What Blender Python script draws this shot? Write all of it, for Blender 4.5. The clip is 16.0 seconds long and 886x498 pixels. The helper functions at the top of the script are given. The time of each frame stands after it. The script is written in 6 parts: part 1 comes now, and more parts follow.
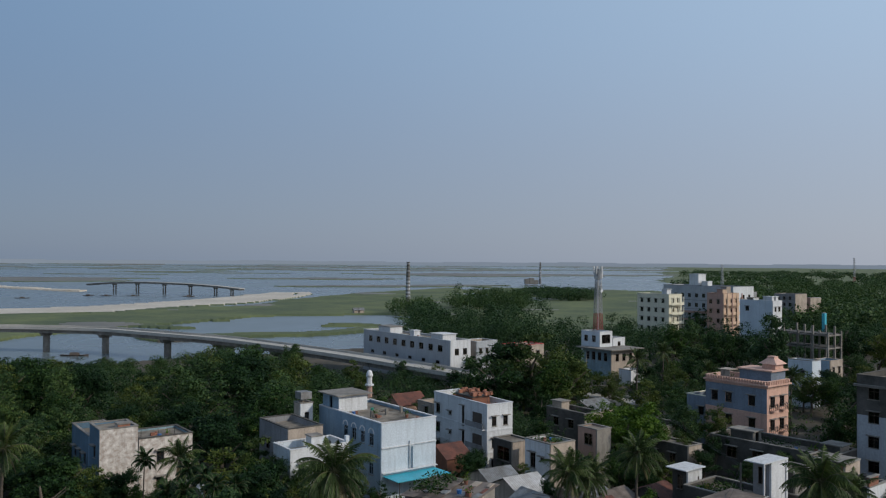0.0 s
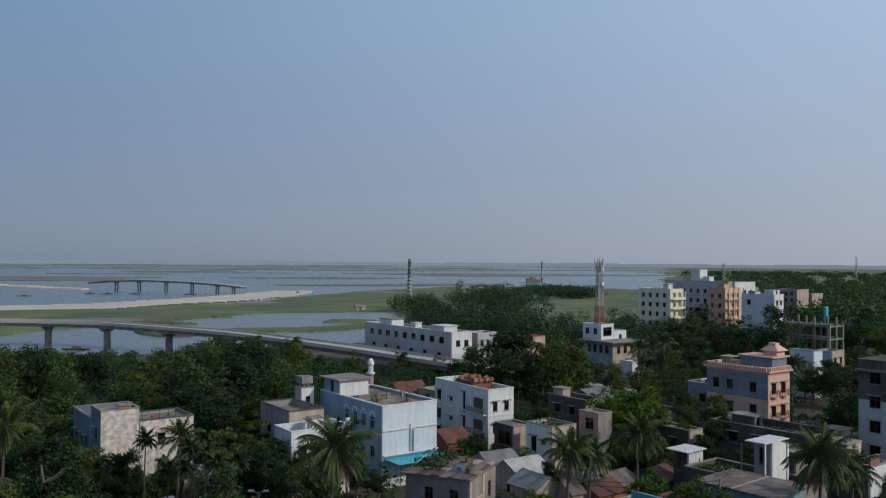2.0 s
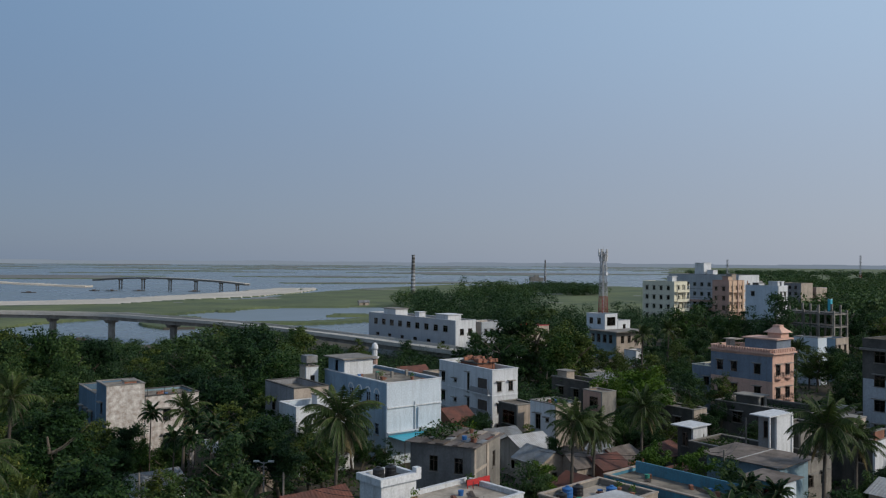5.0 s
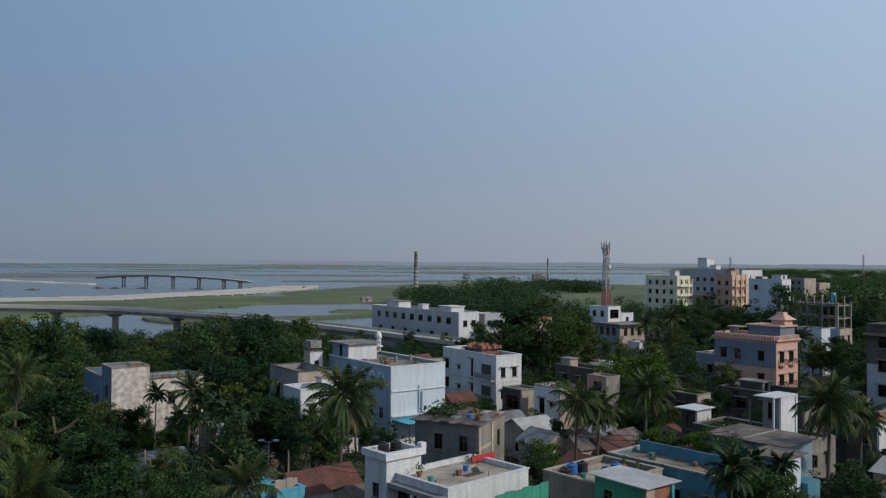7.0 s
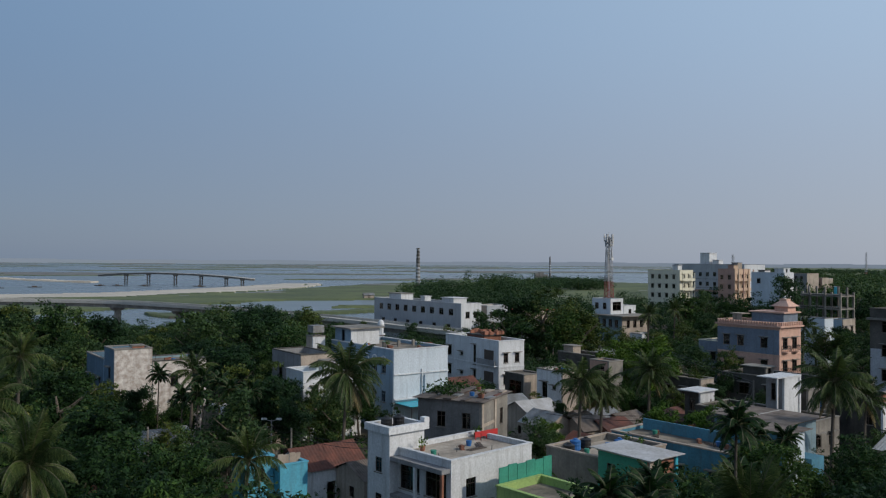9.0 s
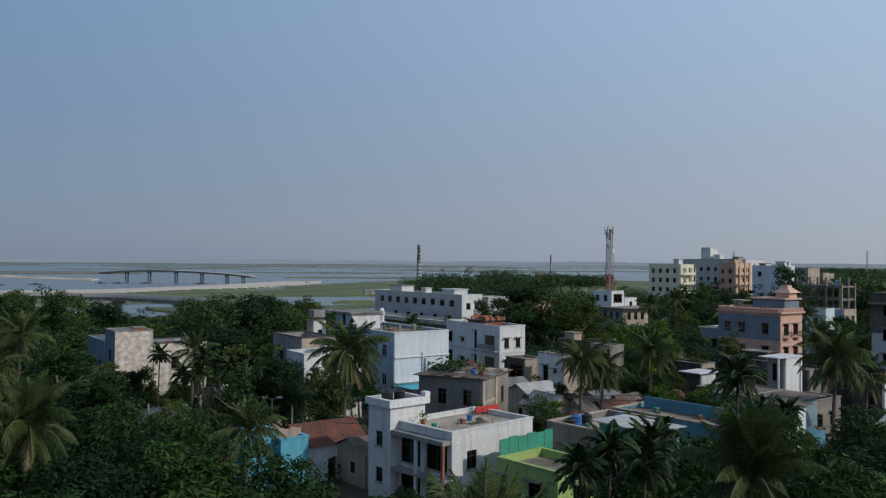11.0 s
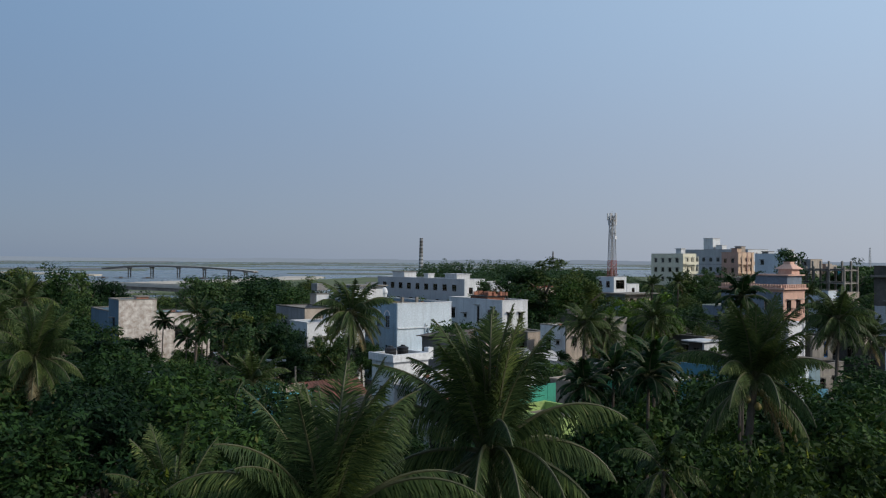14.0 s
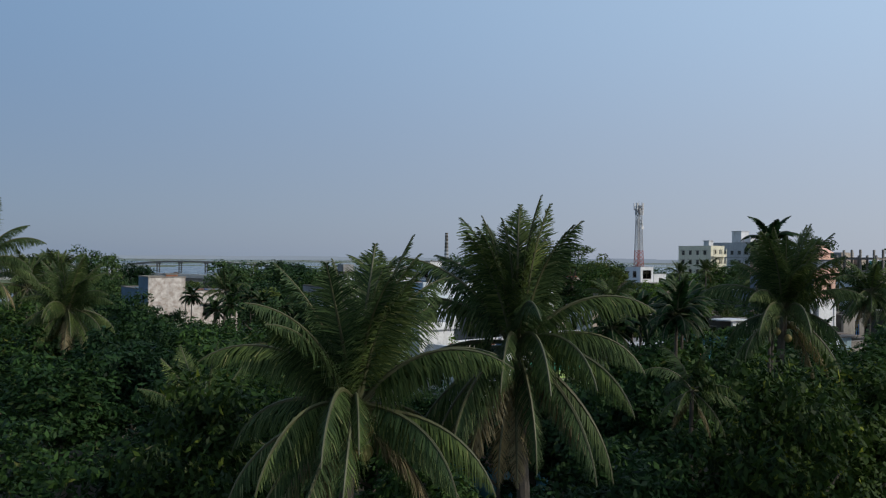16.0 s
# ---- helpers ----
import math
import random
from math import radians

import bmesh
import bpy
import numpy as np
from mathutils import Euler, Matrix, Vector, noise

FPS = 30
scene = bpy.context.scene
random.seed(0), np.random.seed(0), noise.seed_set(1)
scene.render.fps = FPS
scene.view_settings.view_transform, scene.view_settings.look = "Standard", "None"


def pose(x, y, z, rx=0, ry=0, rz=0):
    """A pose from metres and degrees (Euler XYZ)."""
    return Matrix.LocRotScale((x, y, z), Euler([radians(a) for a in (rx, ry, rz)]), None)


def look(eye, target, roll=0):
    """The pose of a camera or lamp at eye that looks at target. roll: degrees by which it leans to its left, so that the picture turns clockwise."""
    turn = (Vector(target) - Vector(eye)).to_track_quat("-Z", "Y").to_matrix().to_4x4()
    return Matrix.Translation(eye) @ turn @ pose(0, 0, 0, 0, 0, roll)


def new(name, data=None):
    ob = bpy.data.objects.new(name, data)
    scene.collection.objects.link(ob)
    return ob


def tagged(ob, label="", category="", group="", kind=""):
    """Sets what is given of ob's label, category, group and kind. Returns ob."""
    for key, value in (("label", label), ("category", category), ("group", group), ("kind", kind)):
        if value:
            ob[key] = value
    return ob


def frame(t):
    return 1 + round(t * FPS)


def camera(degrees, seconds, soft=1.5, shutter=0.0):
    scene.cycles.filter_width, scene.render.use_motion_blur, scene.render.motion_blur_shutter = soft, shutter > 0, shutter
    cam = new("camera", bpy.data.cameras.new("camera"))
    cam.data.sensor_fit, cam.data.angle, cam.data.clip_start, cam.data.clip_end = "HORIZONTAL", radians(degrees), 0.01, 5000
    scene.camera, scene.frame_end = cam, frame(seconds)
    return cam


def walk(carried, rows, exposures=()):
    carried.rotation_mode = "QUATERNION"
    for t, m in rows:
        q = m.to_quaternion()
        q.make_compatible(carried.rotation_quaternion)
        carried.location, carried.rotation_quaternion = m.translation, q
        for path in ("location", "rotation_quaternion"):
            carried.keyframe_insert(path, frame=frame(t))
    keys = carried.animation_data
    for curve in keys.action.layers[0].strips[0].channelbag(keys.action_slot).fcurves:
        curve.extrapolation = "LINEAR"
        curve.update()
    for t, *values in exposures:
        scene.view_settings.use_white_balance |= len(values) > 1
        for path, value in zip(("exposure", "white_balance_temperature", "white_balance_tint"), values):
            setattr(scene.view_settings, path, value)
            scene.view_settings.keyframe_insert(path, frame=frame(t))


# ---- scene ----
cam = camera(57.0, 16.0, soft=1.2)
PATH = [
    (0, (-0.243, -0.332, 30.248), (-0.243, 1.667, 30.275), 0.4),
    (0.5, (-0.154, -0.302, 29.683), (-0.156, 1.697, 29.711), 0.4),
    (1, (-0.219, -0.348, 29.017), (-0.221, 1.651, 29.045), 0.4),
    (1.5, (-0.228, -0.386, 28.483), (-0.231, 1.613, 28.511), 0.4),
    (2, (-0.139, -0.354, 27.955), (-0.143, 1.646, 27.984), 0.4),
    (2.5, (-0.19, -0.365, 27.468), (-0.195, 1.635, 27.498), 0.4),
    (3, (-0.265, -0.414, 26.914), (-0.271, 1.585, 26.944), 0.4),
    (3.5, (-0.213, -0.53, 26.524), (-0.222, 1.469, 26.554), 0.4),
    (4, (-0.222, -0.476, 25.996), (-0.231, 1.523, 26.026), 0.4),
    (6.5, (-0.37, -0.594, 23.506), (-0.388, 1.405, 23.536), 0.4),
    (7, (-0.447, -0.635, 22.927), (-0.465, 1.365, 22.957), 0.4),
    (7.5, (-0.483, -0.655, 22.402), (-0.502, 1.345, 22.431), 0.4),
    (8, (-0.509, -0.607, 21.882), (-0.529, 1.393, 21.911), 0.4),
    (8.5, (-0.5, -0.575, 21.301), (-0.522, 1.424, 21.331), 0.4),
    (9, (-0.517, -0.506, 20.754), (-0.54, 1.493, 20.784), 0.4),
    (11.5, (-0.508, -0.401, 17.949), (-0.533, 1.599, 17.979), 0.4),
    (12, (-0.561, -0.482, 17.296), (-0.584, 1.518, 17.325), 0.4),
    (12.5, (-0.562, -0.528, 16.684), (-0.588, 1.471, 16.712), 0.4),
    (13, (-0.695, -0.367, 16.115), (-0.723, 1.633, 16.143), 0.5),
    (13.5, (-0.627, -0.459, 15.439), (-0.655, 1.541, 15.469), 0.4),
    (14, (-0.574, -0.474, 14.921), (-0.604, 1.525, 14.949), 0.4),
    (14.5, (-0.549, -0.461, 14.355), (-0.581, 1.538, 14.383), 0.4),
    (14.6, (-0.557, -0.453, 14.216), (-0.594, 1.547, 14.243), 0.4),
    (14.7, (-0.565, -0.444, 14.077), (-0.636, 1.555, 14.104), 0.4),
    (14.8, (-0.573, -0.436, 13.938), (-0.653, 1.563, 13.965), 0.4),
    (15, (-0.589, -0.418, 13.659), (-0.67, 1.58, 13.685), 0.4),
    (15.5, (-0.601, -0.475, 13.032), (-0.683, 1.523, 13.056), 0.4),
    (16, (-0.612, -0.503, 12.452), (-0.704, 1.495, 12.476), 0.5),
]
walk(cam, [(t, look(eye, target, roll)) for t, eye, target, roll in PATH], [(0, 0.06), (9, 0.03), (12.5, 0.1), (16, 0.24)])

# ---- light ----
SUN_DIR = Vector((0.94, -0.34, 0.0)).normalized() * math.cos(radians(31)) + Vector((0, 0, math.sin(radians(31))))
world = bpy.data.worlds.new("sky")
scene.world = world
world.use_nodes = True
wn = world.node_tree
sky = wn.nodes.new("ShaderNodeTexSky")
sky.sky_type = "NISHITA"
sky.sun_disc = False
sky.sun_elevation = radians(31)
sky.sun_rotation = math.atan2(SUN_DIR.x, SUN_DIR.y)
sky.altitude, sky.air_density, sky.dust_density, sky.ozone_density = 0.0, 0.9, 1.0, 2.6
back = wn.nodes["Background"]
back.inputs["Strength"].default_value = 0.073
# hazy air: thickest low in the sky, mauve at the horizon, brighter and paler towards the sun


def world_range(a, b, c, d):
    n = wn.nodes.new("ShaderNodeMapRange")
    n.interpolation_type = "SMOOTHSTEP" if c < d else "LINEAR"
    for k, v in enumerate((a, b, c, d)):
        n.inputs[k + 1].default_value = v
    return n


def world_mix(c0, c1):
    n = wn.nodes.new("ShaderNodeMix")
    n.data_type = "RGBA"
    n.inputs[6].default_value, n.inputs[7].default_value = (*c0, 1), (*c1, 1)
    return n


way = wn.nodes.new("ShaderNodeTexCoord")
toward = wn.nodes.new("ShaderNodeVectorMath")
toward.operation = "DOT_PRODUCT"
toward.inputs[1].default_value = SUN_DIR
height = wn.nodes.new("ShaderNodeSeparateXYZ")
sunward = world_range(-0.64, 0.9, 0.0, 1.0)
sunward.interpolation_type = "LINEAR"
rise, thick = world_range(0.0, 0.32, 0.0, 1.0), world_range(0.3, 1.0, 0.85, 0.3)
low, high, haze = world_mix((2.5, 3.25, 4.55), (7.7, 8.1, 9.1)), world_mix((1.95, 3.4, 5.6), (8.0, 10.2, 12.8)), world_mix((0, 0, 0), (0, 0, 0))
veil = world_mix((0, 0, 0), (0, 0, 0))
for a, ao, b, bi in ((way, "Generated", toward, 0), (way, "Generated", height, 0), (toward, "Value", sunward, 0), (height, "Z", rise, 0), (height, "Z", thick, 0), (sunward, 0, low, 0), (sunward, 0, high, 0), (rise, 0, haze, 0), (low, 2, haze, 6), (high, 2, haze, 7), (thick, 0, veil, 0), (sky, 0, veil, 6), (haze, 2, veil, 7), (veil, 2, back, "Color")):
    wn.links.new(a.outputs[ao], b.inputs[bi])
sun = new("sun", bpy.data.lights.new("sun", "SUN"))
sun.data.energy, sun.data.angle, sun.data.color = 2.25, radians(0.8), (1.0, 0.92, 0.79)
sun.matrix_world = look(SUN_DIR * 300, (0, 0, 0))


# ---- materials ----
def node_mat(name):
    m = bpy.data.materials.new(name)
    m.use_nodes = True
    return m, m.node_tree, m.node_tree.nodes["Principled BSDF"]


def link(nt, a, ao, b, bi):
    nt.links.new(a.outputs[ao], b.inputs[bi])


def noise_node(nt, vec, scale, detail=5.0, rough=0.6):
    n = nt.nodes.new("ShaderNodeTexNoise")
    n.inputs["Scale"].default_value, n.inputs["Detail"].default_value, n.inputs["Roughness"].default_value = scale, detail, rough
    if vec:
        nt.links.new(vec, n.inputs["Vector"])
    return n


def ramp(nt, lo, hi, c0, c1):
    r = nt.nodes.new("ShaderNodeValToRGB")
    r.color_ramp.elements[0].position, r.color_ramp.elements[1].position = lo, hi
    r.color_ramp.elements[0].color, r.color_ramp.elements[1].color = (*c0, 1), (*c1, 1)
    return r


def mixer(nt, kind, fac):
    m = nt.nodes.new("ShaderNodeMix")
    m.data_type, m.blend_type = "RGBA", kind
    m.inputs[0].default_value = fac
    return m


def stretched(nt, sx, sy, sz):
    tc = nt.nodes.new("ShaderNodeTexCoord")
    mp = nt.nodes.new("ShaderNodeMapping")
    mp.inputs["Scale"].default_value = (sx, sy, sz)
    nt.links.new(tc.outputs["Object"], mp.inputs["Vector"])
    return mp.outputs["Vector"]


def surface(name, base, dark=None, rough=0.8, big=0.25, fine=3.0, amount=0.7, bump=0.15, metal=0.0, streak=0.0, streak_col=(0.08, 0.075, 0.065), jitter=0.0):
    """A weathered surface: two scales of patches, rain streaks and a fine bump."""
    m, nt, bsdf = node_mat(name)
    dark = dark or tuple(c * 0.62 for c in base)
    vec = stretched(nt, 1, 1, 1)
    patches, grain = noise_node(nt, vec, big, 6), noise_node(nt, vec, fine, 4)
    r1 = ramp(nt, 0.38, 0.66, dark, base)
    link(nt, patches, "Fac", r1, "Fac")
    r2 = ramp(nt, 0.3, 0.7, (0.72, 0.72, 0.72), (1.08, 1.08, 1.08))
    link(nt, grain, "Fac", r2, "Fac")
    flat = mixer(nt, "MIX", amount)
    flat.inputs[6].default_value = (*base, 1)
    link(nt, r1, "Color", flat, 7)
    mul = mixer(nt, "MULTIPLY", 0.8)
    link(nt, flat, 2, mul, 6)
    link(nt, r2, "Color", mul, 7)
    last = mul
    if streak:
        s = noise_node(nt, stretched(nt, 1.6, 1.6, 0.12), 1.0, 5, 0.7)
        rs = ramp(nt, 0.5, 0.72, (0, 0, 0), (streak, streak, streak))
        link(nt, s, "Fac", rs, "Fac")
        mx = mixer(nt, "MIX", 0.0)
        link(nt, rs, "Color", mx, 0)
        link(nt, last, 2, mx, 6)
        mx.inputs[7].default_value = (*streak_col, 1)
        last = mx
    if jitter:
        info = nt.nodes.new("ShaderNodeObjectInfo")
        rj = ramp(nt, 0, 1, (1 - jitter,) * 3, (1 + jitter * 0.5,) * 3)
        link(nt, info, "Random", rj, "Fac")
        mj = mixer(nt, "MULTIPLY", 1.0)
        link(nt, last, 2, mj, 6)
        link(nt, rj, "Color", mj, 7)
        last = mj
    link(nt, last, 2, bsdf, "Base Color")
    bsdf.inputs["Roughness"].default_value, bsdf.inputs["Metallic"].default_value = rough, metal
    if bump:
        b = nt.nodes.new("ShaderNodeBump")
        b.inputs["Strength"].default_value, b.inputs["Distance"].default_value = bump, 0.05
        link(nt, grain, "Fac", b, "Height")
        link(nt, b, "Normal", bsdf, "Normal")
    return m


def foliage(name, light, dark, dry=None, through_light=0.25):
    """Leaves whose green varies from leaf to leaf and from plant to plant."""
    m, nt, bsdf = node_mat(name)
    geo, info = nt.nodes.new("ShaderNodeNewGeometry"), nt.nodes.new("ShaderNodeObjectInfo")
    r = ramp(nt, 0.0, 1.0, dark, light)
    if dry:
        e = r.color_ramp.elements.new(0.95)
        e.color = (*light, 1)
        r.color_ramp.elements[-1].color = (*dry, 1)
    link(nt, geo, "Random Per Island", r, "Fac")
    r2 = ramp(nt, 0.0, 1.0, (0.65, 0.72, 0.75), (1.2, 1.1, 0.85))
    link(nt, info, "Random", r2, "Fac")
    patch = noise_node(nt, stretched(nt, 1, 1, 1), 0.5, 3)
    r3 = ramp(nt, 0.3, 0.7, (0.6, 0.65, 0.6), (1.25, 1.2, 1.05))
    link(nt, patch, "Fac", r3, "Fac")
    m1, m2 = mixer(nt, "MULTIPLY", 1.0), mixer(nt, "MULTIPLY", 1.0)
    link(nt, r, "Color", m1, 6)
    link(nt, r2, "Color", m1, 7)
    link(nt, m1, 2, m2, 6)
    link(nt, r3, "Color", m2, 7)
    link(nt, m2, 2, bsdf, "Base Color")
    bsdf.inputs["Roughness"].default_value = 0.62
    bsdf.inputs["Specular IOR Level"].default_value = 0.16
    tr, mix = nt.nodes.new("ShaderNodeBsdfTranslucent"), nt.nodes.new("ShaderNodeMixShader")
    link(nt, m2, 2, tr, "Color")
    mix.inputs[0].default_value = through_light
    nt.links.new(bsdf.outputs[0], mix.inputs[1])
    nt.links.new(tr.outputs[0], mix.inputs[2])
    nt.links.new(mix.outputs[0], nt.nodes["Material Output"].inputs["Surface"])
    return m


def glass_mat():
    m, nt, bsdf = node_mat("window glass")
    nt.nodes.remove(bsdf)
    tr, gl, mix, fr = (nt.nodes.new(k) for k in ("ShaderNodeBsdfTransparent", "ShaderNodeBsdfGlossy", "ShaderNodeMixShader", "ShaderNodeFresnel"))
    tr.inputs["Color"].default_value = (0.55, 0.6, 0.62, 1)
    gl.inputs["Roughness"].default_value = 0.06
    nt.links.new(fr.outputs[0], mix.inputs[0])
    nt.links.new(tr.outputs[0], mix.inputs[1])
    nt.links.new(gl.outputs[0], mix.inputs[2])
    nt.links.new(mix.outputs[0], nt.nodes["Material Output"].inputs["Surface"])
    return m


def water_mat():
    m, nt, bsdf = node_mat("river water")
    vec = stretched(nt, 1, 0.5, 1)
    big, fine = noise_node(nt, vec, 0.012, 5), noise_node(nt, vec, 0.7, 4)
    r = ramp(nt, 0.35, 0.65, (0.10, 0.13, 0.15), (0.17, 0.20, 0.21))
    link(nt, big, "Fac", r, "Fac")
    link(nt, r, "Color", bsdf, "Base Color")
    rr = ramp(nt, 0.35, 0.65, (0.2, 0.2, 0.2), (0.38, 0.38, 0.38))
    link(nt, big, "Fac", rr, "Fac")
    link(nt, rr, "Color", bsdf, "Roughness")
    b = nt.nodes.new("ShaderNodeBump")
    b.inputs["Strength"].default_value, b.inputs["Distance"].default_value = 0.25, 0.06
    link(nt, fine, "Fac", b, "Height")
    link(nt, b, "Normal", bsdf, "Normal")
    return m


GLASS = glass_mat()
WATER = water_mat()
SOIL = surface("bare town soil", (0.10, 0.078, 0.055), (0.035, 0.034, 0.022), 0.95, 0.08, 1.2, 0.9, 0.3)
GRASS = surface("river meadow grass", (0.135, 0.16, 0.06), (0.06, 0.085, 0.04), 0.95, 0.025, 0.4, 0.9, 0.3)
SAND = surface("pale river sand", (0.6, 0.54, 0.46), (0.46, 0.41, 0.35), 0.95, 0.02, 0.5, 0.8, 0.2)
MUD = surface("wet river mud", (0.2, 0.18, 0.15), (0.12, 0.11, 0.09), 0.6, 0.02, 0.3, 0.8, 0.2)
# for bridge decks and parapets, whose sunlit look is put into the colour
CONC_PALE = surface("concrete paled for sunlight", (0.5, 0.47, 0.43), (0.36, 0.34, 0.31), 0.9, 0.1, 2, 0.7, 0.2)
CONC = surface("weathered concrete", (0.30, 0.275, 0.245), (0.13, 0.12, 0.108), 0.9, 0.3, 4, 0.8, 0.25, streak=0.6)
# serves mouldy concrete, and house walls whose shade is put in as dark colour
CONC_DARK = surface("mouldy and shade-dark concrete", (0.115, 0.105, 0.095), (0.045, 0.043, 0.038), 0.95, 0.4, 4, 0.9, 0.3, streak=0.7)
ROOF = surface("stained concrete roof", (0.30, 0.255, 0.205), (0.105, 0.09, 0.072), 0.95, 0.45, 3, 0.95, 0.25)
SANDROOF = surface("sandy sun-bleached roof screed", (0.46, 0.40, 0.335), (0.24, 0.205, 0.17), 0.95, 0.5, 3, 0.9, 0.25)
WHITE = surface("white limewash plaster", (0.68, 0.69, 0.71), (0.5, 0.51, 0.53), 0.85, 0.3, 5, 0.6, 0.1, streak=0.5, streak_col=(0.22, 0.21, 0.2))
GREYWHITE = surface("limewash greyed for stain, shade and haze", (0.42, 0.44, 0.47), (0.31, 0.33, 0.36), 0.85, 0.2, 4, 0.7, 0.1, streak=0.4, streak_col=(0.2, 0.2, 0.2))
PALEBLUE = surface("pale blue plaster", (0.60, 0.66, 0.72), (0.46, 0.52, 0.58), 0.85, 0.3, 5, 0.6, 0.1, streak=0.45, streak_col=(0.28, 0.3, 0.33))
BLUE = surface("blue plaster", (0.25, 0.36, 0.46), (0.17, 0.26, 0.35), 0.85, 0.35, 5, 0.7, 0.1, streak=0.35)
SLATE = surface("slate blue plaster", (0.20, 0.245, 0.31), (0.13, 0.165, 0.215), 0.85, 0.35, 5, 0.7, 0.1, streak=0.35)
TEAL = surface("teal painted plaster", (0.08, 0.26, 0.36), (0.05, 0.16, 0.23), 0.85, 0.4, 5, 0.8, 0.1, streak=0.4)
PINK = surface("salmon pink plaster", (0.68, 0.43, 0.34), (0.54, 0.33, 0.26), 0.85, 0.35, 5, 0.6, 0.1, streak=0.25)
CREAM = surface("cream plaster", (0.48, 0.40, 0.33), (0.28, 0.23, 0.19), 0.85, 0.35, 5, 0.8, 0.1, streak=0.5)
YELLOW = surface("pale yellow plaster", (0.74, 0.70, 0.55), (0.62, 0.58, 0.46), 0.85, 0.3, 5, 0.5, 0.1, streak=0.25)
SALMON = surface("dull salmon plaster", (0.46, 0.30, 0.25), (0.36, 0.23, 0.19), 0.85, 0.3, 5, 0.6, 0.1, streak=0.3)
# SALMON as its sunny side looks, the sun put into the colour
PEACH = surface("peach plaster with sunlight in it", (0.66, 0.47, 0.34), (0.52, 0.36, 0.26), 0.85, 0.3, 5, 0.6, 0.1, streak=0.25)
# BLUE made darker, with the shaded walls' shade in it
DEEPBLUE = surface("blue plaster darkened for shade", (0.12, 0.20, 0.28), (0.07, 0.13, 0.19), 0.85, 0.4, 5, 0.8, 0.1, streak=0.4)
SKYBLUE = surface("bright sky blue wall paint", (0.10, 0.42, 0.58), (0.07, 0.32, 0.45), 0.8, 0.4, 5, 0.7, 0.1, streak=0.3)
ORANGE = surface("orange brown plaster", (0.46, 0.29, 0.22), (0.34, 0.21, 0.165), 0.85, 0.3, 5, 0.6, 0.1, streak=0.3)
GREY = surface("grey cement render", (0.30, 0.30, 0.31), (0.19, 0.19, 0.2), 0.9, 0.4, 5, 0.8, 0.15, streak=0.5)
TEALWASH = surface("faded teal wash", (0.25, 0.36, 0.42), (0.15, 0.23, 0.28), 0.85, 0.4, 5, 0.8, 0.1, streak=0.4)
GREY_DARK = surface("dark grey cement render", (0.19, 0.185, 0.185), (0.10, 0.10, 0.10), 0.9, 0.4, 5, 0.8, 0.15, streak=0.5)
PEEL = surface("peeling whitewash on brick", (0.72, 0.68, 0.64), (0.28, 0.21, 0.17), 0.95, 1.7, 8, 0.75, 0.3, streak=0.55, streak_col=(0.16, 0.13, 0.11))
BRICK = surface("raw red brick", (0.36, 0.15, 0.09), (0.22, 0.10, 0.07), 0.9, 0.6, 6, 0.8, 0.3, jitter=0.35)
GREEN = surface("bottle green paint", (0.04, 0.30, 0.21), (0.03, 0.19, 0.14), 0.7, 0.4, 4, 0.7, 0.1)
LIME = surface("lime green paint", (0.36, 0.50, 0.16), (0.26, 0.38, 0.13), 0.8, 0.4, 4, 0.7, 0.1, streak=0.3)
TURQ = surface("turquoise plastic sheet", (0.06, 0.45, 0.58), (0.04, 0.33, 0.45), 0.5, 0.6, 4, 0.7, 0.1)
TIN = surface("galvanised sheet", (0.30, 0.31, 0.32), (0.15, 0.135, 0.12), 0.55, 0.5, 4, 0.8, 0.1, metal=0.25)
TIN_WHITE = surface("whitened sheet", (0.52, 0.52, 0.53), (0.30, 0.27, 0.24), 0.6, 0.5, 4, 0.6, 0.1)
RUST = surface("rusty sheet", (0.18, 0.065, 0.045), (0.075, 0.036, 0.03), 0.85, 0.6, 4, 0.9, 0.2)
BROWNTIN = surface("brown weathered sheet", (0.22, 0.18, 0.155), (0.09, 0.07, 0.058), 0.85, 0.6, 4, 0.9, 0.2)
MASTRED = surface("faded red paint", (0.30, 0.07, 0.06), (0.22, 0.06, 0.05), 0.6, 0.6, 4, 0.6, 0.05)
RED = surface("red paint", (0.55, 0.03, 0.03), (0.42, 0.03, 0.03), 0.6, 0.6, 4, 0.6, 0.05)
IRON = surface("dark iron", (0.06, 0.06, 0.065), None, 0.6, 1, 6, 0.6, 0.1, metal=0.6)
STEEL = surface("galvanised steel", (0.42, 0.43, 0.45), None, 0.5, 1, 6, 0.6, 0.0, metal=0.4)
WOODF = surface("dark painted wood", (0.10, 0.075, 0.06), None, 0.7, 1, 8, 0.7, 0.1)
BLACKP = surface("black plastic", (0.02, 0.02, 0.022), None, 0.45, 1, 6, 0.5, 0.0)
BLUEP = surface("blue plastic", (0.03, 0.15, 0.42), None, 0.45, 1, 6, 0.5, 0.0)
BARK = surface("grey brown bark", (0.16, 0.13, 0.10), (0.08, 0.065, 0.05), 0.95, 0.8, 6, 0.9, 0.5)
PALMBARK = surface("ringed palm bark", (0.12, 0.10, 0.08), (0.06, 0.05, 0.042), 0.95, 0.8, 6, 0.9, 0.5)
NUT = surface("green brown coconut husk", (0.24, 0.20, 0.06), (0.14, 0.09, 0.03), 0.6, 2, 8, 0.8, 0.1)
LEAF = foliage("broad leaf", (0.050, 0.108, 0.029), (0.011, 0.032, 0.012), (0.11, 0.12, 0.04))
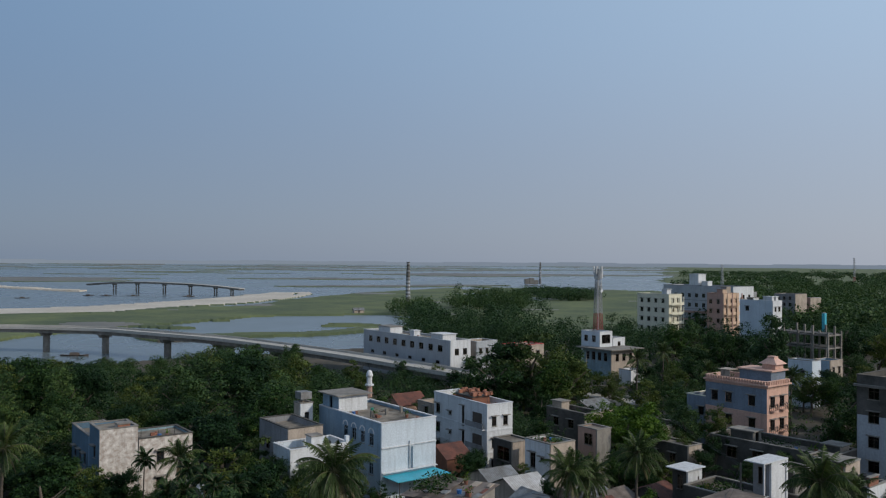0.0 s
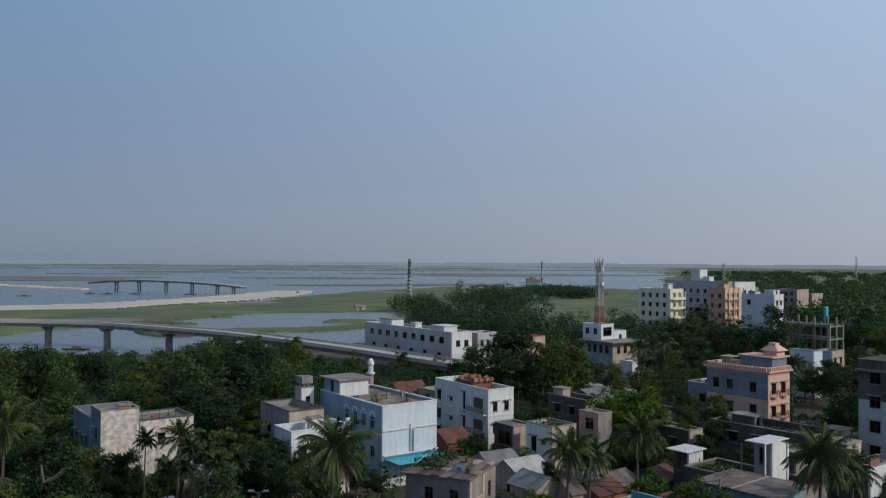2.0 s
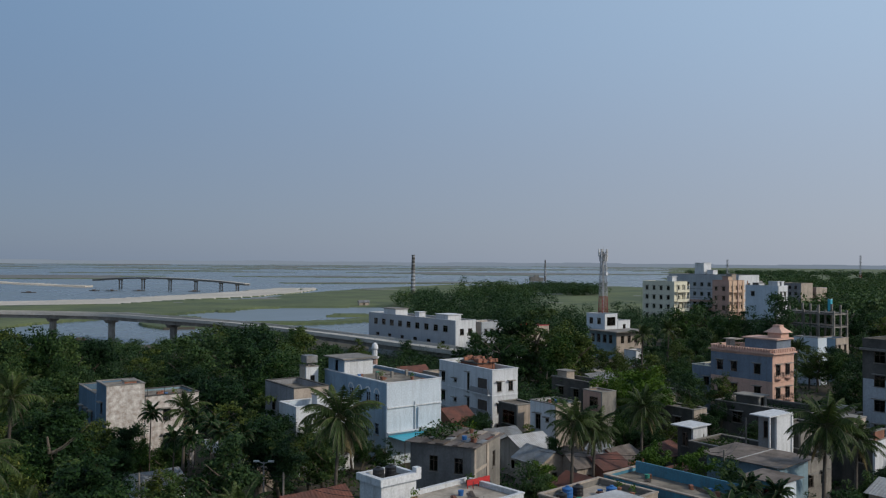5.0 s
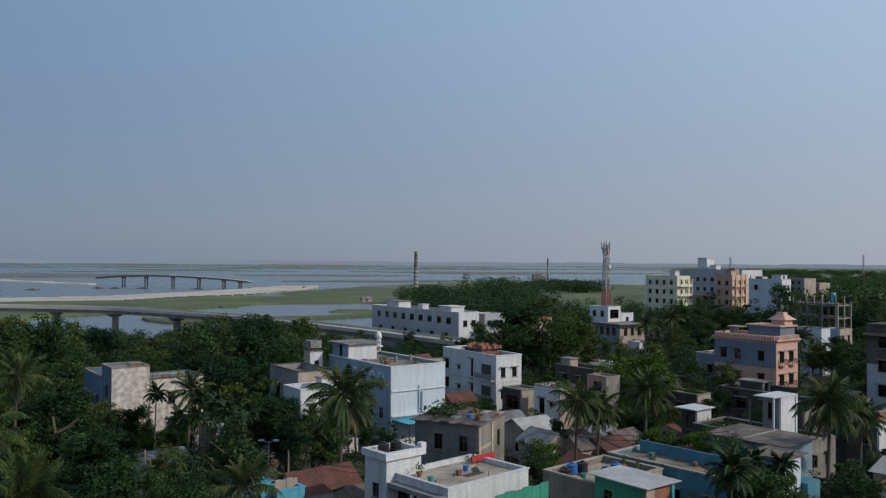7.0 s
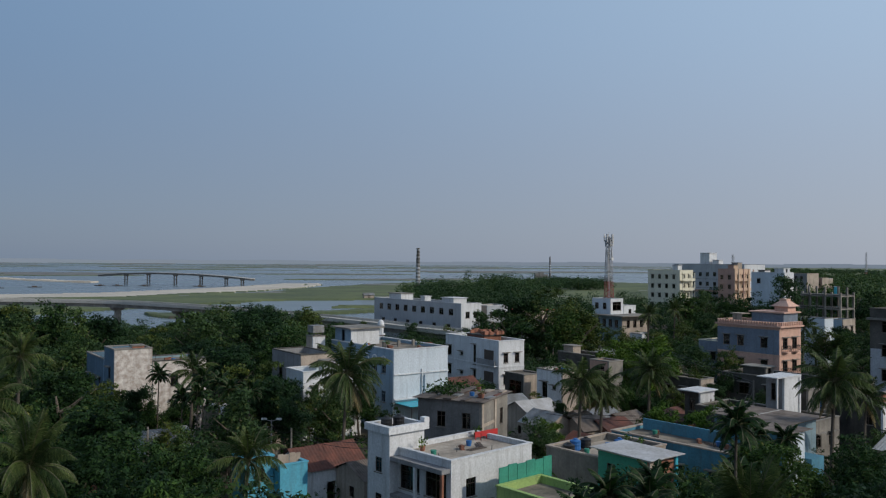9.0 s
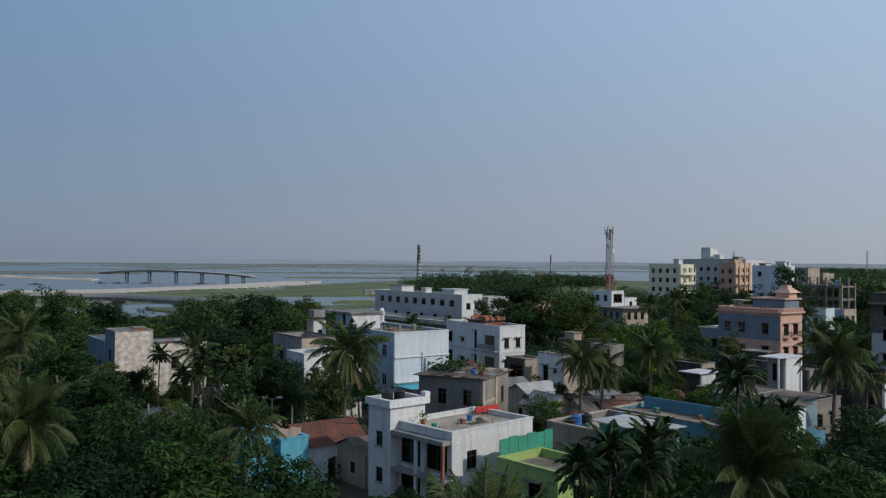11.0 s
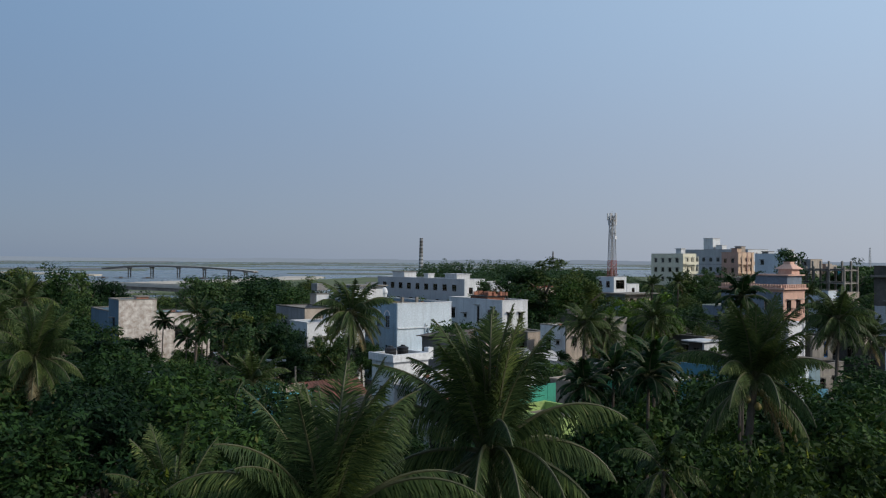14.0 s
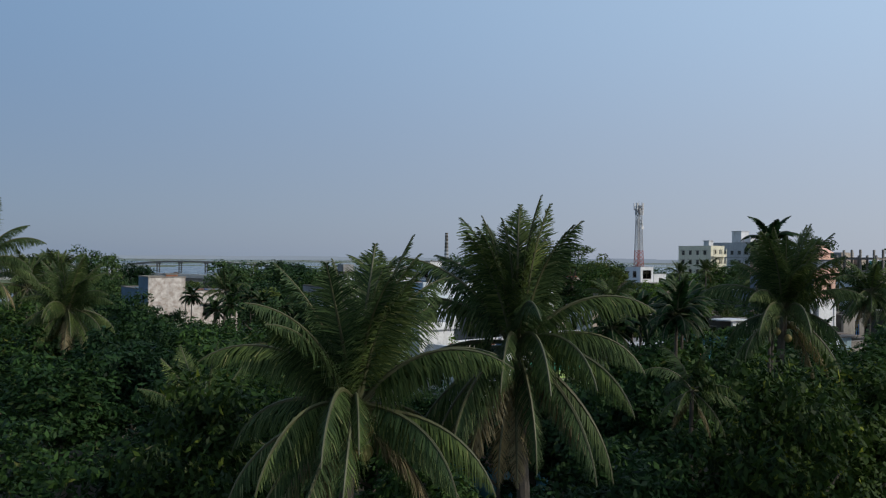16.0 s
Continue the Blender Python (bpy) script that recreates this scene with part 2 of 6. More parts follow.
LEAF_DARK = foliage("dark leaf", (0.028, 0.070, 0.023), (0.008, 0.025, 0.011))
LEAF_TOWN = foliage("town tree leaf", (0.078, 0.138, 0.05), (0.024, 0.055, 0.027), (0.12, 0.13, 0.05))
LEAF_OLIVE = foliage("olive tree leaf", (0.115, 0.155, 0.042), (0.035, 0.062, 0.02), (0.15, 0.15, 0.055))
LEAF_BRIGHT = foliage("bright leaf", (0.12, 0.21, 0.03), (0.045, 0.10, 0.015))
LEAF_TIP = foliage("glossy leaf with yellow tips", (0.045, 0.085, 0.018), (0.010, 0.027, 0.008), (0.20, 0.24, 0.035))
LEAF_PALM = foliage("palm leaflet", (0.095, 0.14, 0.055), (0.022, 0.046, 0.018), (0.24, 0.25, 0.14), 0.22)
LEAF_DRY = foliage("dry palm leaflet", (0.30, 0.25, 0.16), (0.14, 0.11, 0.07))
RACHIS = surface("palm leaf stalk", (0.085, 0.09, 0.035), (0.05, 0.05, 0.025), 0.6, 1, 6, 0.7, 0.0)


# ---- mesh tools ----
class Shape:
    """Collects vertices and faces of one mesh."""

    def __init__(self):
        self.v, self.f = [], []

    def quad(self, *pts):
        n = len(self.v)
        self.v.extend(pts)
        self.f.append(tuple(range(n, n + len(pts))))

    def box(self, x0, y0, z0, x1, y1, z1):
        n = len(self.v)
        self.v.extend([(x0, y0, z0), (x1, y0, z0), (x1, y1, z0), (x0, y1, z0), (x0, y0, z1), (x1, y0, z1), (x1, y1, z1), (x0, y1, z1)])
        for q in ((3, 2, 1, 0), (4, 5, 6, 7), (0, 1, 5, 4), (1, 2, 6, 5), (2, 3, 7, 6), (3, 0, 4, 7)):
            self.f.append(tuple(n + i for i in q))
        return self

    def tube(self, path, radii, sides=8, caps=True):
        n0 = len(self.v)
        path = [Vector(p) for p in path]
        for i, p in enumerate(path):
            d = (path[min(i + 1, len(path) - 1)] - path[max(i - 1, 0)]).normalized()
            a = d.cross(Vector((0.3, 1, 0.1)) if abs(d.y) < 0.9 else Vector((1, 0, 0))).normalized()
            b = d.cross(a)
            r = radii[i] if isinstance(radii, (list, tuple)) else radii
            for k in range(sides):
                w = 2 * math.pi * k / sides
                self.v.append(tuple(p + (a * math.cos(w) + b * math.sin(w)) * r))
        for i in range(len(path) - 1):
            for k in range(sides):
                j = (k + 1) % sides
                self.f.append((n0 + i * sides + k, n0 + i * sides + j, n0 + (i + 1) * sides + j, n0 + (i + 1) * sides + k))
        if caps:
            self.f.append(tuple(n0 + k for k in range(sides))[::-1])
            self.f.append(tuple(n0 + (len(path) - 1) * sides + k for k in range(sides)))
        return self

    def data(self, name, mat, smooth=False):
        me = bpy.data.meshes.new(name)
        me.from_pydata([tuple(p) for p in self.v], [], self.f)
        me.materials.append(mat)
        if smooth:
            me.polygons.foreach_set("use_smooth", [True] * len(me.polygons))
        me.update()
        return me


def part(name, shape, mat, parent, label="", smooth=False):
    ob = new(name, shape.data(name, mat, smooth) if isinstance(shape, Shape) else shape)
    ob.parent = parent
    return tagged(ob, label)


def thing(name, label, category, m, group="", kind=""):
    ob = new(name)
    ob.empty_display_size = 0.3
    ob.matrix_world = m
    return tagged(ob, label, category, group, kind)


def single(name, shape, mat, label, category, m=None, group="", kind="", smooth=False):
    ob = new(name, shape.data(name, mat, smooth))
    if m is not None:
        ob.matrix_world = m
    return tagged(ob, label, category, group, kind)


def quads_mesh(name, P, mat):
    """A mesh of loose quads from an array of shape (n, 4, 3)."""
    n = len(P)
    me = bpy.data.meshes.new(name)
    me.vertices.add(4 * n)
    me.vertices.foreach_set("co", np.asarray(P, np.float32).reshape(-1))
    me.loops.add(4 * n)
    me.loops.foreach_set("vertex_index", np.arange(4 * n, dtype=np.int32))
    me.polygons.add(n)
    me.polygons.foreach_set("loop_start", np.arange(0, 4 * n, 4, dtype=np.int32))
    me.materials.append(mat)
    me.update(calc_edges=True)
    return me


GROUND = -1.2
rng = np.random.default_rng(7)
rnd = random.Random(11)


# ---- ground, river, banks ----
def inside(poly, x, y):
    hit = np.zeros(x.shape, bool)
    for (x0, y0), (x1, y1) in zip(poly, poly[1:] + poly[:1]):
        c = (y0 > y) != (y1 > y)
        hit ^= c & (x < (x1 - x0) * (y - y0) / ((y1 - y0) or 1e-9) + x0)
    return hit


def wave_noise(x, y, seed, n=7):
    r = np.random.default_rng(seed)
    s = 0 * x
    for k in range(n):
        a, f, p = r.uniform(0, 6.28), r.uniform(0.6, 2.6), r.uniform(0, 6.28)
        s = s + np.sin(f * (x * math.cos(a) + y * math.sin(a)) + p + 1.3 * np.sin(0.7 * f * (y * math.cos(a) - x * math.sin(a)) + 2 * p))
    return s / n


SAND_BAR = [(-900, 250), (-600, 345), (-400, 440), (-270, 497), (-231, 533), (-202, 600), (-173, 684), (-160, 780), (-142, 770), (-128, 705), (-126, 651), (-138, 594), (-172, 528), (-193, 476), (-245, 446), (-400, 380), (-600, 290), (-900, 190)]
MEADOW = [(-900, 200), (-400, 382), (-245, 447), (-193, 477), (-167, 529), (-126, 595), (-111, 652), (-113, 705), (-90, 760), (-50, 845), (43, 985), (150, 900), (230, 880), (260, 560), (130, 430), (40, 470), (-31, 470), (-73, 466), (-104, 448), (-128, 408), (-150, 372), (-165, 330), (-168, 312), (-320, 300), (-900, 120)]
CHANNEL = [(-150, 372), (-128, 406), (-104, 446), (-73, 464), (-31, 468), (-14, 440), (-34, 392), (-70, 356), (-95, 340), (-128, 346)]
STRIP = [(-128, 344), (-95, 339), (-70, 355), (-34, 391), (-26, 378), (-54, 345), (-80, 326), (-105, 314)]
CREEK = [(-900, 118), (-320, 298), (-167, 309), (-105, 312), (-80, 324), (-54, 343), (-28, 374), (-8, 350), (-16, 292), (-45, 280), (-75, 290), (-86, 258), (-137, 249), (-320, 235), (-900, 20)]


SPIT = [(-178, 712), (-150, 765), (-130, 790), (-119, 745), (-121, 685), (-128, 630), (-142, 640), (-128, 700), (-134, 750), (-152, 735), (-168, 695)]


def build_ground():
    az = np.concatenate([np.arange(-180, -36, 6.0), np.arange(-36, 36, 0.08), np.arange(36, 180, 6.0)])
    px = np.concatenate([np.arange(8.6, 70, 0.55), np.arange(70, 190, 1.1), np.arange(190, 900, 30)])
    rr = np.concatenate([(30.0 * 1444 / px)[::1], [30.0, 12.0]])[::-1]
    R, A = np.meshgrid(rr, np.radians(az), indexing="ij")
    X, Y = R * np.sin(A), R * np.cos(A)
    wob = 1 + R / 300
    jx, jy = X + 4.5 * wob * wave_noise(X / 28, Y / 28, 3), Y + 6 * wob * wave_noise(X / 24, Y / 34, 4)
    mainland = (jy < 0.55 * (jx + 75) + 262) & (jy < 470) | (jx > 0.275 * jy + 20 * np.sin(jy / 130)) | (jy < 120)
    mainland |= (jx > -10) & (jy < 560) & (jx < 400)
    sand, meadow = inside(SAND_BAR, X + 0.3 * (jx - X), Y + 0.3 * (jy - Y)) | inside(SPIT, X, Y), inside(MEADOW, jx, jy)
    wet = inside(CHANNEL, jx, jy) | inside(CREEK, jx, jy)
    strip = inside(STRIP, jx, jy)
    ponds = (wave_noise(X / 60, Y / 60, 9) > 0.12) & (Y > 500) & (X > 20) & (X < 0.24 * Y)
    far = (Y > 820) & ~mainland & ~sand
    bars = far & (wave_noise(X / 240, Y / 75, 5) + np.clip((Y - 1500) / 5200, -0.12, 0.25) > 0.27)
    streaks = inside(CHANNEL, jx, jy) & (wave_noise(X / 16, Y / 6, 12) > 0.42)
    land = (mainland & ~wet) | sand | (meadow & ~wet & ~ponds) | strip | bars | streaks
    land |= np.abs(np.degrees(A)) > 45
    Z = np.where(land, GROUND + 0.1 * wave_noise(X / 15, Y / 15, 6), -3.4)
    zone = np.where(sand, 2, np.where(meadow | strip | streaks, 1, np.where(bars, 3, 0)))
    zone = np.where((zone == 0) & (R > 330), 1, zone)
    zone = np.where(meadow & (wave_noise(X / 40, Y / 22, 15) > 0.45), 3, zone)
    n, m = R.shape
    idx = np.arange(n * m).reshape(n, m)
    nxt = np.roll(idx, -1, axis=1)
    F = np.stack([idx[:-1], nxt[:-1], nxt[1:], idx[1:]], -1).reshape(-1, 4)
    F = F[:, ::-1]
    me = bpy.data.meshes.new("ground")
    V = np.stack([X, Y, Z], -1).reshape(-1, 3).tolist()
    V.append((0, 0, GROUND))
    tri = [(len(V) - 1, int(a), int(b)) for a, b in zip(nxt[0], idx[0])]
    me.from_pydata(V, [], F.tolist() + tri)
    for k in (SOIL, GRASS, SAND, MUD):
        me.materials.append(k)
    fz = zone[:-1].reshape(-1).tolist() + [0] * len(tri)
    me.polygons.foreach_set("material_index", fz)
    me.polygons.foreach_set("use_smooth", [True] * len(fz))
    me.update()
    tagged(new("ground", me), "flat river plain with meadow, pale sand bars and town soil", "ground", kind="structure")


build_ground()
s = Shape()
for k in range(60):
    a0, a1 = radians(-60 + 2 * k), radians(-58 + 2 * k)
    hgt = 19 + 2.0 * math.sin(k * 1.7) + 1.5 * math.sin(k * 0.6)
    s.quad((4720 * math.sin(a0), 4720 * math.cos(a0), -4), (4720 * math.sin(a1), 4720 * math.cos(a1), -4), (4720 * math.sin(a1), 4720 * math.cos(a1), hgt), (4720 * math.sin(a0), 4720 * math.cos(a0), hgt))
# distance haze put in as an even bluish glow of the shore band
HAZE_GLOW, nt, bsdf = node_mat("far shore with haze glow")
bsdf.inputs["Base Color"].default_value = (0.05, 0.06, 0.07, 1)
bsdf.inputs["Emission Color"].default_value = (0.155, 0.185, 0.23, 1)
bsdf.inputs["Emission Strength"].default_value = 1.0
single("backdrop", s, HAZE_GLOW, "far shore on the horizon with haze put in as glow", "horizon", kind="structure")
w = Shape()
w.quad((-4700, -300, -2.1), (4700, -300, -2.1), (4700, 4850, -2.1), (-4700, 4850, -2.1))
single("water", w, WATER, "wide calm grey blue river with shallow channels", "river", kind="structure")

# ---- bridges, chimneys, mast ----
def deck_bridge(name, label, path, width, depth, piers, rail=True, sub=None):
    """A beam bridge along a path of (x, y, z); piers: fractions of the way."""
    pts = [Vector(p) for p in path]
    fine = []
    for a, b in zip(pts, pts[1:]):
        for k in range(6):
            fine.append(a.lerp(b, k / 6))
    fine.append(pts[-1])
    for _ in range(3):
        fine = [fine[0]] + [(fine[i - 1] + fine[i] * 2 + fine[i + 1]) / 4 for i in range(1, len(fine) - 1)] + [fine[-1]]
    root = thing(name, label, "bridge", Matrix())

    def ribbon(x0, x1, z0, z1):
        s = Shape()
        rows = []
        for i, p in enumerate(fine):
            d = fine[min(i + 1, len(fine) - 1)] - fine[max(i - 1, 0)]
            side = Vector((d.y, -d.x, 0)).normalized()
            rows.append([p + side * a + Vector((0, 0, b)) for a, b in ((x0, z0), (x1, z0), (x1, z1), (x0, z1))])
        for r0, r1 in zip(rows, rows[1:]):
            for k in range(4):
                j = (k + 1) % 4
                s.quad(r0[k], r0[j], r1[j], r1[k])
        s.quad(*rows[0])
        s.quad(*rows[-1][::-1])
        return s

    part("deck", ribbon(-width / 2, width / 2, -0.35, 0), CONC_PALE, root)
    for off in (-0.36, 0.0, 0.36):
        part("girder", ribbon(off * width - 0.3, off * width + 0.3, -depth, -0.354), CONC, root)
    if rail:
        for sgn in (-1, 1):
            a = sgn * (width / 2 - 0.15)
            part("parapet", ribbon(min(a - 0.1, a + 0.1), max(a - 0.1, a + 0.1), 0.004, 0.6), CONC_PALE, root)
    for fr, pair in piers:
        i = min(int(fr * (len(fine) - 1)), len(fine) - 2)
        p = fine[i].lerp(fine[i + 1], fr * (len(fine) - 1) - i)
        d = (fine[i + 1] - fine[i]).normalized()
        side = Vector((d.y, -d.x, 0)).normalized()
        s = Shape()
        cap = [p + side * a + d * b for a, b in ((-width * 0.42, -0.7), (width * 0.42, -0.7), (width * 0.42, 0.7), (-width * 0.42, 0.7))]
        lo, hi = [c + Vector((0, 0, -depth - 1.1)) for c in cap], [c + Vector((0, 0, -depth - 0.004)) for c in cap]
        mid = p + Vector((0, 0, -depth - 1.1))
        lo = [mid + (c - mid) * 0.72 for c in lo]
        for k in range(4):
            j = (k + 1) % 4
            s.quad(lo[k], lo[j], hi[j], hi[k])
        s.quad(*hi)
        s.quad(*lo[::-1])
        pier = part("pier", s, CONC, root)
        for off in ((-width * 0.22, width * 0.22) if pair else (0.0,)):
            q = p + side * off
            part("column", Shape().tube([(q.x, q.y, -4.5), (q.x, q.y, p.z - depth - 1.05)], 0.62 if pair else 1.15, 12), CONC, pier)
    return root


deck_bridge("river_bridge", "grey concrete road bridge curving down to the bank", [(-330, 250, 6), (-230, 270, 6.2), (-153, 282, 6.2), (-115, 277, 6), (-90, 263, 5.8), (-66, 253, 5.2), (-36, 229, 4.6), (-19, 214, 4.2), (-6, 200, 4.0), (10, 184, 3.7), (40, 160, 2.0)], 7.5, 1.5, [(0.03, 0), (0.12, 0), (0.188, 0), (0.245, 0), (0.307, 0), (0.406, 0), (0.485, 0), (0.5, 0), (0.56, 0)])
deck_bridge("far_bridge", "long low concrete bridge with slightly arched deck over the river", [(-330, 760, 6.0), (-305, 750, 8.0), (-270, 737, 9.0), (-228, 722, 8.2), (-192, 708, 6.4), (-172, 700, 4.6)], 7.0, 1.7, [(0.22, 1), (0.36, 1), (0.50, 1), (0.63, 1), (0.77, 1), (0.9, 1)], rail=False)
s = Shape()
for i in range(16):
    x0, x1 = -520 + i * 11, -520 + (i + 1) * 11
    s.box(x0, 905 - (i + 1) * 8.5, -2.6, x1 + 1, 914 - i * 8.5, -0.9 + 0.25 * math.sin(i))
single("sand_embankment", s, SAND, "thin pale sand embankment leading onto the far bridge", "embankment", kind="structure")


def brick_chimney(x, y, z0, z1, r0, r1, bands, label):
    root = thing("kiln_chimney", label, "chimney", pose(x, y, z0))
    h = z1 - z0
    k = 26
    for i in range(k):
        a, b = i / k, (i + 1) / k
        m = (GREY if i % 4 == 1 else GREY_DARK if i % 2 else CONC_DARK) if i > k * 0.62 else (GREYWHITE if i % 2 and i > 5 else GREY_DARK)
        part("band", Shape().tube([(0, 0, h * a), (0, 0, h * b - 0.003)], [r0 + (r1 - r0) * a, r0 + (r1 - r0) * b], 16), m, root)
    part("rim", Shape().tube([(0, 0, h), (0, 0, h + 0.5)], r1 * 1.12, 16), CONC_DARK, root)


brick_chimney(-22.2, 516.3, GROUND, 28.4, 1.75, 0.95, 22, "tall brick kiln chimney with dark and white bands")
brick_chimney(131, 1100, GROUND, 27.5, 1.6, 0.9, 8, "distant slender brick kiln chimney beyond the fields")
s = Shape()
for i in range(3):
    s.box(110 + i * 6, 1090, GROUND, 115.6 + i * 6, 1106, 5.5 + 1.6 * math.sin(i * 2.1))
single("kiln_shed", s, CONC, "distant grey brick kiln sheds beside a chimney", "shed")


def lattice_mast(x, y, z0, z1, wide, label, panels=True):
    root = thing("lattice_mast", label, "mast", pose(x, y, z0, 0, 0, 25))
    h = z1 - z0
    n = max(8, int(h / 1.15))

    def corner(k, f):
        w = wide * (1 - 0.45 * f) / 2
        return Vector((w * (1 if k in (0, 3) else -1), w * (1 if k < 2 else -1), h * f))
    for k in range(4):
        for lo, hi, m in ((0, 0.27, MASTRED), (0.27, 1, STEEL)):
            part("leg", Shape().tube([corner(k, lo), corner(k, hi)], 0.1, 5), m, root)
    for i in range(n):
        a, b = i / n, (i + 1) / n
        for k in range(4):
            j = (k + 1) % 4
            for p, q in ((corner(k, a), corner(j, b)), (corner(j, a), corner(k, b)), (corner(k, b), corner(j, b))):
                part("brace", Shape().tube([p, q], 0.055, 4), MASTRED if b < 0.29 else STEEL, root)
    part("cable_run", Shape().box(-0.18, -0.18, 0.2, 0.18, 0.18, h * 0.97), STEEL, root, "bundle of grey feeder cables")
    if panels:
        for lvl, rad, ln in ((0.985, 1.25, 2.1), (0.90, 1.05, 1.9), (0.72, 0.85, 1.6)):
            s = Shape()
            for k in range(6):
                w0, w1 = k * math.pi / 3, (k + 1) * math.pi / 3
                s.tube([(rad * math.cos(w0), rad * math.sin(w0), h * lvl), (rad * math.cos(w1), rad * math.sin(w1), h * lvl)], 0.05, 4)
            part("platform_ring", s, STEEL, root)
            for k in range(5 if lvl > 0.8 else 3):
                w = k * 2 * math.pi / (5 if lvl > 0.8 else 3) + lvl * 5
                c, d = rad * math.cos(w), rad * math.sin(w)
                part("antenna", Shape().box(c - 0.17, d - 0.17, h * lvl - ln / 2, c + 0.17, d + 0.17, h * lvl + ln / 2), WHITE if k % 2 else STEEL, root, "pale panel antenna")
        part("dish", Shape().tube([(0.5, -0.75, h * 0.64), (0.55, -1.0, h * 0.64)], [0.3, 0.5], 14), WHITE, root, "small white microwave dish")
        part("tip", Shape().tube([(0, 0, h), (0, 0, h + 1.4)], 0.05, 5), STEEL, root)
    return root


lattice_mast(44.2, 233.1, 10.6, 28.0, 1.9, "red and grey lattice phone mast on a house roof")
lattice_mast(236, 690, GROUND, 28, 2.2, "distant grey lattice mast above the trees", False)
lattice_mast(620, 1230, GROUND, 38, 3.0, "distant thin lattice mast on the plain", False)

# ---- houses ----
FOOT = []


def panel(s, length, z0, z1, th, holes, place):
    """One wall with real openings. place(u, d, z): u along the wall, d into it."""
    us = sorted({0.0, length, *(max(0.05, h[0]) for h in holes), *(min(length - 0.05, h[1]) for h in holes)})
    zs = sorted({z0, z1, *(h[2] for h in holes), *(h[3] for h in holes)})
    zs = [z for z in zs if z0 <= z <= z1]
    full = {}
    for i in range(len(us) - 1):
        for k in range(len(zs) - 1):
            u, z = (us[i] + us[i + 1]) / 2, (zs[k] + zs[k + 1]) / 2
            full[i, k] = not any(h[0] < u < h[1] and h[2] < z < h[3] for h in holes)
    for (i, k), on in full.items():
        if not on:
            continue
        a, b, c, d = us[i], us[i + 1], zs[k], zs[k + 1]
        s.quad(place(a, 0, c), place(b, 0, c), place(b, 0, d), place(a, 0, d))
        s.quad(place(a, th, d), place(b, th, d), place(b, th, c), place(a, th, c))
        if not full.get((i - 1, k)):
            s.quad(place(a, 0, c), place(a, 0, d), place(a, th, d), place(a, th, c))
        if not full.get((i + 1, k)):
            s.quad(place(b, 0, d), place(b, 0, c), place(b, th, c), place(b, th, d))
        if not full.get((i, k - 1)):
            s.quad(place(b, 0, c), place(a, 0, c), place(a, th, c), place(b, th, c))
        if not full.get((i, k + 1)):
            s.quad(place(a, 0, d), place(b, 0, d), place(b, th, d), place(a, th, d))
    return s


def pbox(place, u0, u1, d0, d1, z0, z1):
    s = Shape()
    a, b = place(u0, d0, z0), place(u1, d1, z1)
    return s.box(min(a[0], b[0]), min(a[1], b[1]), a[2], max(a[0], b[0]), max(a[1], b[1]), b[2])


def window(root, place, u, z, w, h, frame_mat, arch=False, shade=True, shade_mat=None, bars=False):
    f = Shape()
    t = 0.07
    for a in ((u - w / 2, u - w / 2 + t, z, z + h), (u + w / 2 - t, u + w / 2, z, z + h), (u - w / 2 + t, u + w / 2 - t, z, z + t), (u - w / 2 + t, u + w / 2 - t, z + h - t, z + h), (u - 0.03, u + 0.03, z + t, z + h - t), (u - w / 2 + t, u - 0.03, z + h * 0.68, z + h * 0.68 + 0.05), (u + 0.03, u + w / 2 - t, z + h * 0.68, z + h * 0.68 + 0.05)):
        b = pbox(place, a[0], a[1], 0.08, 0.14, a[2], a[3])
        f.box(*b.v[0], *b.v[6])
    win = part("window", f, frame_mat, root)
    part("pane", pbox(place, u - w / 2 + t, u + w / 2 - t, 0.105, 0.115, z + t, z + h - t), GLASS, win)
    part("sill", pbox(place, u - w / 2 - 0.1, u + w / 2 + 0.1, -0.09, 0.08, z - 0.07, z - 0.003), CONC, win)
    if shade:
        part("sunshade", pbox(place, u - w / 2 - 0.2, u + w / 2 + 0.2, -0.5, -0.002, z + h + 0.1, z + h + 0.2), shade_mat or CONC, root)
    if bars:
        g = Shape()
        for k in range(5):
            q = u - w / 2 + (k + 0.5) * w / 5
            b = pbox(place, q - 0.015, q + 0.015, 0.03, 0.06, z + 0.02, z + h - 0.02)
            g.box(*b.v[0], *b.v[6])
        part("grille", g, IRON, win)


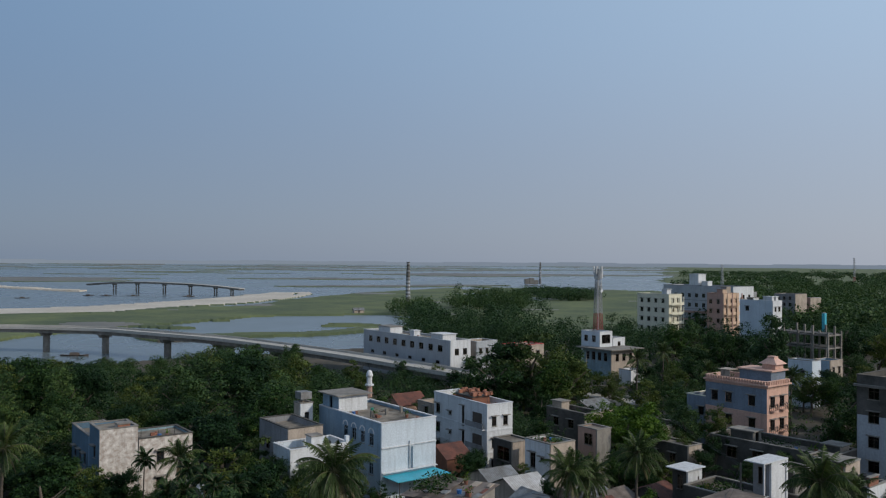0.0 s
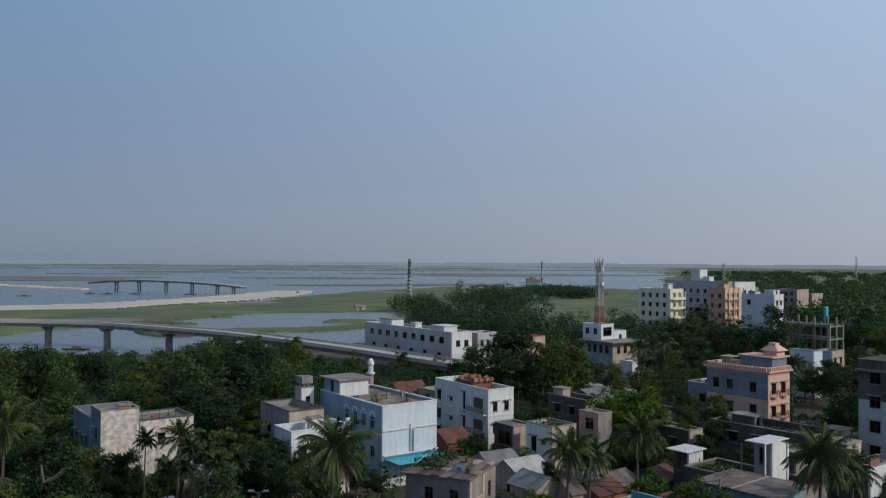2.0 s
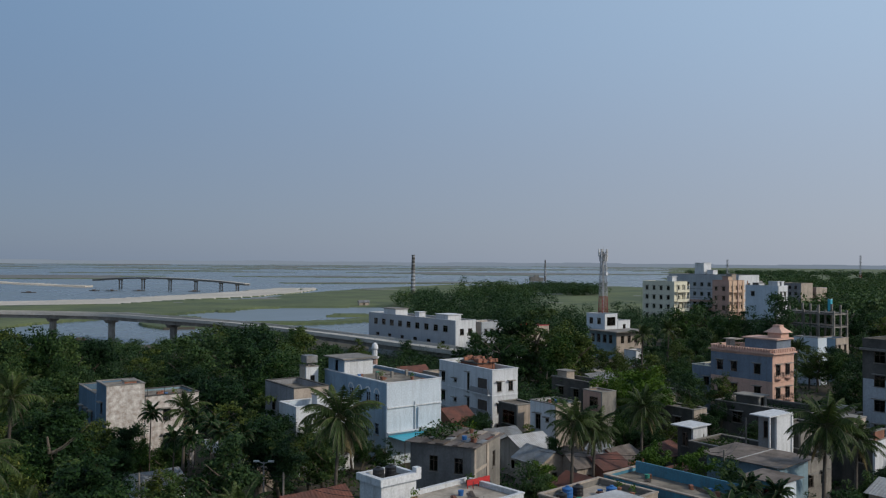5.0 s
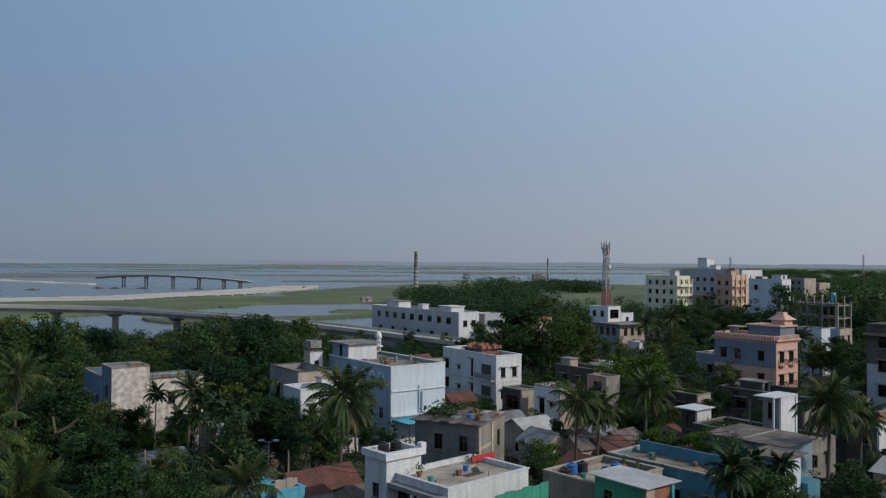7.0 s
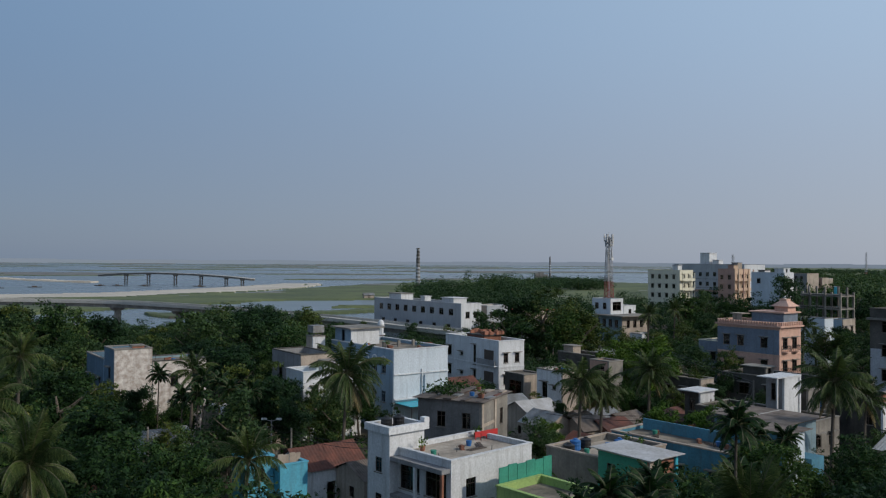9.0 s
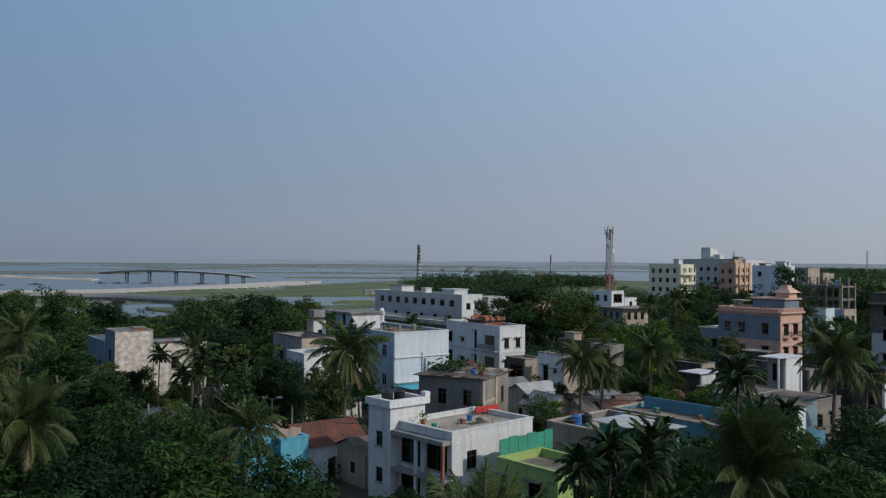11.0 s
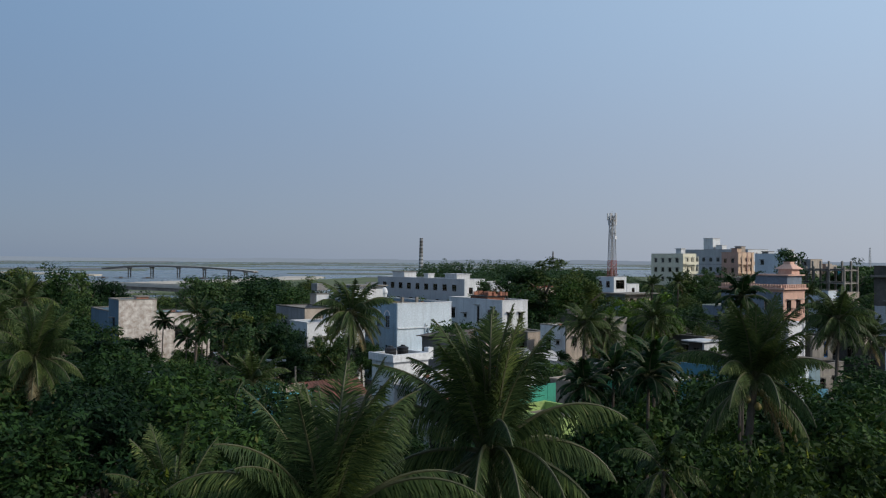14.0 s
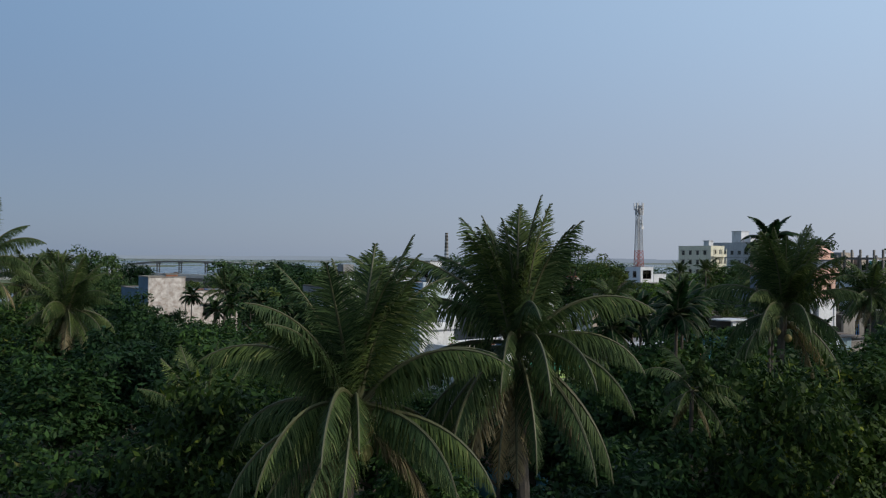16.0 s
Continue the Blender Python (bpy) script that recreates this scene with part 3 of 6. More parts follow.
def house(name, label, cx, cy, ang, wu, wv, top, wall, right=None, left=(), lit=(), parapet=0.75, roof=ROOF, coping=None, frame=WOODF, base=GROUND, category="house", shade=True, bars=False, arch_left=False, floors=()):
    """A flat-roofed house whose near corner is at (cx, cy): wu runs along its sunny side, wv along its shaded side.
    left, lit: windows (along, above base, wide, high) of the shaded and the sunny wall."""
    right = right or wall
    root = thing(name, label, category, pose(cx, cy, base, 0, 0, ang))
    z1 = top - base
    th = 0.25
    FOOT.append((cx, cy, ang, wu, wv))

    def on_lit(u, d, z):
        return (u, d, z)

    def on_left(u, d, z):
        return (d, u + th, z)

    def on_back(u, d, z):
        return (wu - u, wv - d, z)

    def on_far(u, d, z):
        return (wu - d, wv - th - u, z)
    holes_lit = [(u - w / 2, u + w / 2, z, z + h) for u, z, w, h in lit]
    holes_left = [(u - w / 2, u + w / 2, z, z + h) for u, z, w, h in left]
    # right is often paler than wall: sun and shade put into the paint
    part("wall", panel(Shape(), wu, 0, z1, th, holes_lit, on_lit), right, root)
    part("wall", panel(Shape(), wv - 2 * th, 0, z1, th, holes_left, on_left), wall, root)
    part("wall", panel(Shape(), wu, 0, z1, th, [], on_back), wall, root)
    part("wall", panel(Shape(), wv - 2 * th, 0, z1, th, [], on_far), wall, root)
    part("roof", Shape().box(th, th, z1 - parapet - 0.18, wu - th, wv - th, z1 - parapet), roof, root)
    c = Shape()
    o, hh = 0.07, 0.12
    c.box(-o, -o, z1, wu + o, th + 0.03, z1 + hh)
    c.box(-o, wv - th - 0.03, z1, wu + o, wv + o, z1 + hh)
    c.box(-o, th + 0.03, z1, th + 0.03, wv - th - 0.03, z1 + hh)
    c.box(wu - th - 0.03, th + 0.03, z1, wu + o, wv - th - 0.03, z1 + hh)
    part("coping", c, coping or CONC, root)
    for zf in floors:
        b = Shape()
        b.box(-0.08, -0.08, zf, wu, -0.003, zf + 0.22)
        b.box(-0.08, -0.003, zf, -0.003, wv, zf + 0.22)
        part("floor_band", b, coping or CONC, root)
    for u, z, w, h in lit:
        window(root, on_lit, u, z, w, h, frame, shade=shade, bars=bars)
    for u, z, w, h in left:
        window(root, on_left, u, z, w, h, frame, shade=shade and not arch_left, bars=bars)
    return root


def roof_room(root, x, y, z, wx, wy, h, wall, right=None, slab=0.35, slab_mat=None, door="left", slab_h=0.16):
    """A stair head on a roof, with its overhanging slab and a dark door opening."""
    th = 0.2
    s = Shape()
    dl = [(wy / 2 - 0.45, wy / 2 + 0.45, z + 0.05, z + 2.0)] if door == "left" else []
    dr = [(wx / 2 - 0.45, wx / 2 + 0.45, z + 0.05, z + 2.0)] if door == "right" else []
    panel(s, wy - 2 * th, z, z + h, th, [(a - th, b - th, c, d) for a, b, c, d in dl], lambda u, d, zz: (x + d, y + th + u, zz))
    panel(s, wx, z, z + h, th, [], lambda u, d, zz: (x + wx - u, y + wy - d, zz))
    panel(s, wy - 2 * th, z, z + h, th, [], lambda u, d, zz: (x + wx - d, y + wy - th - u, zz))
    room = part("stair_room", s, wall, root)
    # a separate right colour holds the sunlight on this wall
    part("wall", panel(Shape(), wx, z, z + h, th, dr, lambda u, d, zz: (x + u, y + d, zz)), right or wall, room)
    part("slab", Shape().box(x - slab, y - slab, z + h + 0.002, x + wx + slab, y + wy + slab, z + h + slab_h), slab_mat or CONC, room)
    return room


def local(cx, cy, ang, x, y, z):
    return Matrix.Translation((cx, cy, 0)) @ pose(0, 0, 0, 0, 0, ang) @ Matrix.Translation((x, y, z))


def water_tank(m, r=0.55, h=1.1, mat=BLACKP, label="black plastic water tank on a flat roof"):
    root = thing("water_tank", label, "water tank", m, "roof water tanks")
    s = Shape().tube([(0, 0, 0), (0, 0, h * 0.06), (0, 0, h * 0.3), (0, 0, h * 0.33), (0, 0, h * 0.6), (0, 0, h * 0.63), (0, 0, h * 0.85), (0, 0, h * 0.97)], [r * 0.97, r, r, r * 0.95, r, r * 0.95, r, r * 0.45], 14)
    part("body", s, mat, root, smooth=False)
    part("lid", Shape().tube([(0, 0, h * 0.97), (0, 0, h * 1.06)], r * 0.36, 12), mat, root)


def rods(root, pts, z, h, mat=IRON):
    for x, y in pts:
        dx, dy = rnd.uniform(-0.06, 0.06), rnd.uniform(-0.06, 0.06)
        part("rebar", Shape().tube([(x, y, z), (x + dx, y + dy, z + h * rnd.uniform(0.7, 1.1))], 0.03, 4), mat, root)


def grid(n, u0, u1, zs, w, h):
    return [(u0 + (u1 - u0) * (i + 0.5) / n, z, w, h) for z in zs for i in range(n)]


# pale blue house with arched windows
# BLUE shaded walls against a PALEBLUE sunny one: the light is painted in
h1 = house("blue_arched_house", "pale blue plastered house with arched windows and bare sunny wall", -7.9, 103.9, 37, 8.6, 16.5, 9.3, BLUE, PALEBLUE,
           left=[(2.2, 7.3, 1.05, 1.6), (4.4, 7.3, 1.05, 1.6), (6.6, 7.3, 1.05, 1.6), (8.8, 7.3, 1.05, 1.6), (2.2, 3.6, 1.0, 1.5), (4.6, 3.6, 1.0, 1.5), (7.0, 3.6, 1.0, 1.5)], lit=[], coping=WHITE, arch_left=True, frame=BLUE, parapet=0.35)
for y in (2.2, 4.4, 6.6, 8.8):
    a = Shape()
    n = 9
    for k in range(n):
        w0, w1 = math.pi * k / n, math.pi * (k + 1) / n
        for r0, r1 in ((0.56, 0.72),):
            p = [(-0.06, y + 0.25 + r * math.cos(w), 8.9 + r * math.sin(w)) for r, w in ((r0, w0), (r1, w0), (r1, w1), (r0, w1))]
            q = [(-0.004, b, c) for _, b, c in p]
            a.quad(*p)
            a.quad(p[1], q[1], q[2], p[2])
            a.quad(p[0], p[3], q[3], q[0])
    part("arch_moulding", a, WHITE, h1)
# sunlight painted in as WHITE on the stair room's right wall
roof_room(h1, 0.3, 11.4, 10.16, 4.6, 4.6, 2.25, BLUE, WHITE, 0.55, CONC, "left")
part("ledge", Shape().box(-0.02, -0.2, 7.3, 8.6, -0.003, 7.44), WHITE, h1)
part("ledge", Shape().box(-0.02, -0.45, 4.15, 8.6, -0.003, 4.27), WHITE, h1)
part("drain_pipe", Shape().tube([(4.3, -0.14, 4.3), (4.3, -0.14, 7.9)], 0.09, 8), WHITE, h1)
part("pipe_duct", Shape().box(4.7, -0.32, 4.3, 5.25, -0.004, 7.1), PALEBLUE, h1)
for i in range(3):
    part("pillar_stub", Shape().box(2.2 + i * 2.6, 6.0 + i * 0.3, 10.152, 2.55 + i * 2.6, 6.35 + i * 0.3, 11.0), CONC, h1)
part("awning", Shape().box(0.2, -3.6, 3.75, 8.4, -0.05, 3.83), TURQ, h1, "sagging turquoise plastic awning")
for x in (0.6, 4.2, 8.0):
    part("awning_post", Shape().tube([(x, -3.3, 0), (x, -3.3, 3.75)], 0.05, 6), WOODF, h1)

# white three-storey house
wl = [(13.1, 7.0, 1.2, 1.5), (13.1, 4.0, 1.2, 1.5), (9.6, 7.3, 0.8, 0.5), (9.6, 4.3, 0.8, 0.5), (6.0, 6.2, 0.7, 3.0), (6.0, 3.0, 0.7, 2.4), (13.1, 1.2, 1.2, 1.5)]
wr = [(1.3, 7.0, 0.85, 1.4), (3.4, 7.0, 0.85, 1.4), (1.3, 3.8, 0.85, 1.4), (3.4, 3.8, 0.85, 1.4), (1.3, 0.8, 0.85, 1.4), (3.4, 0.8, 0.85, 1.4)]
h2 = house("white_house", "white three-storey house with balconies and brick stacked on its roof", 6.4, 119.6, 33, 4.7, 14.5, 9.0, WHITE, WHITE, left=wl, lit=wr, coping=WHITE, floors=(6.3, 3.1))
for z in (6.45, 3.25, 0.1):
    b = Shape()
    b.box(-0.6, 0.3, z, -0.003, 4.9, z + 0.14)
    bal = part("balcony", b, WHITE, h2)
    part("rail", Shape().box(-0.6, 0.3, z + 0.145, -0.5, 4.9, z + 0.95), GREY, bal)
    # dark panel paints the recess's shade on the uncut wall
    part("recess_shade", Shape().box(-0.09, 1.3, z + 0.145, -0.004, 3.6, z + 2.3), WOODF, h2, "flat dark panel put in for the shaded balcony recess")
roof_room(h2, 0.6, 4.6, 9.4, 3.2, 4.6, 1.2, BRICK, BRICK, 0.15, CONC_DARK, "none")
for i in range(60):
    x, y = rnd.uniform(0.5, 4.1), rnd.uniform(2.6, 10.5)
    part("brick", Shape().box(x, y, 9.46 if not 4 < y < 9.6 else 10.8, x + rnd.uniform(0.3, 0.7), y + rnd.uniform(0.2, 0.5), (9.46 if not 4 < y < 9.6 else 10.8) + rnd.uniform(0.15, 0.6)), BRICK, h2)
rods(h2, [(0.2, 0.2), (4.4, 0.3), (0.3, 6.5), (4.3, 6.5), (2.2, 9.5)], 10.2, 1.3)

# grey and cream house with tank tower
# GREY puts the shade into the left wall; the sunny wall is CREAM
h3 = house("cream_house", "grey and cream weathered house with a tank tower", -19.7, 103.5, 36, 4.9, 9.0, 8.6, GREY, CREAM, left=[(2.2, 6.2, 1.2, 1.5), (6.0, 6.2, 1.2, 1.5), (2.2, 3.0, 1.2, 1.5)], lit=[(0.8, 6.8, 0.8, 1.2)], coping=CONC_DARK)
h3b = house("tank_tower", "slim white stair tower with a metal water tank", -20.0, 114.0, 36, 1.9, 2.1, 10.0, CREAM, WHITE, lit=[(1.0, 8.4, 0.7, 1.6)], coping=CONC, parapet=0.1, shade=False)
for x in (0.2, 1.55):
    for y in (0.2, 1.7):
        part("tank_leg", Shape().box(x, y, 11.35, x + 0.12, y + 0.12, 11.75), IRON, h3b)
part("tank_box", Shape().box(0.1, 0.1, 11.754, 1.8, 1.95, 12.75), TIN, h3b, "dented galvanised roof water tank")
hte = house("pale_terrace_house", "pale blue house with white roof terrace parapet", -18.4, 98.0, 36, 8.0, 4.9, 7.2, PALEBLUE, WHITE, left=[(2.4, 5.4, 1.0, 1.4)], lit=[(1.6, 5.2, 1.0, 1.4), (5.4, 5.2, 1.0, 1.4)], coping=WHITE, parapet=0.8, roof=SANDROOF)
part("parapet_pier", Shape().box(7.5, -0.12, 8.523, 8.02, 0.3, 9.3), PALEBLUE, hte)
roof_room(hte, 3.6, 1.6, 7.6, 1.5, 1.5, 1.7, WHITE, WHITE, 0.1, CONC, "none")
water_tank(local(-18.4, 98.0, 36, 6.2, 2.2, 6.4), 0.45, 0.9)

# near white house with stair tower
h4 = house("near_white_house", "white two-storey house with open verandah and sandy flat roof", -0.5, 62.6, 44, 9.5, 6.7, 5.3, WHITE, WHITE, left=[(1.5, 3.3, 2.4, 2.1), (4.6, 3.3, 2.4, 2.1), (1.5, 0.5, 2.4, 2.1), (4.6, 0.5, 2.4, 2.1)], lit=[(2.2, 3.4, 1.1, 1.5), (2.2, 0.6, 1.1, 1.5), (6.4, 3.4, 1.1, 1.5)], coping=WHITE, shade=False, bars=True, parapet=0.3, roof=SANDROOF)
part("verandah_slab", Shape().box(-0.9, 0.1, 5.6, -0.004, 6.6, 5.95), GREY, h4)
part("verandah_slab", Shape().box(-0.9, 0.1, 2.7, -0.004, 6.6, 2.95), GREY, h4)
for y in (0.1, 3.2, 6.3):
    part("verandah_post", Shape().box(-0.88, y, 0, -0.66, y + 0.24, 5.596), BRICK if y < 1 else WHITE, h4)
rods(h4, [(1.0, 2.4), (3.5, 3.0), (6.0, 1.4), (8.0, 4.5)], 5.95, 0.9)
ht = house("stair_tower", "white stair tower of a house with slab parapet", -5.55, 66.45, 42, 3.7, 3.0, 7.0, WHITE, WHITE, left=[(1.25, 4.4, 0.9, 1.25), (1.25, 1.4, 0.9, 1.25)], lit=[], coping=WHITE, parapet=0.35, shade=False)
part("crown_band", Shape().box(-0.3, -0.3, 7.75, 4.0, -0.003, 8.35), WHITE, ht)
part("crown_band", Shape().box(-0.3, -0.003, 7.75, -0.003, 3.1, 8.35), WHITE, ht)
part("upstand", Shape().box(3.45, -0.32, 8.354, 4.0, 0.25, 8.75), WHITE, ht)
for i in range(2):
    water_tank(local(-5.55, 66.45, 42, 0.9 + i * 1.3, 1.6, 6.66), 0.5, 1.0)
s = Shape()
for x, y in ((0, 0), (0.75, 0.15), (1.5, 0.3), (2.25, 0.45)):
    s.box(x, y, 0.35, x + 0.7, y + 0.05, 1.05)
    for a in (0.02, 0.62):
        s.box(x + a, y, 0, x + a + 0.06, y + 0.05, 0.346)
single("red_board_fence", s, RED, "row of red painted boards standing on a sandy roof", "boards", local(1.6, 71.6, 30, 0, 0, 5.0) @ Matrix.Diagonal((0.9, 1, 0.7, 1)))

# brown house with a planted roof
# GREY_DARK holds the left wall's shade; the sunny wall is paler CONC
h5 = house("brown_house", "brown grey cement house with weeds on its roof edge", 2.3, 75.8, 66, 7.0, 6.6, 7.5, GREY_DARK, CONC, left=[(1.3, 6.2, 0.9, 1.5), (3.9, 6.2, 0.9, 1.5), (1.3, 2.8, 0.9, 1.5), (3.9, 2.8, 0.9, 1.5)], lit=[(5.3, 5.9, 0.8, 1.6)], coping=CONC_DARK, shade=False, parapet=0.25)
part("roof_overhang", Shape().box(-0.45, -0.4, 8.825, 7.3, 7.0, 8.9), BROWNTIN, h5, "ragged brown overhanging roof edge")
for i in range(16):
    part("roof_board", Shape().box(-0.5 + (i % 4) * 1.9 + rnd.uniform(-0.2, 0.2), -0.3 + (i // 4) * 1.7 + rnd.uniform(-0.3, 0.3), 8.903, 0.9 + (i % 4) * 1.9 + rnd.uniform(0, 0.4), 0.1 + (i // 4) * 1.7 + rnd.uniform(0, 0.3), 8.94 + rnd.uniform(0, 0.12)), (WOODF, CREAM, RUST, TIN)[i * 7 % 4], h5)
part("pilaster", Shape().box(-0.06, -0.1, 0, 0.4, -0.003, 8.6), CREAM, h5)
part("pilaster", Shape().box(3.2, -0.1, 0, 3.7, -0.003, 8.6), CREAM, h5)
part("floor_band", Shape().box(0.404, -0.07, 6.4, 3.196, -0.004, 6.7), CREAM, h5)
part("tin_cover", Shape().box(2.5, 3.0, 9.08, 6.9, 6.5, 9.14), BROWNTIN, h5)

# tin-roofed shed with brick and green walls
h6 = house("brick_shed", "brick and green shed under a pale sheet roof", 14.7, 62.4, 38, 3.3, 5.2, 5.45, GREEN, BRICK, left=[(1.6, 4.2, 0.7, 1.0), (3.6, 4.2, 0.9, 1.6)], lit=[], coping=TIN_WHITE, parapet=0.2, shade=False)
part("sheet_roof", Shape().box(-0.5, -0.5, 6.85, 3.8, 5.7, 6.91), TIN_WHITE, h6)
part("corner_post", Shape().box(3.0, -0.14, 0, 3.34, -0.003, 6.8), TURQ, h6)
part("pilaster", Shape().box(-0.1, -0.12, 0, 0.9, -0.003, 6.7), CREAM, h6)

# teal houses
h7 = house("teal_house", "long teal painted house with a pale flat roof edge", 23.8, 68.0, 41, 6.5, 13.6, 4.6, TEAL, TEAL, left=[(2.4, 2.6, 1.1, 1.4), (6.0, 2.6, 1.1, 1.4), (10.0, 2.6, 1.1, 1.4)], lit=[(1.5, 2.6, 1.1, 1.4)], coping=CREAM, parapet=0.3)
part("roof_wall", Shape().box(4.2, 2.0, 5.52, 4.4, 13.0, 6.6), TEAL, h7)
part("red_frame", Shape().box(1.0, 0.6, 5.54, 2.2, 0.75, 6.4), RED, h7, "red painted frame on the roof")
# sunny wall lightened to PALEBLUE, its sunlight being in the colour
h8 = house("teal_stair_room", "pale teal stair room with brown sheet roof", 28.1, 69.4, 40, 2.9, 2.9, 6.2, TEAL, PALEBLUE, left=[(1.3, 4.6, 1.6, 2.2)], lit=[], coping=BROWNTIN, parapet=0.15, shade=False, category="house")
part("sheet_roof", Shape().box(-0.6, -0.5, 7.54, 3.4, 3.4, 7.6), BROWNTIN, h8)
part("annex", Shape().box(2.95, -0.6, 0, 5.2, 1.8, 5.0), TEAL, h8)
h8b = house("grey_roof_house", "low blue house under broad grey brown sheet roof", 32.2, 80.0, 40, 6.2, 7.8, 4.9, BLUE, TEALWASH, left=[(2.0, 3.6, 1.2, 1.3), (5.4, 3.6, 1.2, 1.3)], lit=[(2.0, 3.6, 1.2, 1.3)], parapet=0.1, shade=False, coping=TIN_WHITE)
part("sheet_roof", Shape().box(-0.8, -0.7, 6.24, 6.8, 8.4, 6.32), BROWNTIN, h8b)
part("roof_joint", Shape().box(-0.82, 4.0, 6.324, 6.8, 4.1, 6.36), TIN_WHITE, h8b)

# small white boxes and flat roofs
# dark left walls and pale sunny walls: sun and shade painted in
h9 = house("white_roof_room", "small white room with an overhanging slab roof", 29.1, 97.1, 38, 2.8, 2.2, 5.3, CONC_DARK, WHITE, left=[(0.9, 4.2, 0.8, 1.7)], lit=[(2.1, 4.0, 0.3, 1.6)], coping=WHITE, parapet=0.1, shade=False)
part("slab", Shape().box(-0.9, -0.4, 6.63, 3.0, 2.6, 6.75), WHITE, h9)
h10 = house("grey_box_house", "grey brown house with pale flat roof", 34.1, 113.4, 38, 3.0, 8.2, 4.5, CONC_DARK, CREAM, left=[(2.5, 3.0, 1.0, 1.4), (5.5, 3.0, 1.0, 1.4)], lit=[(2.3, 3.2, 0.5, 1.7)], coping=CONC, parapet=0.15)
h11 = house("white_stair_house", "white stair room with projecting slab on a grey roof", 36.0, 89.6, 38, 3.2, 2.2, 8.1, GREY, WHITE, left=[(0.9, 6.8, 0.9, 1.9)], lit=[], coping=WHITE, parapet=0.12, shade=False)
part("slab", Shape().box(-1.7, -0.15, 9.44, 3.25, 2.3, 9.55), WHITE, h11)
part("slab_post", Shape().box(-1.6, -0.1, 4.6, -1.42, 0.08, 9.436), WHITE, h11)
part("corner_rib", Shape().box(2.9, -0.12, 0, 3.22, -0.003, 9.3), WHITE, h11)
h11b = house("brown_roof_room", "brown roof room with a blue door", 39.4, 91.4, 38, 4.4, 3.0, 6.6, CONC_DARK, CONC, lit=[(2.9, 5.4, 0.9, 1.8)], coping=CONC, parapet=0.15, frame=BLUEP, shade=False)
h11c = house("grey_terrace_house", "grey concrete terrace house with low parapet", 36.5, 84.6, 39, 6.5, 13.5, 4.2, CONC_DARK, CONC, lit=[(2.0, 2.6, 1.2, 1.4), (4.8, 2.6, 1.2, 1.4)], left=[(3.0, 2.6, 1.2, 1.4), (9, 2.6, 1.2, 1.4)], coping=CONC, parapet=0.6)
h12 = house("long_dark_house", "long dark mouldy and shade-dark concrete house with terrace parapet", 51.5, 107.7, 40, 7.0, 18.3, 4.6, CONC_DARK, CONC_DARK, left=[(2.5, 3.0, 1.6, 1.6), (6.5, 3.0, 1.6, 1.6), (10.5, 3.0, 1.6, 1.6), (14.5, 3.0, 1.6, 1.6)], lit=[(2.0, 3.0, 1.2, 1.4)], coping=CONC, parapet=0.8)
# paler right walls carry the sunlight in their colour
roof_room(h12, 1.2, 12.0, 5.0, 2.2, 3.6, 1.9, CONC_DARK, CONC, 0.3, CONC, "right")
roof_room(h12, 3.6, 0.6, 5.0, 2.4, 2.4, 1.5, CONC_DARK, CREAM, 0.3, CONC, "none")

# pink and blue house
pl = [(u, z, 1.2, 1.6) for z in (1.6, 5.0, 8.6) for u in (2.4, 6.6, 9.2)]
pr = [(u, z, 1.35, 1.7) for z in (1.4, 4.9, 8.5) for u in (1.6, 4.3)]
h13 = house("pink_house", "salmon pink and slate blue house with ornate balconies", 50.7, 127.8, 37, 6.1, 11.2, 11.4, PINK, PINK, left=pl, lit=pr, coping=PINK, parapet=0.9, floors=(7.4, 3.9, 11.5), bars=True)
part("upper_wall", panel(Shape(), 11.1, 7.63, 11.49, 0.06, [(u + 0.2 - w / 2, u + 0.2 + w / 2, z, z + h) for u, z, w, h in pl], lambda u, d, z: (d - 0.065, u + 0.05, z)), SLATE, h13)
part("cornice", Shape().box(-0.5, -0.5, 11.9, 6.3, -0.003, 12.15), PINK, h13)
part("cornice", Shape().box(-0.5, -0.003, 11.9, -0.003, 11.4, 12.15), PINK, h13)
for i in range(23):
    part("dentil", Shape().box(-0.42, 0.1 + i * 0.48, 12.153, -0.16, 0.34 + i * 0.48, 12.7), PINK, h13)
for i in range(12):
    part("dentil", Shape().box(0.1 + i * 0.5, -0.42, 12.153, 0.36 + i * 0.5, -0.16, 12.7), PINK, h13)
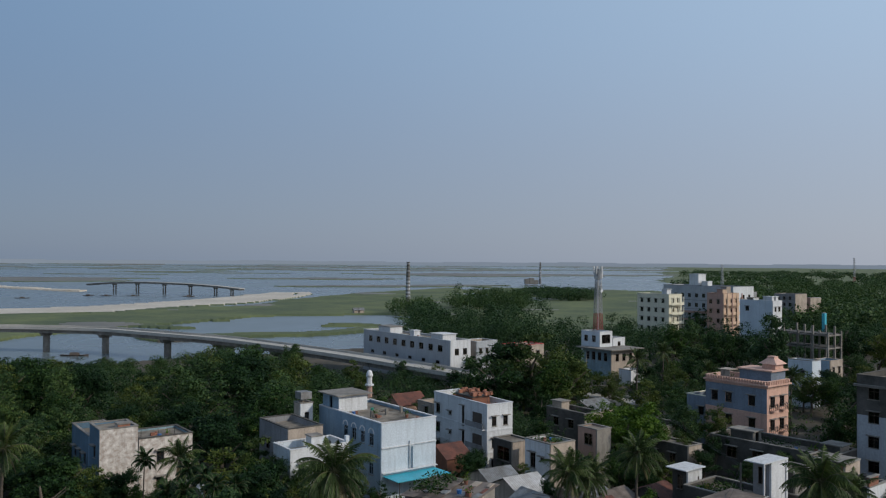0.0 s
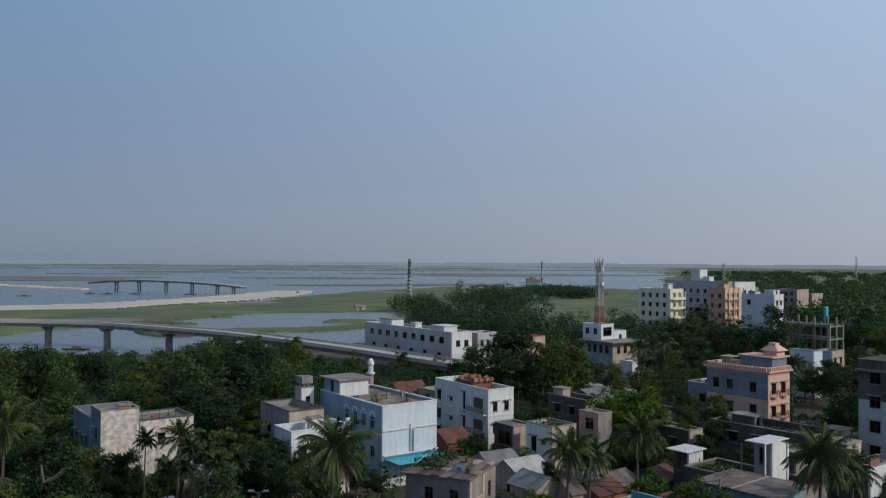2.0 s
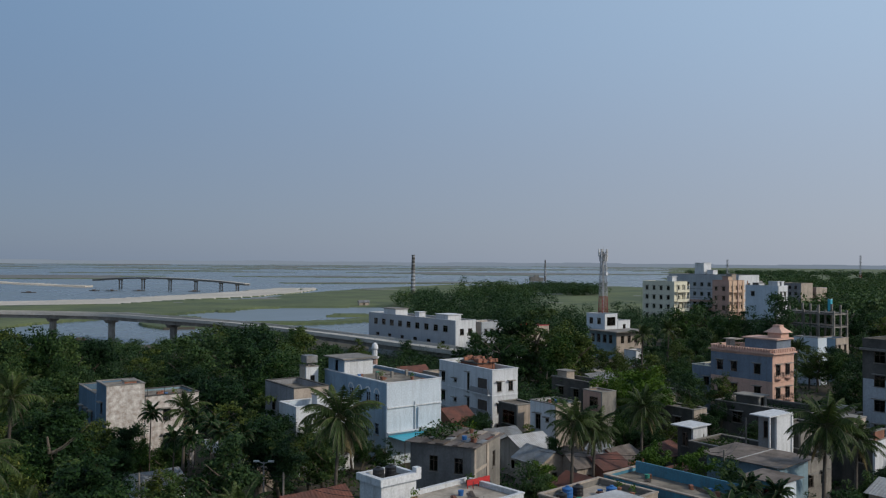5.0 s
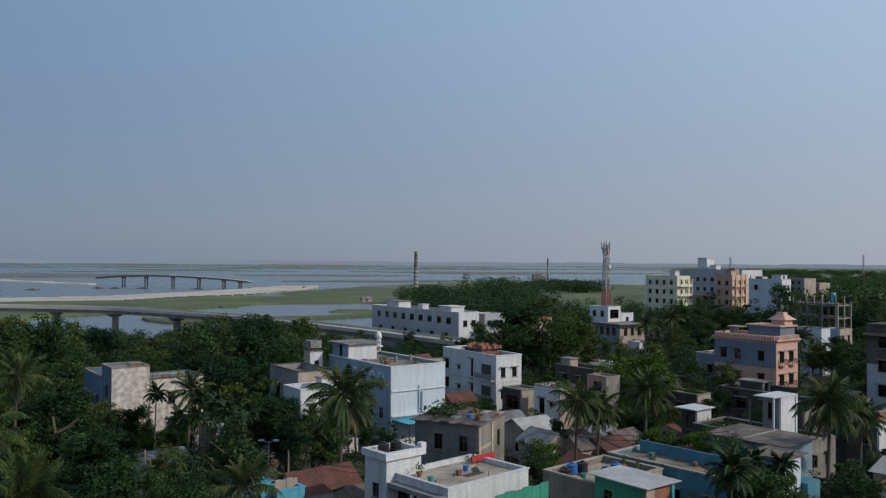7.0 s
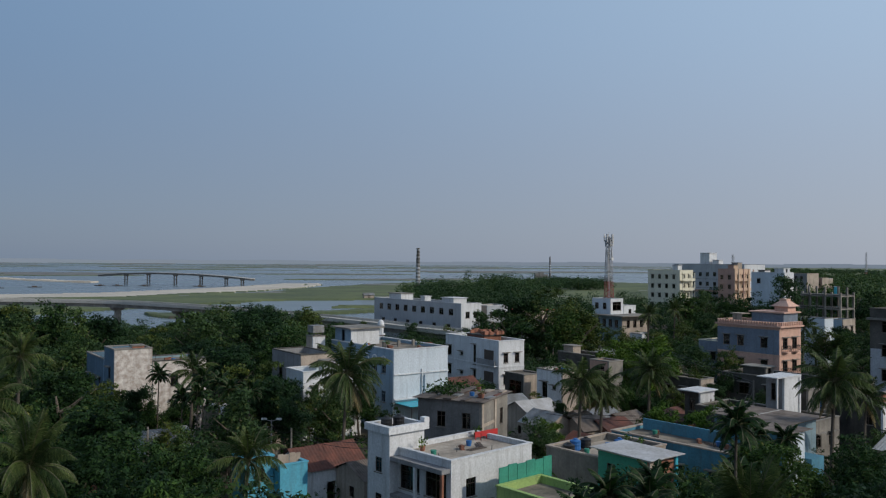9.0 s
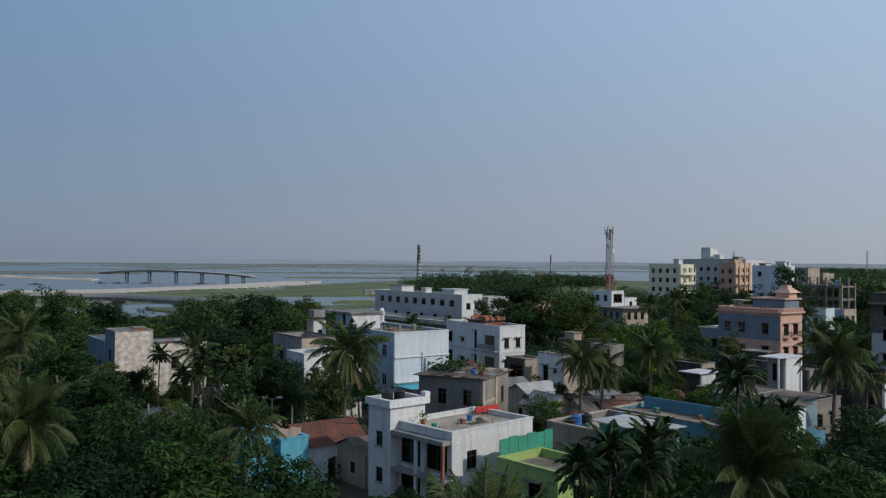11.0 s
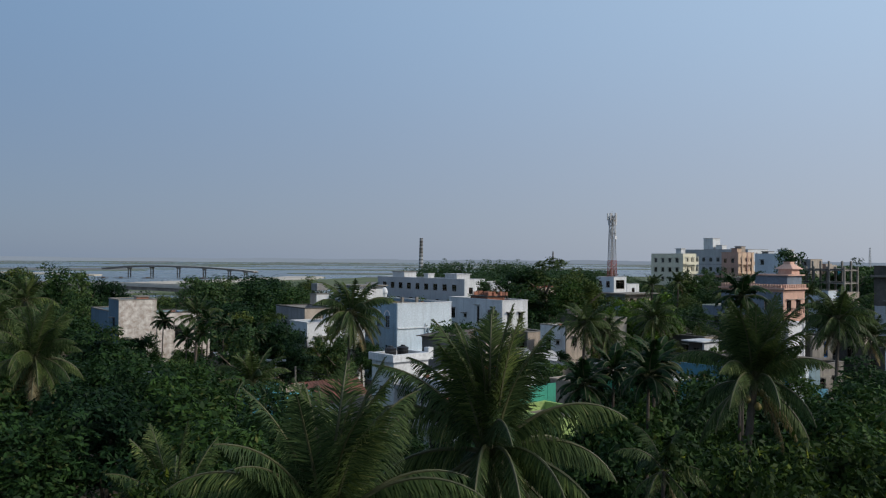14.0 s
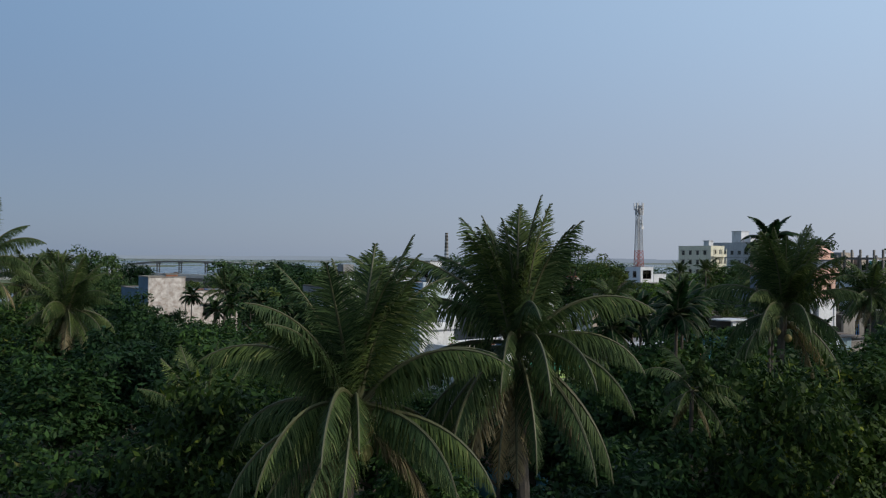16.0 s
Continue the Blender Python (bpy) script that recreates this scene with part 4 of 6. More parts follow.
for z in (8.0, 4.5, 1.0):
    for u in (1.6, 4.4):
        g = Shape()
        for k in range(9):
            w0, w1 = math.pi * k / 8, math.pi * (k + 1) / 8
            if k < 8:
                g.quad((u - 1.0 * math.cos(w0), -0.02 - 0.75 * math.sin(w0), z), (u - 1.0 * math.cos(w1), -0.02 - 0.75 * math.sin(w1), z), (u - 1.0 * math.cos(w1), -0.02 - 0.75 * math.sin(w1), z + 0.14), (u - 1.0 * math.cos(w0), -0.02 - 0.75 * math.sin(w0), z + 0.14))
        g.quad(*[(u - 1.0 * math.cos(math.pi * k / 8), -0.02 - 0.75 * math.sin(math.pi * k / 8), z + 0.14) for k in range(9)])
        bal = part("balcony", g, PINK, h13)
        for k in range(9):
            w0 = math.pi * k / 8
            part("baluster", Shape().tube([(u - 0.95 * math.cos(w0), -0.02 - 0.7 * math.sin(w0), z + 0.14), (u - 0.95 * math.cos(w0), -0.02 - 0.7 * math.sin(w0), z + 1.0)], 0.03, 4), IRON, bal)
        r = Shape()
        r.tube([(u - 0.95 * math.cos(math.pi * k / 8), -0.02 - 0.7 * math.sin(math.pi * k / 8), z + 1.0) for k in range(9)], 0.045, 5)
        part("railing", r, IRON, bal)
roof_room(h13, 1.7, 0.35, 11.75, 4.1, 5.6, 2.3, SLATE, SLATE, 0.35, PINK, "none", 0.22)
t = Shape()
c0 = (4.4, 1.7)
t.box(c0[0] - 1.15, c0[1] - 1.15, 14.28, c0[0] + 1.15, c0[1] + 1.15, 15.1)
part("lantern_base", t, PINK, h13)
p = Shape()
ring = [(c0[0] + sx * 1.6, c0[1] + sy * 1.6, 15.104) for sx, sy in ((-1, -1), (1, -1), (1, 1), (-1, 1))]
mid = [(c0[0] + sx * 0.6, c0[1] + sy * 0.6, 15.95) for sx, sy in ((-1, -1), (1, -1), (1, 1), (-1, 1))]
for k in range(4):
    j = (k + 1) % 4
    p.quad(ring[k], ring[j], mid[j], mid[k])
p.quad(*ring[::-1])
p.quad(*mid)
part("hipped_roof", p, PINK, h13, "flared pink hipped roof")
part("finial", Shape().box(c0[0] - 0.6, c0[1] - 0.6, 15.953, c0[0] + 0.6, c0[1] + 0.6, 16.3), PINK, h13)
for i in range(2):
    part("roof_frame", Shape().box(1.0 + i, 7.4 + i * 1.5, 11.7, 1.2 + i, 8.2 + i * 1.5, 13.6), CREAM, h13)
part("roof_beam", Shape().box(0.8, 7.2, 13.603, 3.2, 9.4, 13.75), CREAM, h13)
h14 = house("blue_side_house", "faded blue house beside a pink house", 44.6, 136.6, 36, 5.0, 4.6, 7.6, SLATE, SLATE, left=[(1.5, 5.6, 1.1, 1.4), (1.5, 2.6, 1.1, 1.4)], coping=YELLOW)
# left wall darker than the sunny one, its shade put into the colour
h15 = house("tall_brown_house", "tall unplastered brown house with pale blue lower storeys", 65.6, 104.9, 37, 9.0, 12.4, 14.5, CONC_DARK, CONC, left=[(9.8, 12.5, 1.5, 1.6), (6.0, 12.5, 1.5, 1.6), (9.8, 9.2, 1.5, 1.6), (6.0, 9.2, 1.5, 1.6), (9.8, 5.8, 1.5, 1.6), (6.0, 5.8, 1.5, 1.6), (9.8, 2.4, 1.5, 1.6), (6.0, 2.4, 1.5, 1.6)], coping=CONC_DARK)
part("blue_render", panel(Shape(), 12.2, 0, 10.2, 0.05, [(u + 0.15 - 0.75, u + 0.15 + 0.75, z, z + 1.6) for u in (6.0, 9.8) for z in (2.4, 5.8)] + [(u + 0.15 - 0.75, u + 0.15 + 0.75, 9.2, 10.2) for u in (6.0, 9.8)], lambda u, d, z: (d - 0.055, u + 0.1, z)), GREYWHITE, h15, "pale blue stained render")
part("roof_edge", Shape().box(-0.6, -0.3, 14.2, -0.003, 12.6, 14.5), CONC, h15)

# unfinished concrete frame
fr = thing("unfinished_frame_building", "unfinished concrete frame building with bare columns", "building", pose(89.2, 189.0, GROUND, 0, 0, 36))
FOOT.append((89.2, 189.0, 36, 6, 15))
for i in range(3):
    for k in range(5):
        x, y = i * 2.9, k * 3.7
        part("column", Shape().box(x, y, 0, x + 0.4, y + 0.4, 15.0 + (1.6 if (i + k) % 2 else 0.3)), CONC, fr)
for z in (4.2, 7.9, 11.6, 14.6):
    part("floor_slab", Shape().box(0.42, 0.42, z, 5.8, 14.8, z + 0.2), CONC_DARK, fr)
    for i in range(2):
        part("beam", Shape().box(i * 5.8, 0.41, z - 0.3, i * 5.8 + 0.35, 14.79, z), CONC, fr)
    for k in range(5):
        part("beam", Shape().box(0.41, k * 3.7 + 0.02, z - 0.3, 5.79, k * 3.7 + 0.38, z - 0.003), CONC, fr)
h17 = house("cream_low_house", "cream rendered block below a bare concrete frame", 85.9, 181.0, 36, 5.2, 4.0, 8.4, BLUE, CREAM, lit=[(1.4, 6.6, 1.0, 1.5), (3.8, 6.6, 1.0, 1.5), (1.4, 3.2, 1.0, 1.5), (3.8, 3.2, 1.0, 1.5)], coping=CREAM)
h17b = house("blue_low_house", "pale blue rendered house in the town", 79.4, 175.6, 36, 3.5, 5.6, 9.0, PALEBLUE, PALEBLUE, left=[(2, 6.6, 1.0, 1.4)], coping=CONC)

# apartment blocks
def balconied(root, wu, zs, mat):
    for z in zs:
        b = part("balcony", Shape().box(0.3, -1.3, z, wu - 0.3, -0.004, z + 0.18), mat, root)
        part("rail", Shape().box(0.3, -1.3, z + 0.183, wu - 0.3, -1.15, z + 1.05), mat, b)
        for x in (0.3, wu / 2, wu - 0.6):
            part("post", Shape().box(x, -1.28, z + 1.053, x + 0.25, -1.05, z + 3.1), mat, b)


h18 = house("yellow_apartments", "pale yellow apartment block with stacked balconies", 83.7, 302.6, 36, 7.6, 15.0, 18.0, YELLOW, YELLOW, left=grid(4, 0.8, 14.2, (2, 5.5, 9, 12.5, 16), 1.3, 1.5), lit=grid(2, 0.6, 7.0, (2, 5.5, 9, 12.5, 16), 1.3, 1.7), coping=YELLOW, category="apartment block")
balconied(h18, 7.6, (1.2, 4.7, 8.2, 11.7, 15.2), YELLOW)
roof_room(h18, 0.4, 1.2, 18.5, 2.4, 2.4, 2.6, WHITE, WHITE, 0.3, WHITE, "none")
# haze and shade greyed into the left wall; the sunny wall stays WHITE
h19 = house("long_white_block", "long white institutional block with rows of small windows", 117.2, 329.6, 36, 14.0, 35.0, 20.2, GREYWHITE, WHITE, left=grid(9, 1.5, 33.5, (2, 5.5, 9, 12.5, 16.5), 1.5, 1.6), lit=grid(3, 1, 13, (9, 12.5, 16.5), 1.5, 1.6), coping=GREY, category="building", floors=(11.5, 15.2), shade=False)
roof_room(h19, 1.0, 17.5, 20.6, 5.0, 4.6, 5.6, WHITE, WHITE, 0.2, WHITE, "none")
for z in (6.6, 9.9):
    part("gallery_band", Shape().box(-0.9, 4.0, z, -0.004, 34.5, z + 0.9), SALMON, h19, "dull pink gallery parapet")
roof_room(h19, 1.4, 13.2, 20.6, 3.0, 3.0, 2.6, WHITE, WHITE, 0.2, WHITE, "none")
# SALMON and PEACH paint this block's shade and sun
h20 = house("orange_block", "orange brown apartment block with pale balconies", 103.0, 299.6, 36, 9.4, 7.2, 18.6, SALMON, PEACH, left=grid(2, 0.5, 7, (9, 12.5, 16), 1.2, 1.5), lit=grid(3, 0.6, 9.4, (9, 12.5, 16), 1.3, 1.7), coping=ORANGE, category="apartment block")
balconied(h20, 9.4, (8.4, 11.9, 15.4), PEACH)
for k in range(4):
    part("pier", Shape().box(0.1 + k * 2.95, -1.6, 5.0, 0.5 + k * 2.95, -1.31, 19.8), SALMON if k % 2 else PEACH, h20)
roof_room(h20, 1.5, 1.5, 19.1, 2.5, 2.5, 2.2, SALMON, PEACH, 0.3, CONC, "none")
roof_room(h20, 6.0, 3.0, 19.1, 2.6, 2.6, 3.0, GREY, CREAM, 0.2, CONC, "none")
# shade tinted into the PALEBLUE walls; the sunny wall is WHITE
h21 = house("pale_blue_block", "pale blue rendered block with white roof rooms", 105.7, 261.6, 36, 5.2, 12.0, 17.8, PALEBLUE, WHITE, left=[(9, 15.5, 1.3, 1.5)], lit=grid(2, 0.4, 4.8, (12, 15.6), 1.1, 1.4), coping=WHITE, category="building")
roof_room(h21, 0.4, 0.6, 18.3, 3.6, 3.2, 2.0, WHITE, WHITE, 0.2, WHITE, "right")
roof_room(h21, 0.4, 7.2, 18.3, 3.0, 2.4, 1.4, CONC, WHITE, 0.2, CONC, "none")
house("distant_grey_house", "distant grey flat-roofed house among trees", 152.0, 352.0, 36, 9.0, 10.0, 16.5, GREY, CREAM, left=grid(3, 1, 9, (9, 12.5, 15.2), 1.2, 1.4), coping=CREAM, category="building")
house("distant_cream_house", "distant cream house with a flat roof", 168.0, 372.0, 36, 8.0, 8.0, 14.0, CREAM, CREAM, left=grid(2, 1, 7, (9, 12.5), 1.2, 1.4), coping=WHITE, category="building")
house("distant_pink_house", "distant dull pink house with dark windows", 163.0, 362.0, 36, 5.0, 6.0, 14.5, ORANGE, CREAM, left=grid(2, 0.6, 5.2, (9, 12.5), 1.2, 1.4), coping=CREAM, category="building")
house("distant_grey_house", "distant grey concrete block in the town", 128.0, 345.0, 36, 8.0, 9.0, 17.5, GREY, GREY, left=grid(3, 1, 8, (12.5, 16), 1.2, 1.4), coping=CONC, category="building")
house("distant_green_house", "small distant turquoise house", 130.0, 278.0, 36, 1.2, 1.0, 13.0, TURQ, TURQ, coping=WHITE)

# mast house and long school-like block
h23 = house("mast_house", "blue and white house carrying a phone mast", 43.3, 225.6, 36, 5.0, 7.0, 10.6, PALEBLUE, WHITE, left=[(2, 9.0, 1.4, 1.7), (5, 9.0, 1.4, 1.7)], lit=[(2.5, 8.6, 3.4, 2.4)], coping=WHITE, shade=False)
house("mast_house_annex", "small white annex with one window", 47.6, 229.0, 36, 5.0, 4.5, 8.6, WHITE, WHITE, lit=[(2.6, 7.2, 1.2, 1.6)], coping=WHITE, shade=False)
h23b = house("arcaded_house", "pale house with arcaded front under a wide slab", 45.5, 220.6, 36, 10.0, 10.5, 6.0, TEALWASH, CREAM, left=grid(4, 0.8, 9.6, (4.2,), 1.3, 2.2), lit=grid(3, 1, 9, (4.2,), 1.3, 2.0), coping=WHITE, parapet=0.3, shade=False)
part("slab", Shape().box(-1.8, -1.8, 7.33, 11.2, 11.6, 7.6), CONC, h23b)
house("low_white_house", "small white house beside the arcaded house", 47.2, 205.0, 36, 5.0, 4.0, 2.8, WHITE, WHITE, coping=CONC)
ul = grid(9, 2, 39, (8.4,), 1.9, 1.6) + grid(6, 2, 39, (5.3,), 1.6, 0.8)
# left wall's grey is its shade put into the limewash
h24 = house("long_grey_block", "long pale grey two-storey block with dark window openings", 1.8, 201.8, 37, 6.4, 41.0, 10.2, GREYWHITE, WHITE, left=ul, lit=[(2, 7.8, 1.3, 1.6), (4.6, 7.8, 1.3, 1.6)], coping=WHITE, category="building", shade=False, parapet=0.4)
roof_room(h24, 0.6, 28.0, 11.0, 4.0, 6.0, 1.9, WHITE, WHITE, 0.3, CONC, "none")
roof_room(h24, 0.6, 4.0, 11.0, 4.2, 5.0, 1.6, WHITE, WHITE, 0.3, WHITE, "none")
roof_room(h24, 1.6, 18.0, 11.0, 2.0, 2.0, 1.5, WHITE, WHITE, 0.2, WHITE, "none")
house("white_wing", "white wing with many small openings and ledges", 8.5, 208.5, 37, 7.0, 6.0, 9.4, CREAM, GREYWHITE, lit=grid(3, 0.4, 6.6, (4.5, 7.5), 0.9, 1.3), coping=WHITE)
house("low_pale_house", "low pale house with a red edged roof", 19.0, 213.0, 37, 10.0, 6.0, 8.0, CREAM, CREAM, lit=grid(3, 0.6, 9.4, (6.2,), 1.2, 1.3), coping=RED, parapet=0.3)

# weathered houses on the left bank side
# DEEPBLUE paints the shade of both left walls
h25 = house("weathered_blue_house", "weathered house with blue shaded wall and peeling whitewashed gable", -40.5, 96.0, 36, 4.4, 5.0, 9.9, DEEPBLUE, PEEL, left=[(2.2, 7.4, 1.0, 1.4), (2.2, 4.2, 1.0, 1.4)], coping=CONC, parapet=0.2)
house("low_blue_house", "faded blue house with barred windows beside a peeling gable", -43.5, 100.1, 36, 4.0, 9.5, 8.3, DEEPBLUE, BLUE, left=[(2, 5.6, 1.1, 1.4), (4.6, 5.6, 1.1, 1.4), (7.2, 5.6, 1.1, 1.4), (2, 2.4, 1.1, 1.4), (4.6, 2.4, 1.1, 1.4)], coping=CONC)
roof_room(h25, 2.2, 0.6, 10.9, 1.4, 1.2, 0.5, PEEL, BRICK, 0.1, CONC, "none")
h25b = house("peeling_white_house", "peeling whitewashed brick house with barred windows", -37.0, 99.1, 37, 6.6, 6.0, 8.2, TEALWASH, PEEL, left=[(2.5, 6.0, 1.0, 1.4)], lit=[(2.6, 6.2, 0.95, 1.5), (5.4, 6.2, 0.95, 1.5), (2.6, 3.0, 0.95, 1.5), (5.4, 3.0, 0.95, 1.5)], coping=CONC_DARK, bars=True, parapet=0.25)
rods(h25b, [(0.3, 0.3), (2.4, 0.3), (4.4, 0.3), (4.4, 3.0), (0.3, 3.0)], 9.4, 1.3)

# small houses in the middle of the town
# dark shaded walls, cream or white sunny ones: the light is in the colours
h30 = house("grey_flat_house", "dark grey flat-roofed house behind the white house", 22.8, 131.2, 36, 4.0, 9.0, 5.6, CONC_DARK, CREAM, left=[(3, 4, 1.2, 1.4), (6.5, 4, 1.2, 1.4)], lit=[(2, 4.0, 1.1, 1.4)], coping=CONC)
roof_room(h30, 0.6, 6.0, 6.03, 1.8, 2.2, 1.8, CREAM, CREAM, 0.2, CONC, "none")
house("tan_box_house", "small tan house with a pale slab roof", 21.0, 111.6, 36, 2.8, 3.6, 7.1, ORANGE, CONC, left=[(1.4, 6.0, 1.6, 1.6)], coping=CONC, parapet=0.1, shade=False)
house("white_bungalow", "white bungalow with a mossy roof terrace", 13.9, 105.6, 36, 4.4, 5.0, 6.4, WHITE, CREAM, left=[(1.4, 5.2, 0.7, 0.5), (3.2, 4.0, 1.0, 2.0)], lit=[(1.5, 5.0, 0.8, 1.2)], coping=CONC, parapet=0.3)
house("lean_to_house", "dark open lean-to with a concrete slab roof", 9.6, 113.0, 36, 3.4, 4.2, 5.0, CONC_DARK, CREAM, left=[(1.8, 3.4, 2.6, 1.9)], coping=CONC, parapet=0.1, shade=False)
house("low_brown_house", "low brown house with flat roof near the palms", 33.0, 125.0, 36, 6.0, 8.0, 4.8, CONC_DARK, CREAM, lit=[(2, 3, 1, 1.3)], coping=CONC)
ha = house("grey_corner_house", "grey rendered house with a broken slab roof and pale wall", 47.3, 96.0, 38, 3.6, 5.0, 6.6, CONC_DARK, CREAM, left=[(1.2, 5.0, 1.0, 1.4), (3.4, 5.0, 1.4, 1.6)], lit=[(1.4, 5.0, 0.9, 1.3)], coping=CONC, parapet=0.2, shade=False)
part("slab", Shape().box(-0.8, -0.5, 7.93, 2.8, 3.4, 8.05), CONC, ha)
part("brick_infill", Shape().box(-0.03, 0.3, 6.3, -0.003, 0.65, 7.7), BRICK, ha)
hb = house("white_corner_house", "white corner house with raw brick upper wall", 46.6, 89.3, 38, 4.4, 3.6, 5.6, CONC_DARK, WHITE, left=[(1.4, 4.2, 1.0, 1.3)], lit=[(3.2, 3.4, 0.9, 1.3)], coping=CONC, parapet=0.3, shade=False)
part("brick_wall", Shape().box(0.0, 0.0, 6.925, 2.2, 0.22, 7.9), BRICK, hb, "raw brick upstand on the roof edge")
part("coping_slab", Shape().box(-0.15, -0.12, 7.903, 2.3, 0.34, 8.0), CONC, hb)
water_tank(local(46.6, 89.3, 38, 3.2, 2.0, 5.3), 0.5, 1.0)
house("orange_far_house", "small orange house among dark trees", -1.5, 138.0, 36, 5.0, 5.0, 5.8, CREAM, ORANGE, left=[(2.2, 5, 1, 1.3)], coping=CONC)
house("green_terrace_house", "lime green terrace house with bottle green roof wall", 7.0, 57.6, 42, 5.0, 6.0, 3.6, LIME, LIME, left=[(2.0, 2.4, 1.2, 1.3), (5.4, 2.4, 1.2, 1.3)], lit=[(2.2, 2.4, 1.0, 1.3)], coping=LIME, parapet=0.5)
g = thing("green_roof_wall", "bottle green roof wall with sheet panels", "wall", local(3.2, 62.4, 42, 0, 0, 3.0))
for i in range(6):
    part("panel", Shape().box(i * 1.02, 0, 0, i * 1.02 + 0.98, 0.08, 1.9 + 0.1 * (i % 2)), GREEN, g)
g = house("cream_roof_house", "low house with a stained cream roof terrace", 12.2, 66.6, 42, 8.5, 6.5, 4.6, CONC, CREAM, lit=[(2, 3, 1, 1.2)], coping=CREAM, parapet=0.5, roof=SANDROOF)
for i, (x, y) in enumerate(((0.8, 4.6), (2.6, 5.4), (3.8, 5.2), (5.8, 3.0))):
    water_tank(local(12.2, 66.6, 42, x, y, 4.06), 0.5, 1.0, BLUEP if i % 2 else BLACKP, "blue plastic water drum on a roof" if i % 2 else "black plastic water tank on a flat roof")


def tin_hut(label, cx, cy, ang, wu, wv, eave, ridge, roof, wall, along="u", n=None):
    """A hut with a gable roof of corrugated sheets."""
    root = thing("tin_hut", label, "hut", pose(cx, cy, GROUND, 0, 0, ang), "tin-roofed huts")
    FOOT.append((cx, cy, ang, wu, wv))
    e, r = eave - GROUND, ridge - GROUND
    s = Shape()
    panel(s, wu, 0, e, 0.12, [(wu * 0.4, wu * 0.4 + 0.9, 0.02, min(2.0, e - 0.2))], lambda u, d, z: (u, d, z))
    panel(s, wv - 0.24, 0, e, 0.12, [(wv * 0.3, wv * 0.3 + 0.8, 1.0, min(2.0, e - 0.2))], lambda u, d, z: (d, 0.12 + u, z))
    panel(s, wu, 0, e, 0.12, [], lambda u, d, z: (wu - u, wv - d, z))
    panel(s, wv - 0.24, 0, e, 0.12, [], lambda u, d, z: (wu - d, wv - 0.12 - u, z))
    if along == "u":
        for x in (0.0, wu):
            s.quad((x, 0, e), (x, wv, e), (x, wv / 2, r))
    else:
        for y in (0.0, wv):
            s.quad((0, y, e), (wu, y, e), (wu / 2, y, r))
    part("wall", s, wall, root)
    ln, half = (wu, wv / 2) if along == "u" else (wv, wu / 2)
    for side in (0, 1):
        k = max(6, int(ln / 0.85))
        for i in range(k):
            c = Shape()
            lift = rnd.uniform(0, 0.05)
            a0, a1 = -0.3 + (ln + 0.6) * i / k, -0.3 + (ln + 0.6) * (i + 1) / k + 0.04
            m = 6
            for q in range(m):
                b0, b1 = a0 + (a1 - a0) * q / m, a0 + (a1 - a0) * (q + 1) / m
                z0, z1 = lift + 0.035 * (q % 2), lift + 0.035 * ((q + 1) % 2)
                drop = (r - e) / half * 0.35
                pts = []
                for b, zz in ((b0, z0), (b1, z1)):
                    lo = (b, -0.35 if side == 0 else 2 * half + 0.35, e - drop + 0.03 + zz)
                    hi = (b, half, r + 0.03 + zz)
                    pts.append((lo, hi))
                f = [pts[0][0], pts[1][0], pts[1][1], pts[0][1]]
                if along != "u":
                    f = [(y, x, z) for x, y, z in f]
                c.quad(*f)
            part("roof_sheet", c, roof, root)
    return root


tin_hut("small hut with rust-red corrugated roof and white wall", -13.6, 71.5, 40, 6.4, 4.4, 2.2, 3.7, RUST, WHITE)
tin_hut("low hut with brown rusty sheet roof", -8.0, 70.3, 40, 3.6, 5.0, 1.8, 2.8, BROWNTIN, CREAM)
tin_hut("hut with silvery corrugated roof", 6.0, 101.5, 30, 4.4, 5.5, 2.4, 3.6, TIN, CREAM)
tin_hut("hut with pale bluish corrugated roof", 9.2, 97.5, 35, 5.0, 6.0, 2.2, 3.6, TIN_WHITE, CREAM)
tin_hut("hut with grey corrugated roof", 10.4, 92.5, 35, 4.2, 4.6, 2.0, 3.2, TIN, CREAM, "v")
tin_hut("hut with brown corrugated roof and tan wall", 14.5, 92.0, 30, 4.0, 4.0, 1.8, 2.9, BROWNTIN, CREAM)
tin_hut("hut with rust-red corrugated roof among palms", 13.5, 82.0, 40, 4.5, 4.0, 1.8, 2.8, RUST, BRICK, "v")
for x, y, a, roof, wall in ((17.5, 92.0, 35, RUST, BRICK), (20.5, 96.0, 42, BROWNTIN, BRICK), (16.0, 98.0, 38, BROWNTIN, CREAM), (24.5, 87.0, 38, RUST, CONC), (20.0, 84.5, 30, BROWNTIN, BRICK), (26.5, 98.5, 45, RUST, CONC_DARK)):
    tin_hut("low town hut with patched rusty sheet roof", x, y, a, 4.2, 4.6, 1.6, 2.6, roof, wall)
tin_hut("hut with rusty roof beside the teal house", 12.5, 76.5, 30, 3.4, 4.0, 2.4, 3.4, RUST, BRICK)
tin_hut("hut with silvery roof under palms", 17.5, 96.0, 40, 4.0, 5.0, 2.0, 3.0, TIN, CREAM)
tin_hut("brick-red roofed hut behind the pale house", 0.5, 112.0, 36, 4.0, 5.0, 3.0, 4.4, RUST, BRICK)
tin_hut("hut with pale sheet roof beneath trees", -27.0, 93.0, 40, 5.0, 5.0, 3.0, 3.9, TIN_WHITE, CREAM)
tin_hut("hut with pale sheet roof between dark trees", -22.5, 86.0, 40, 4.4, 4.0, 2.0, 2.9, TIN, CREAM, "v")
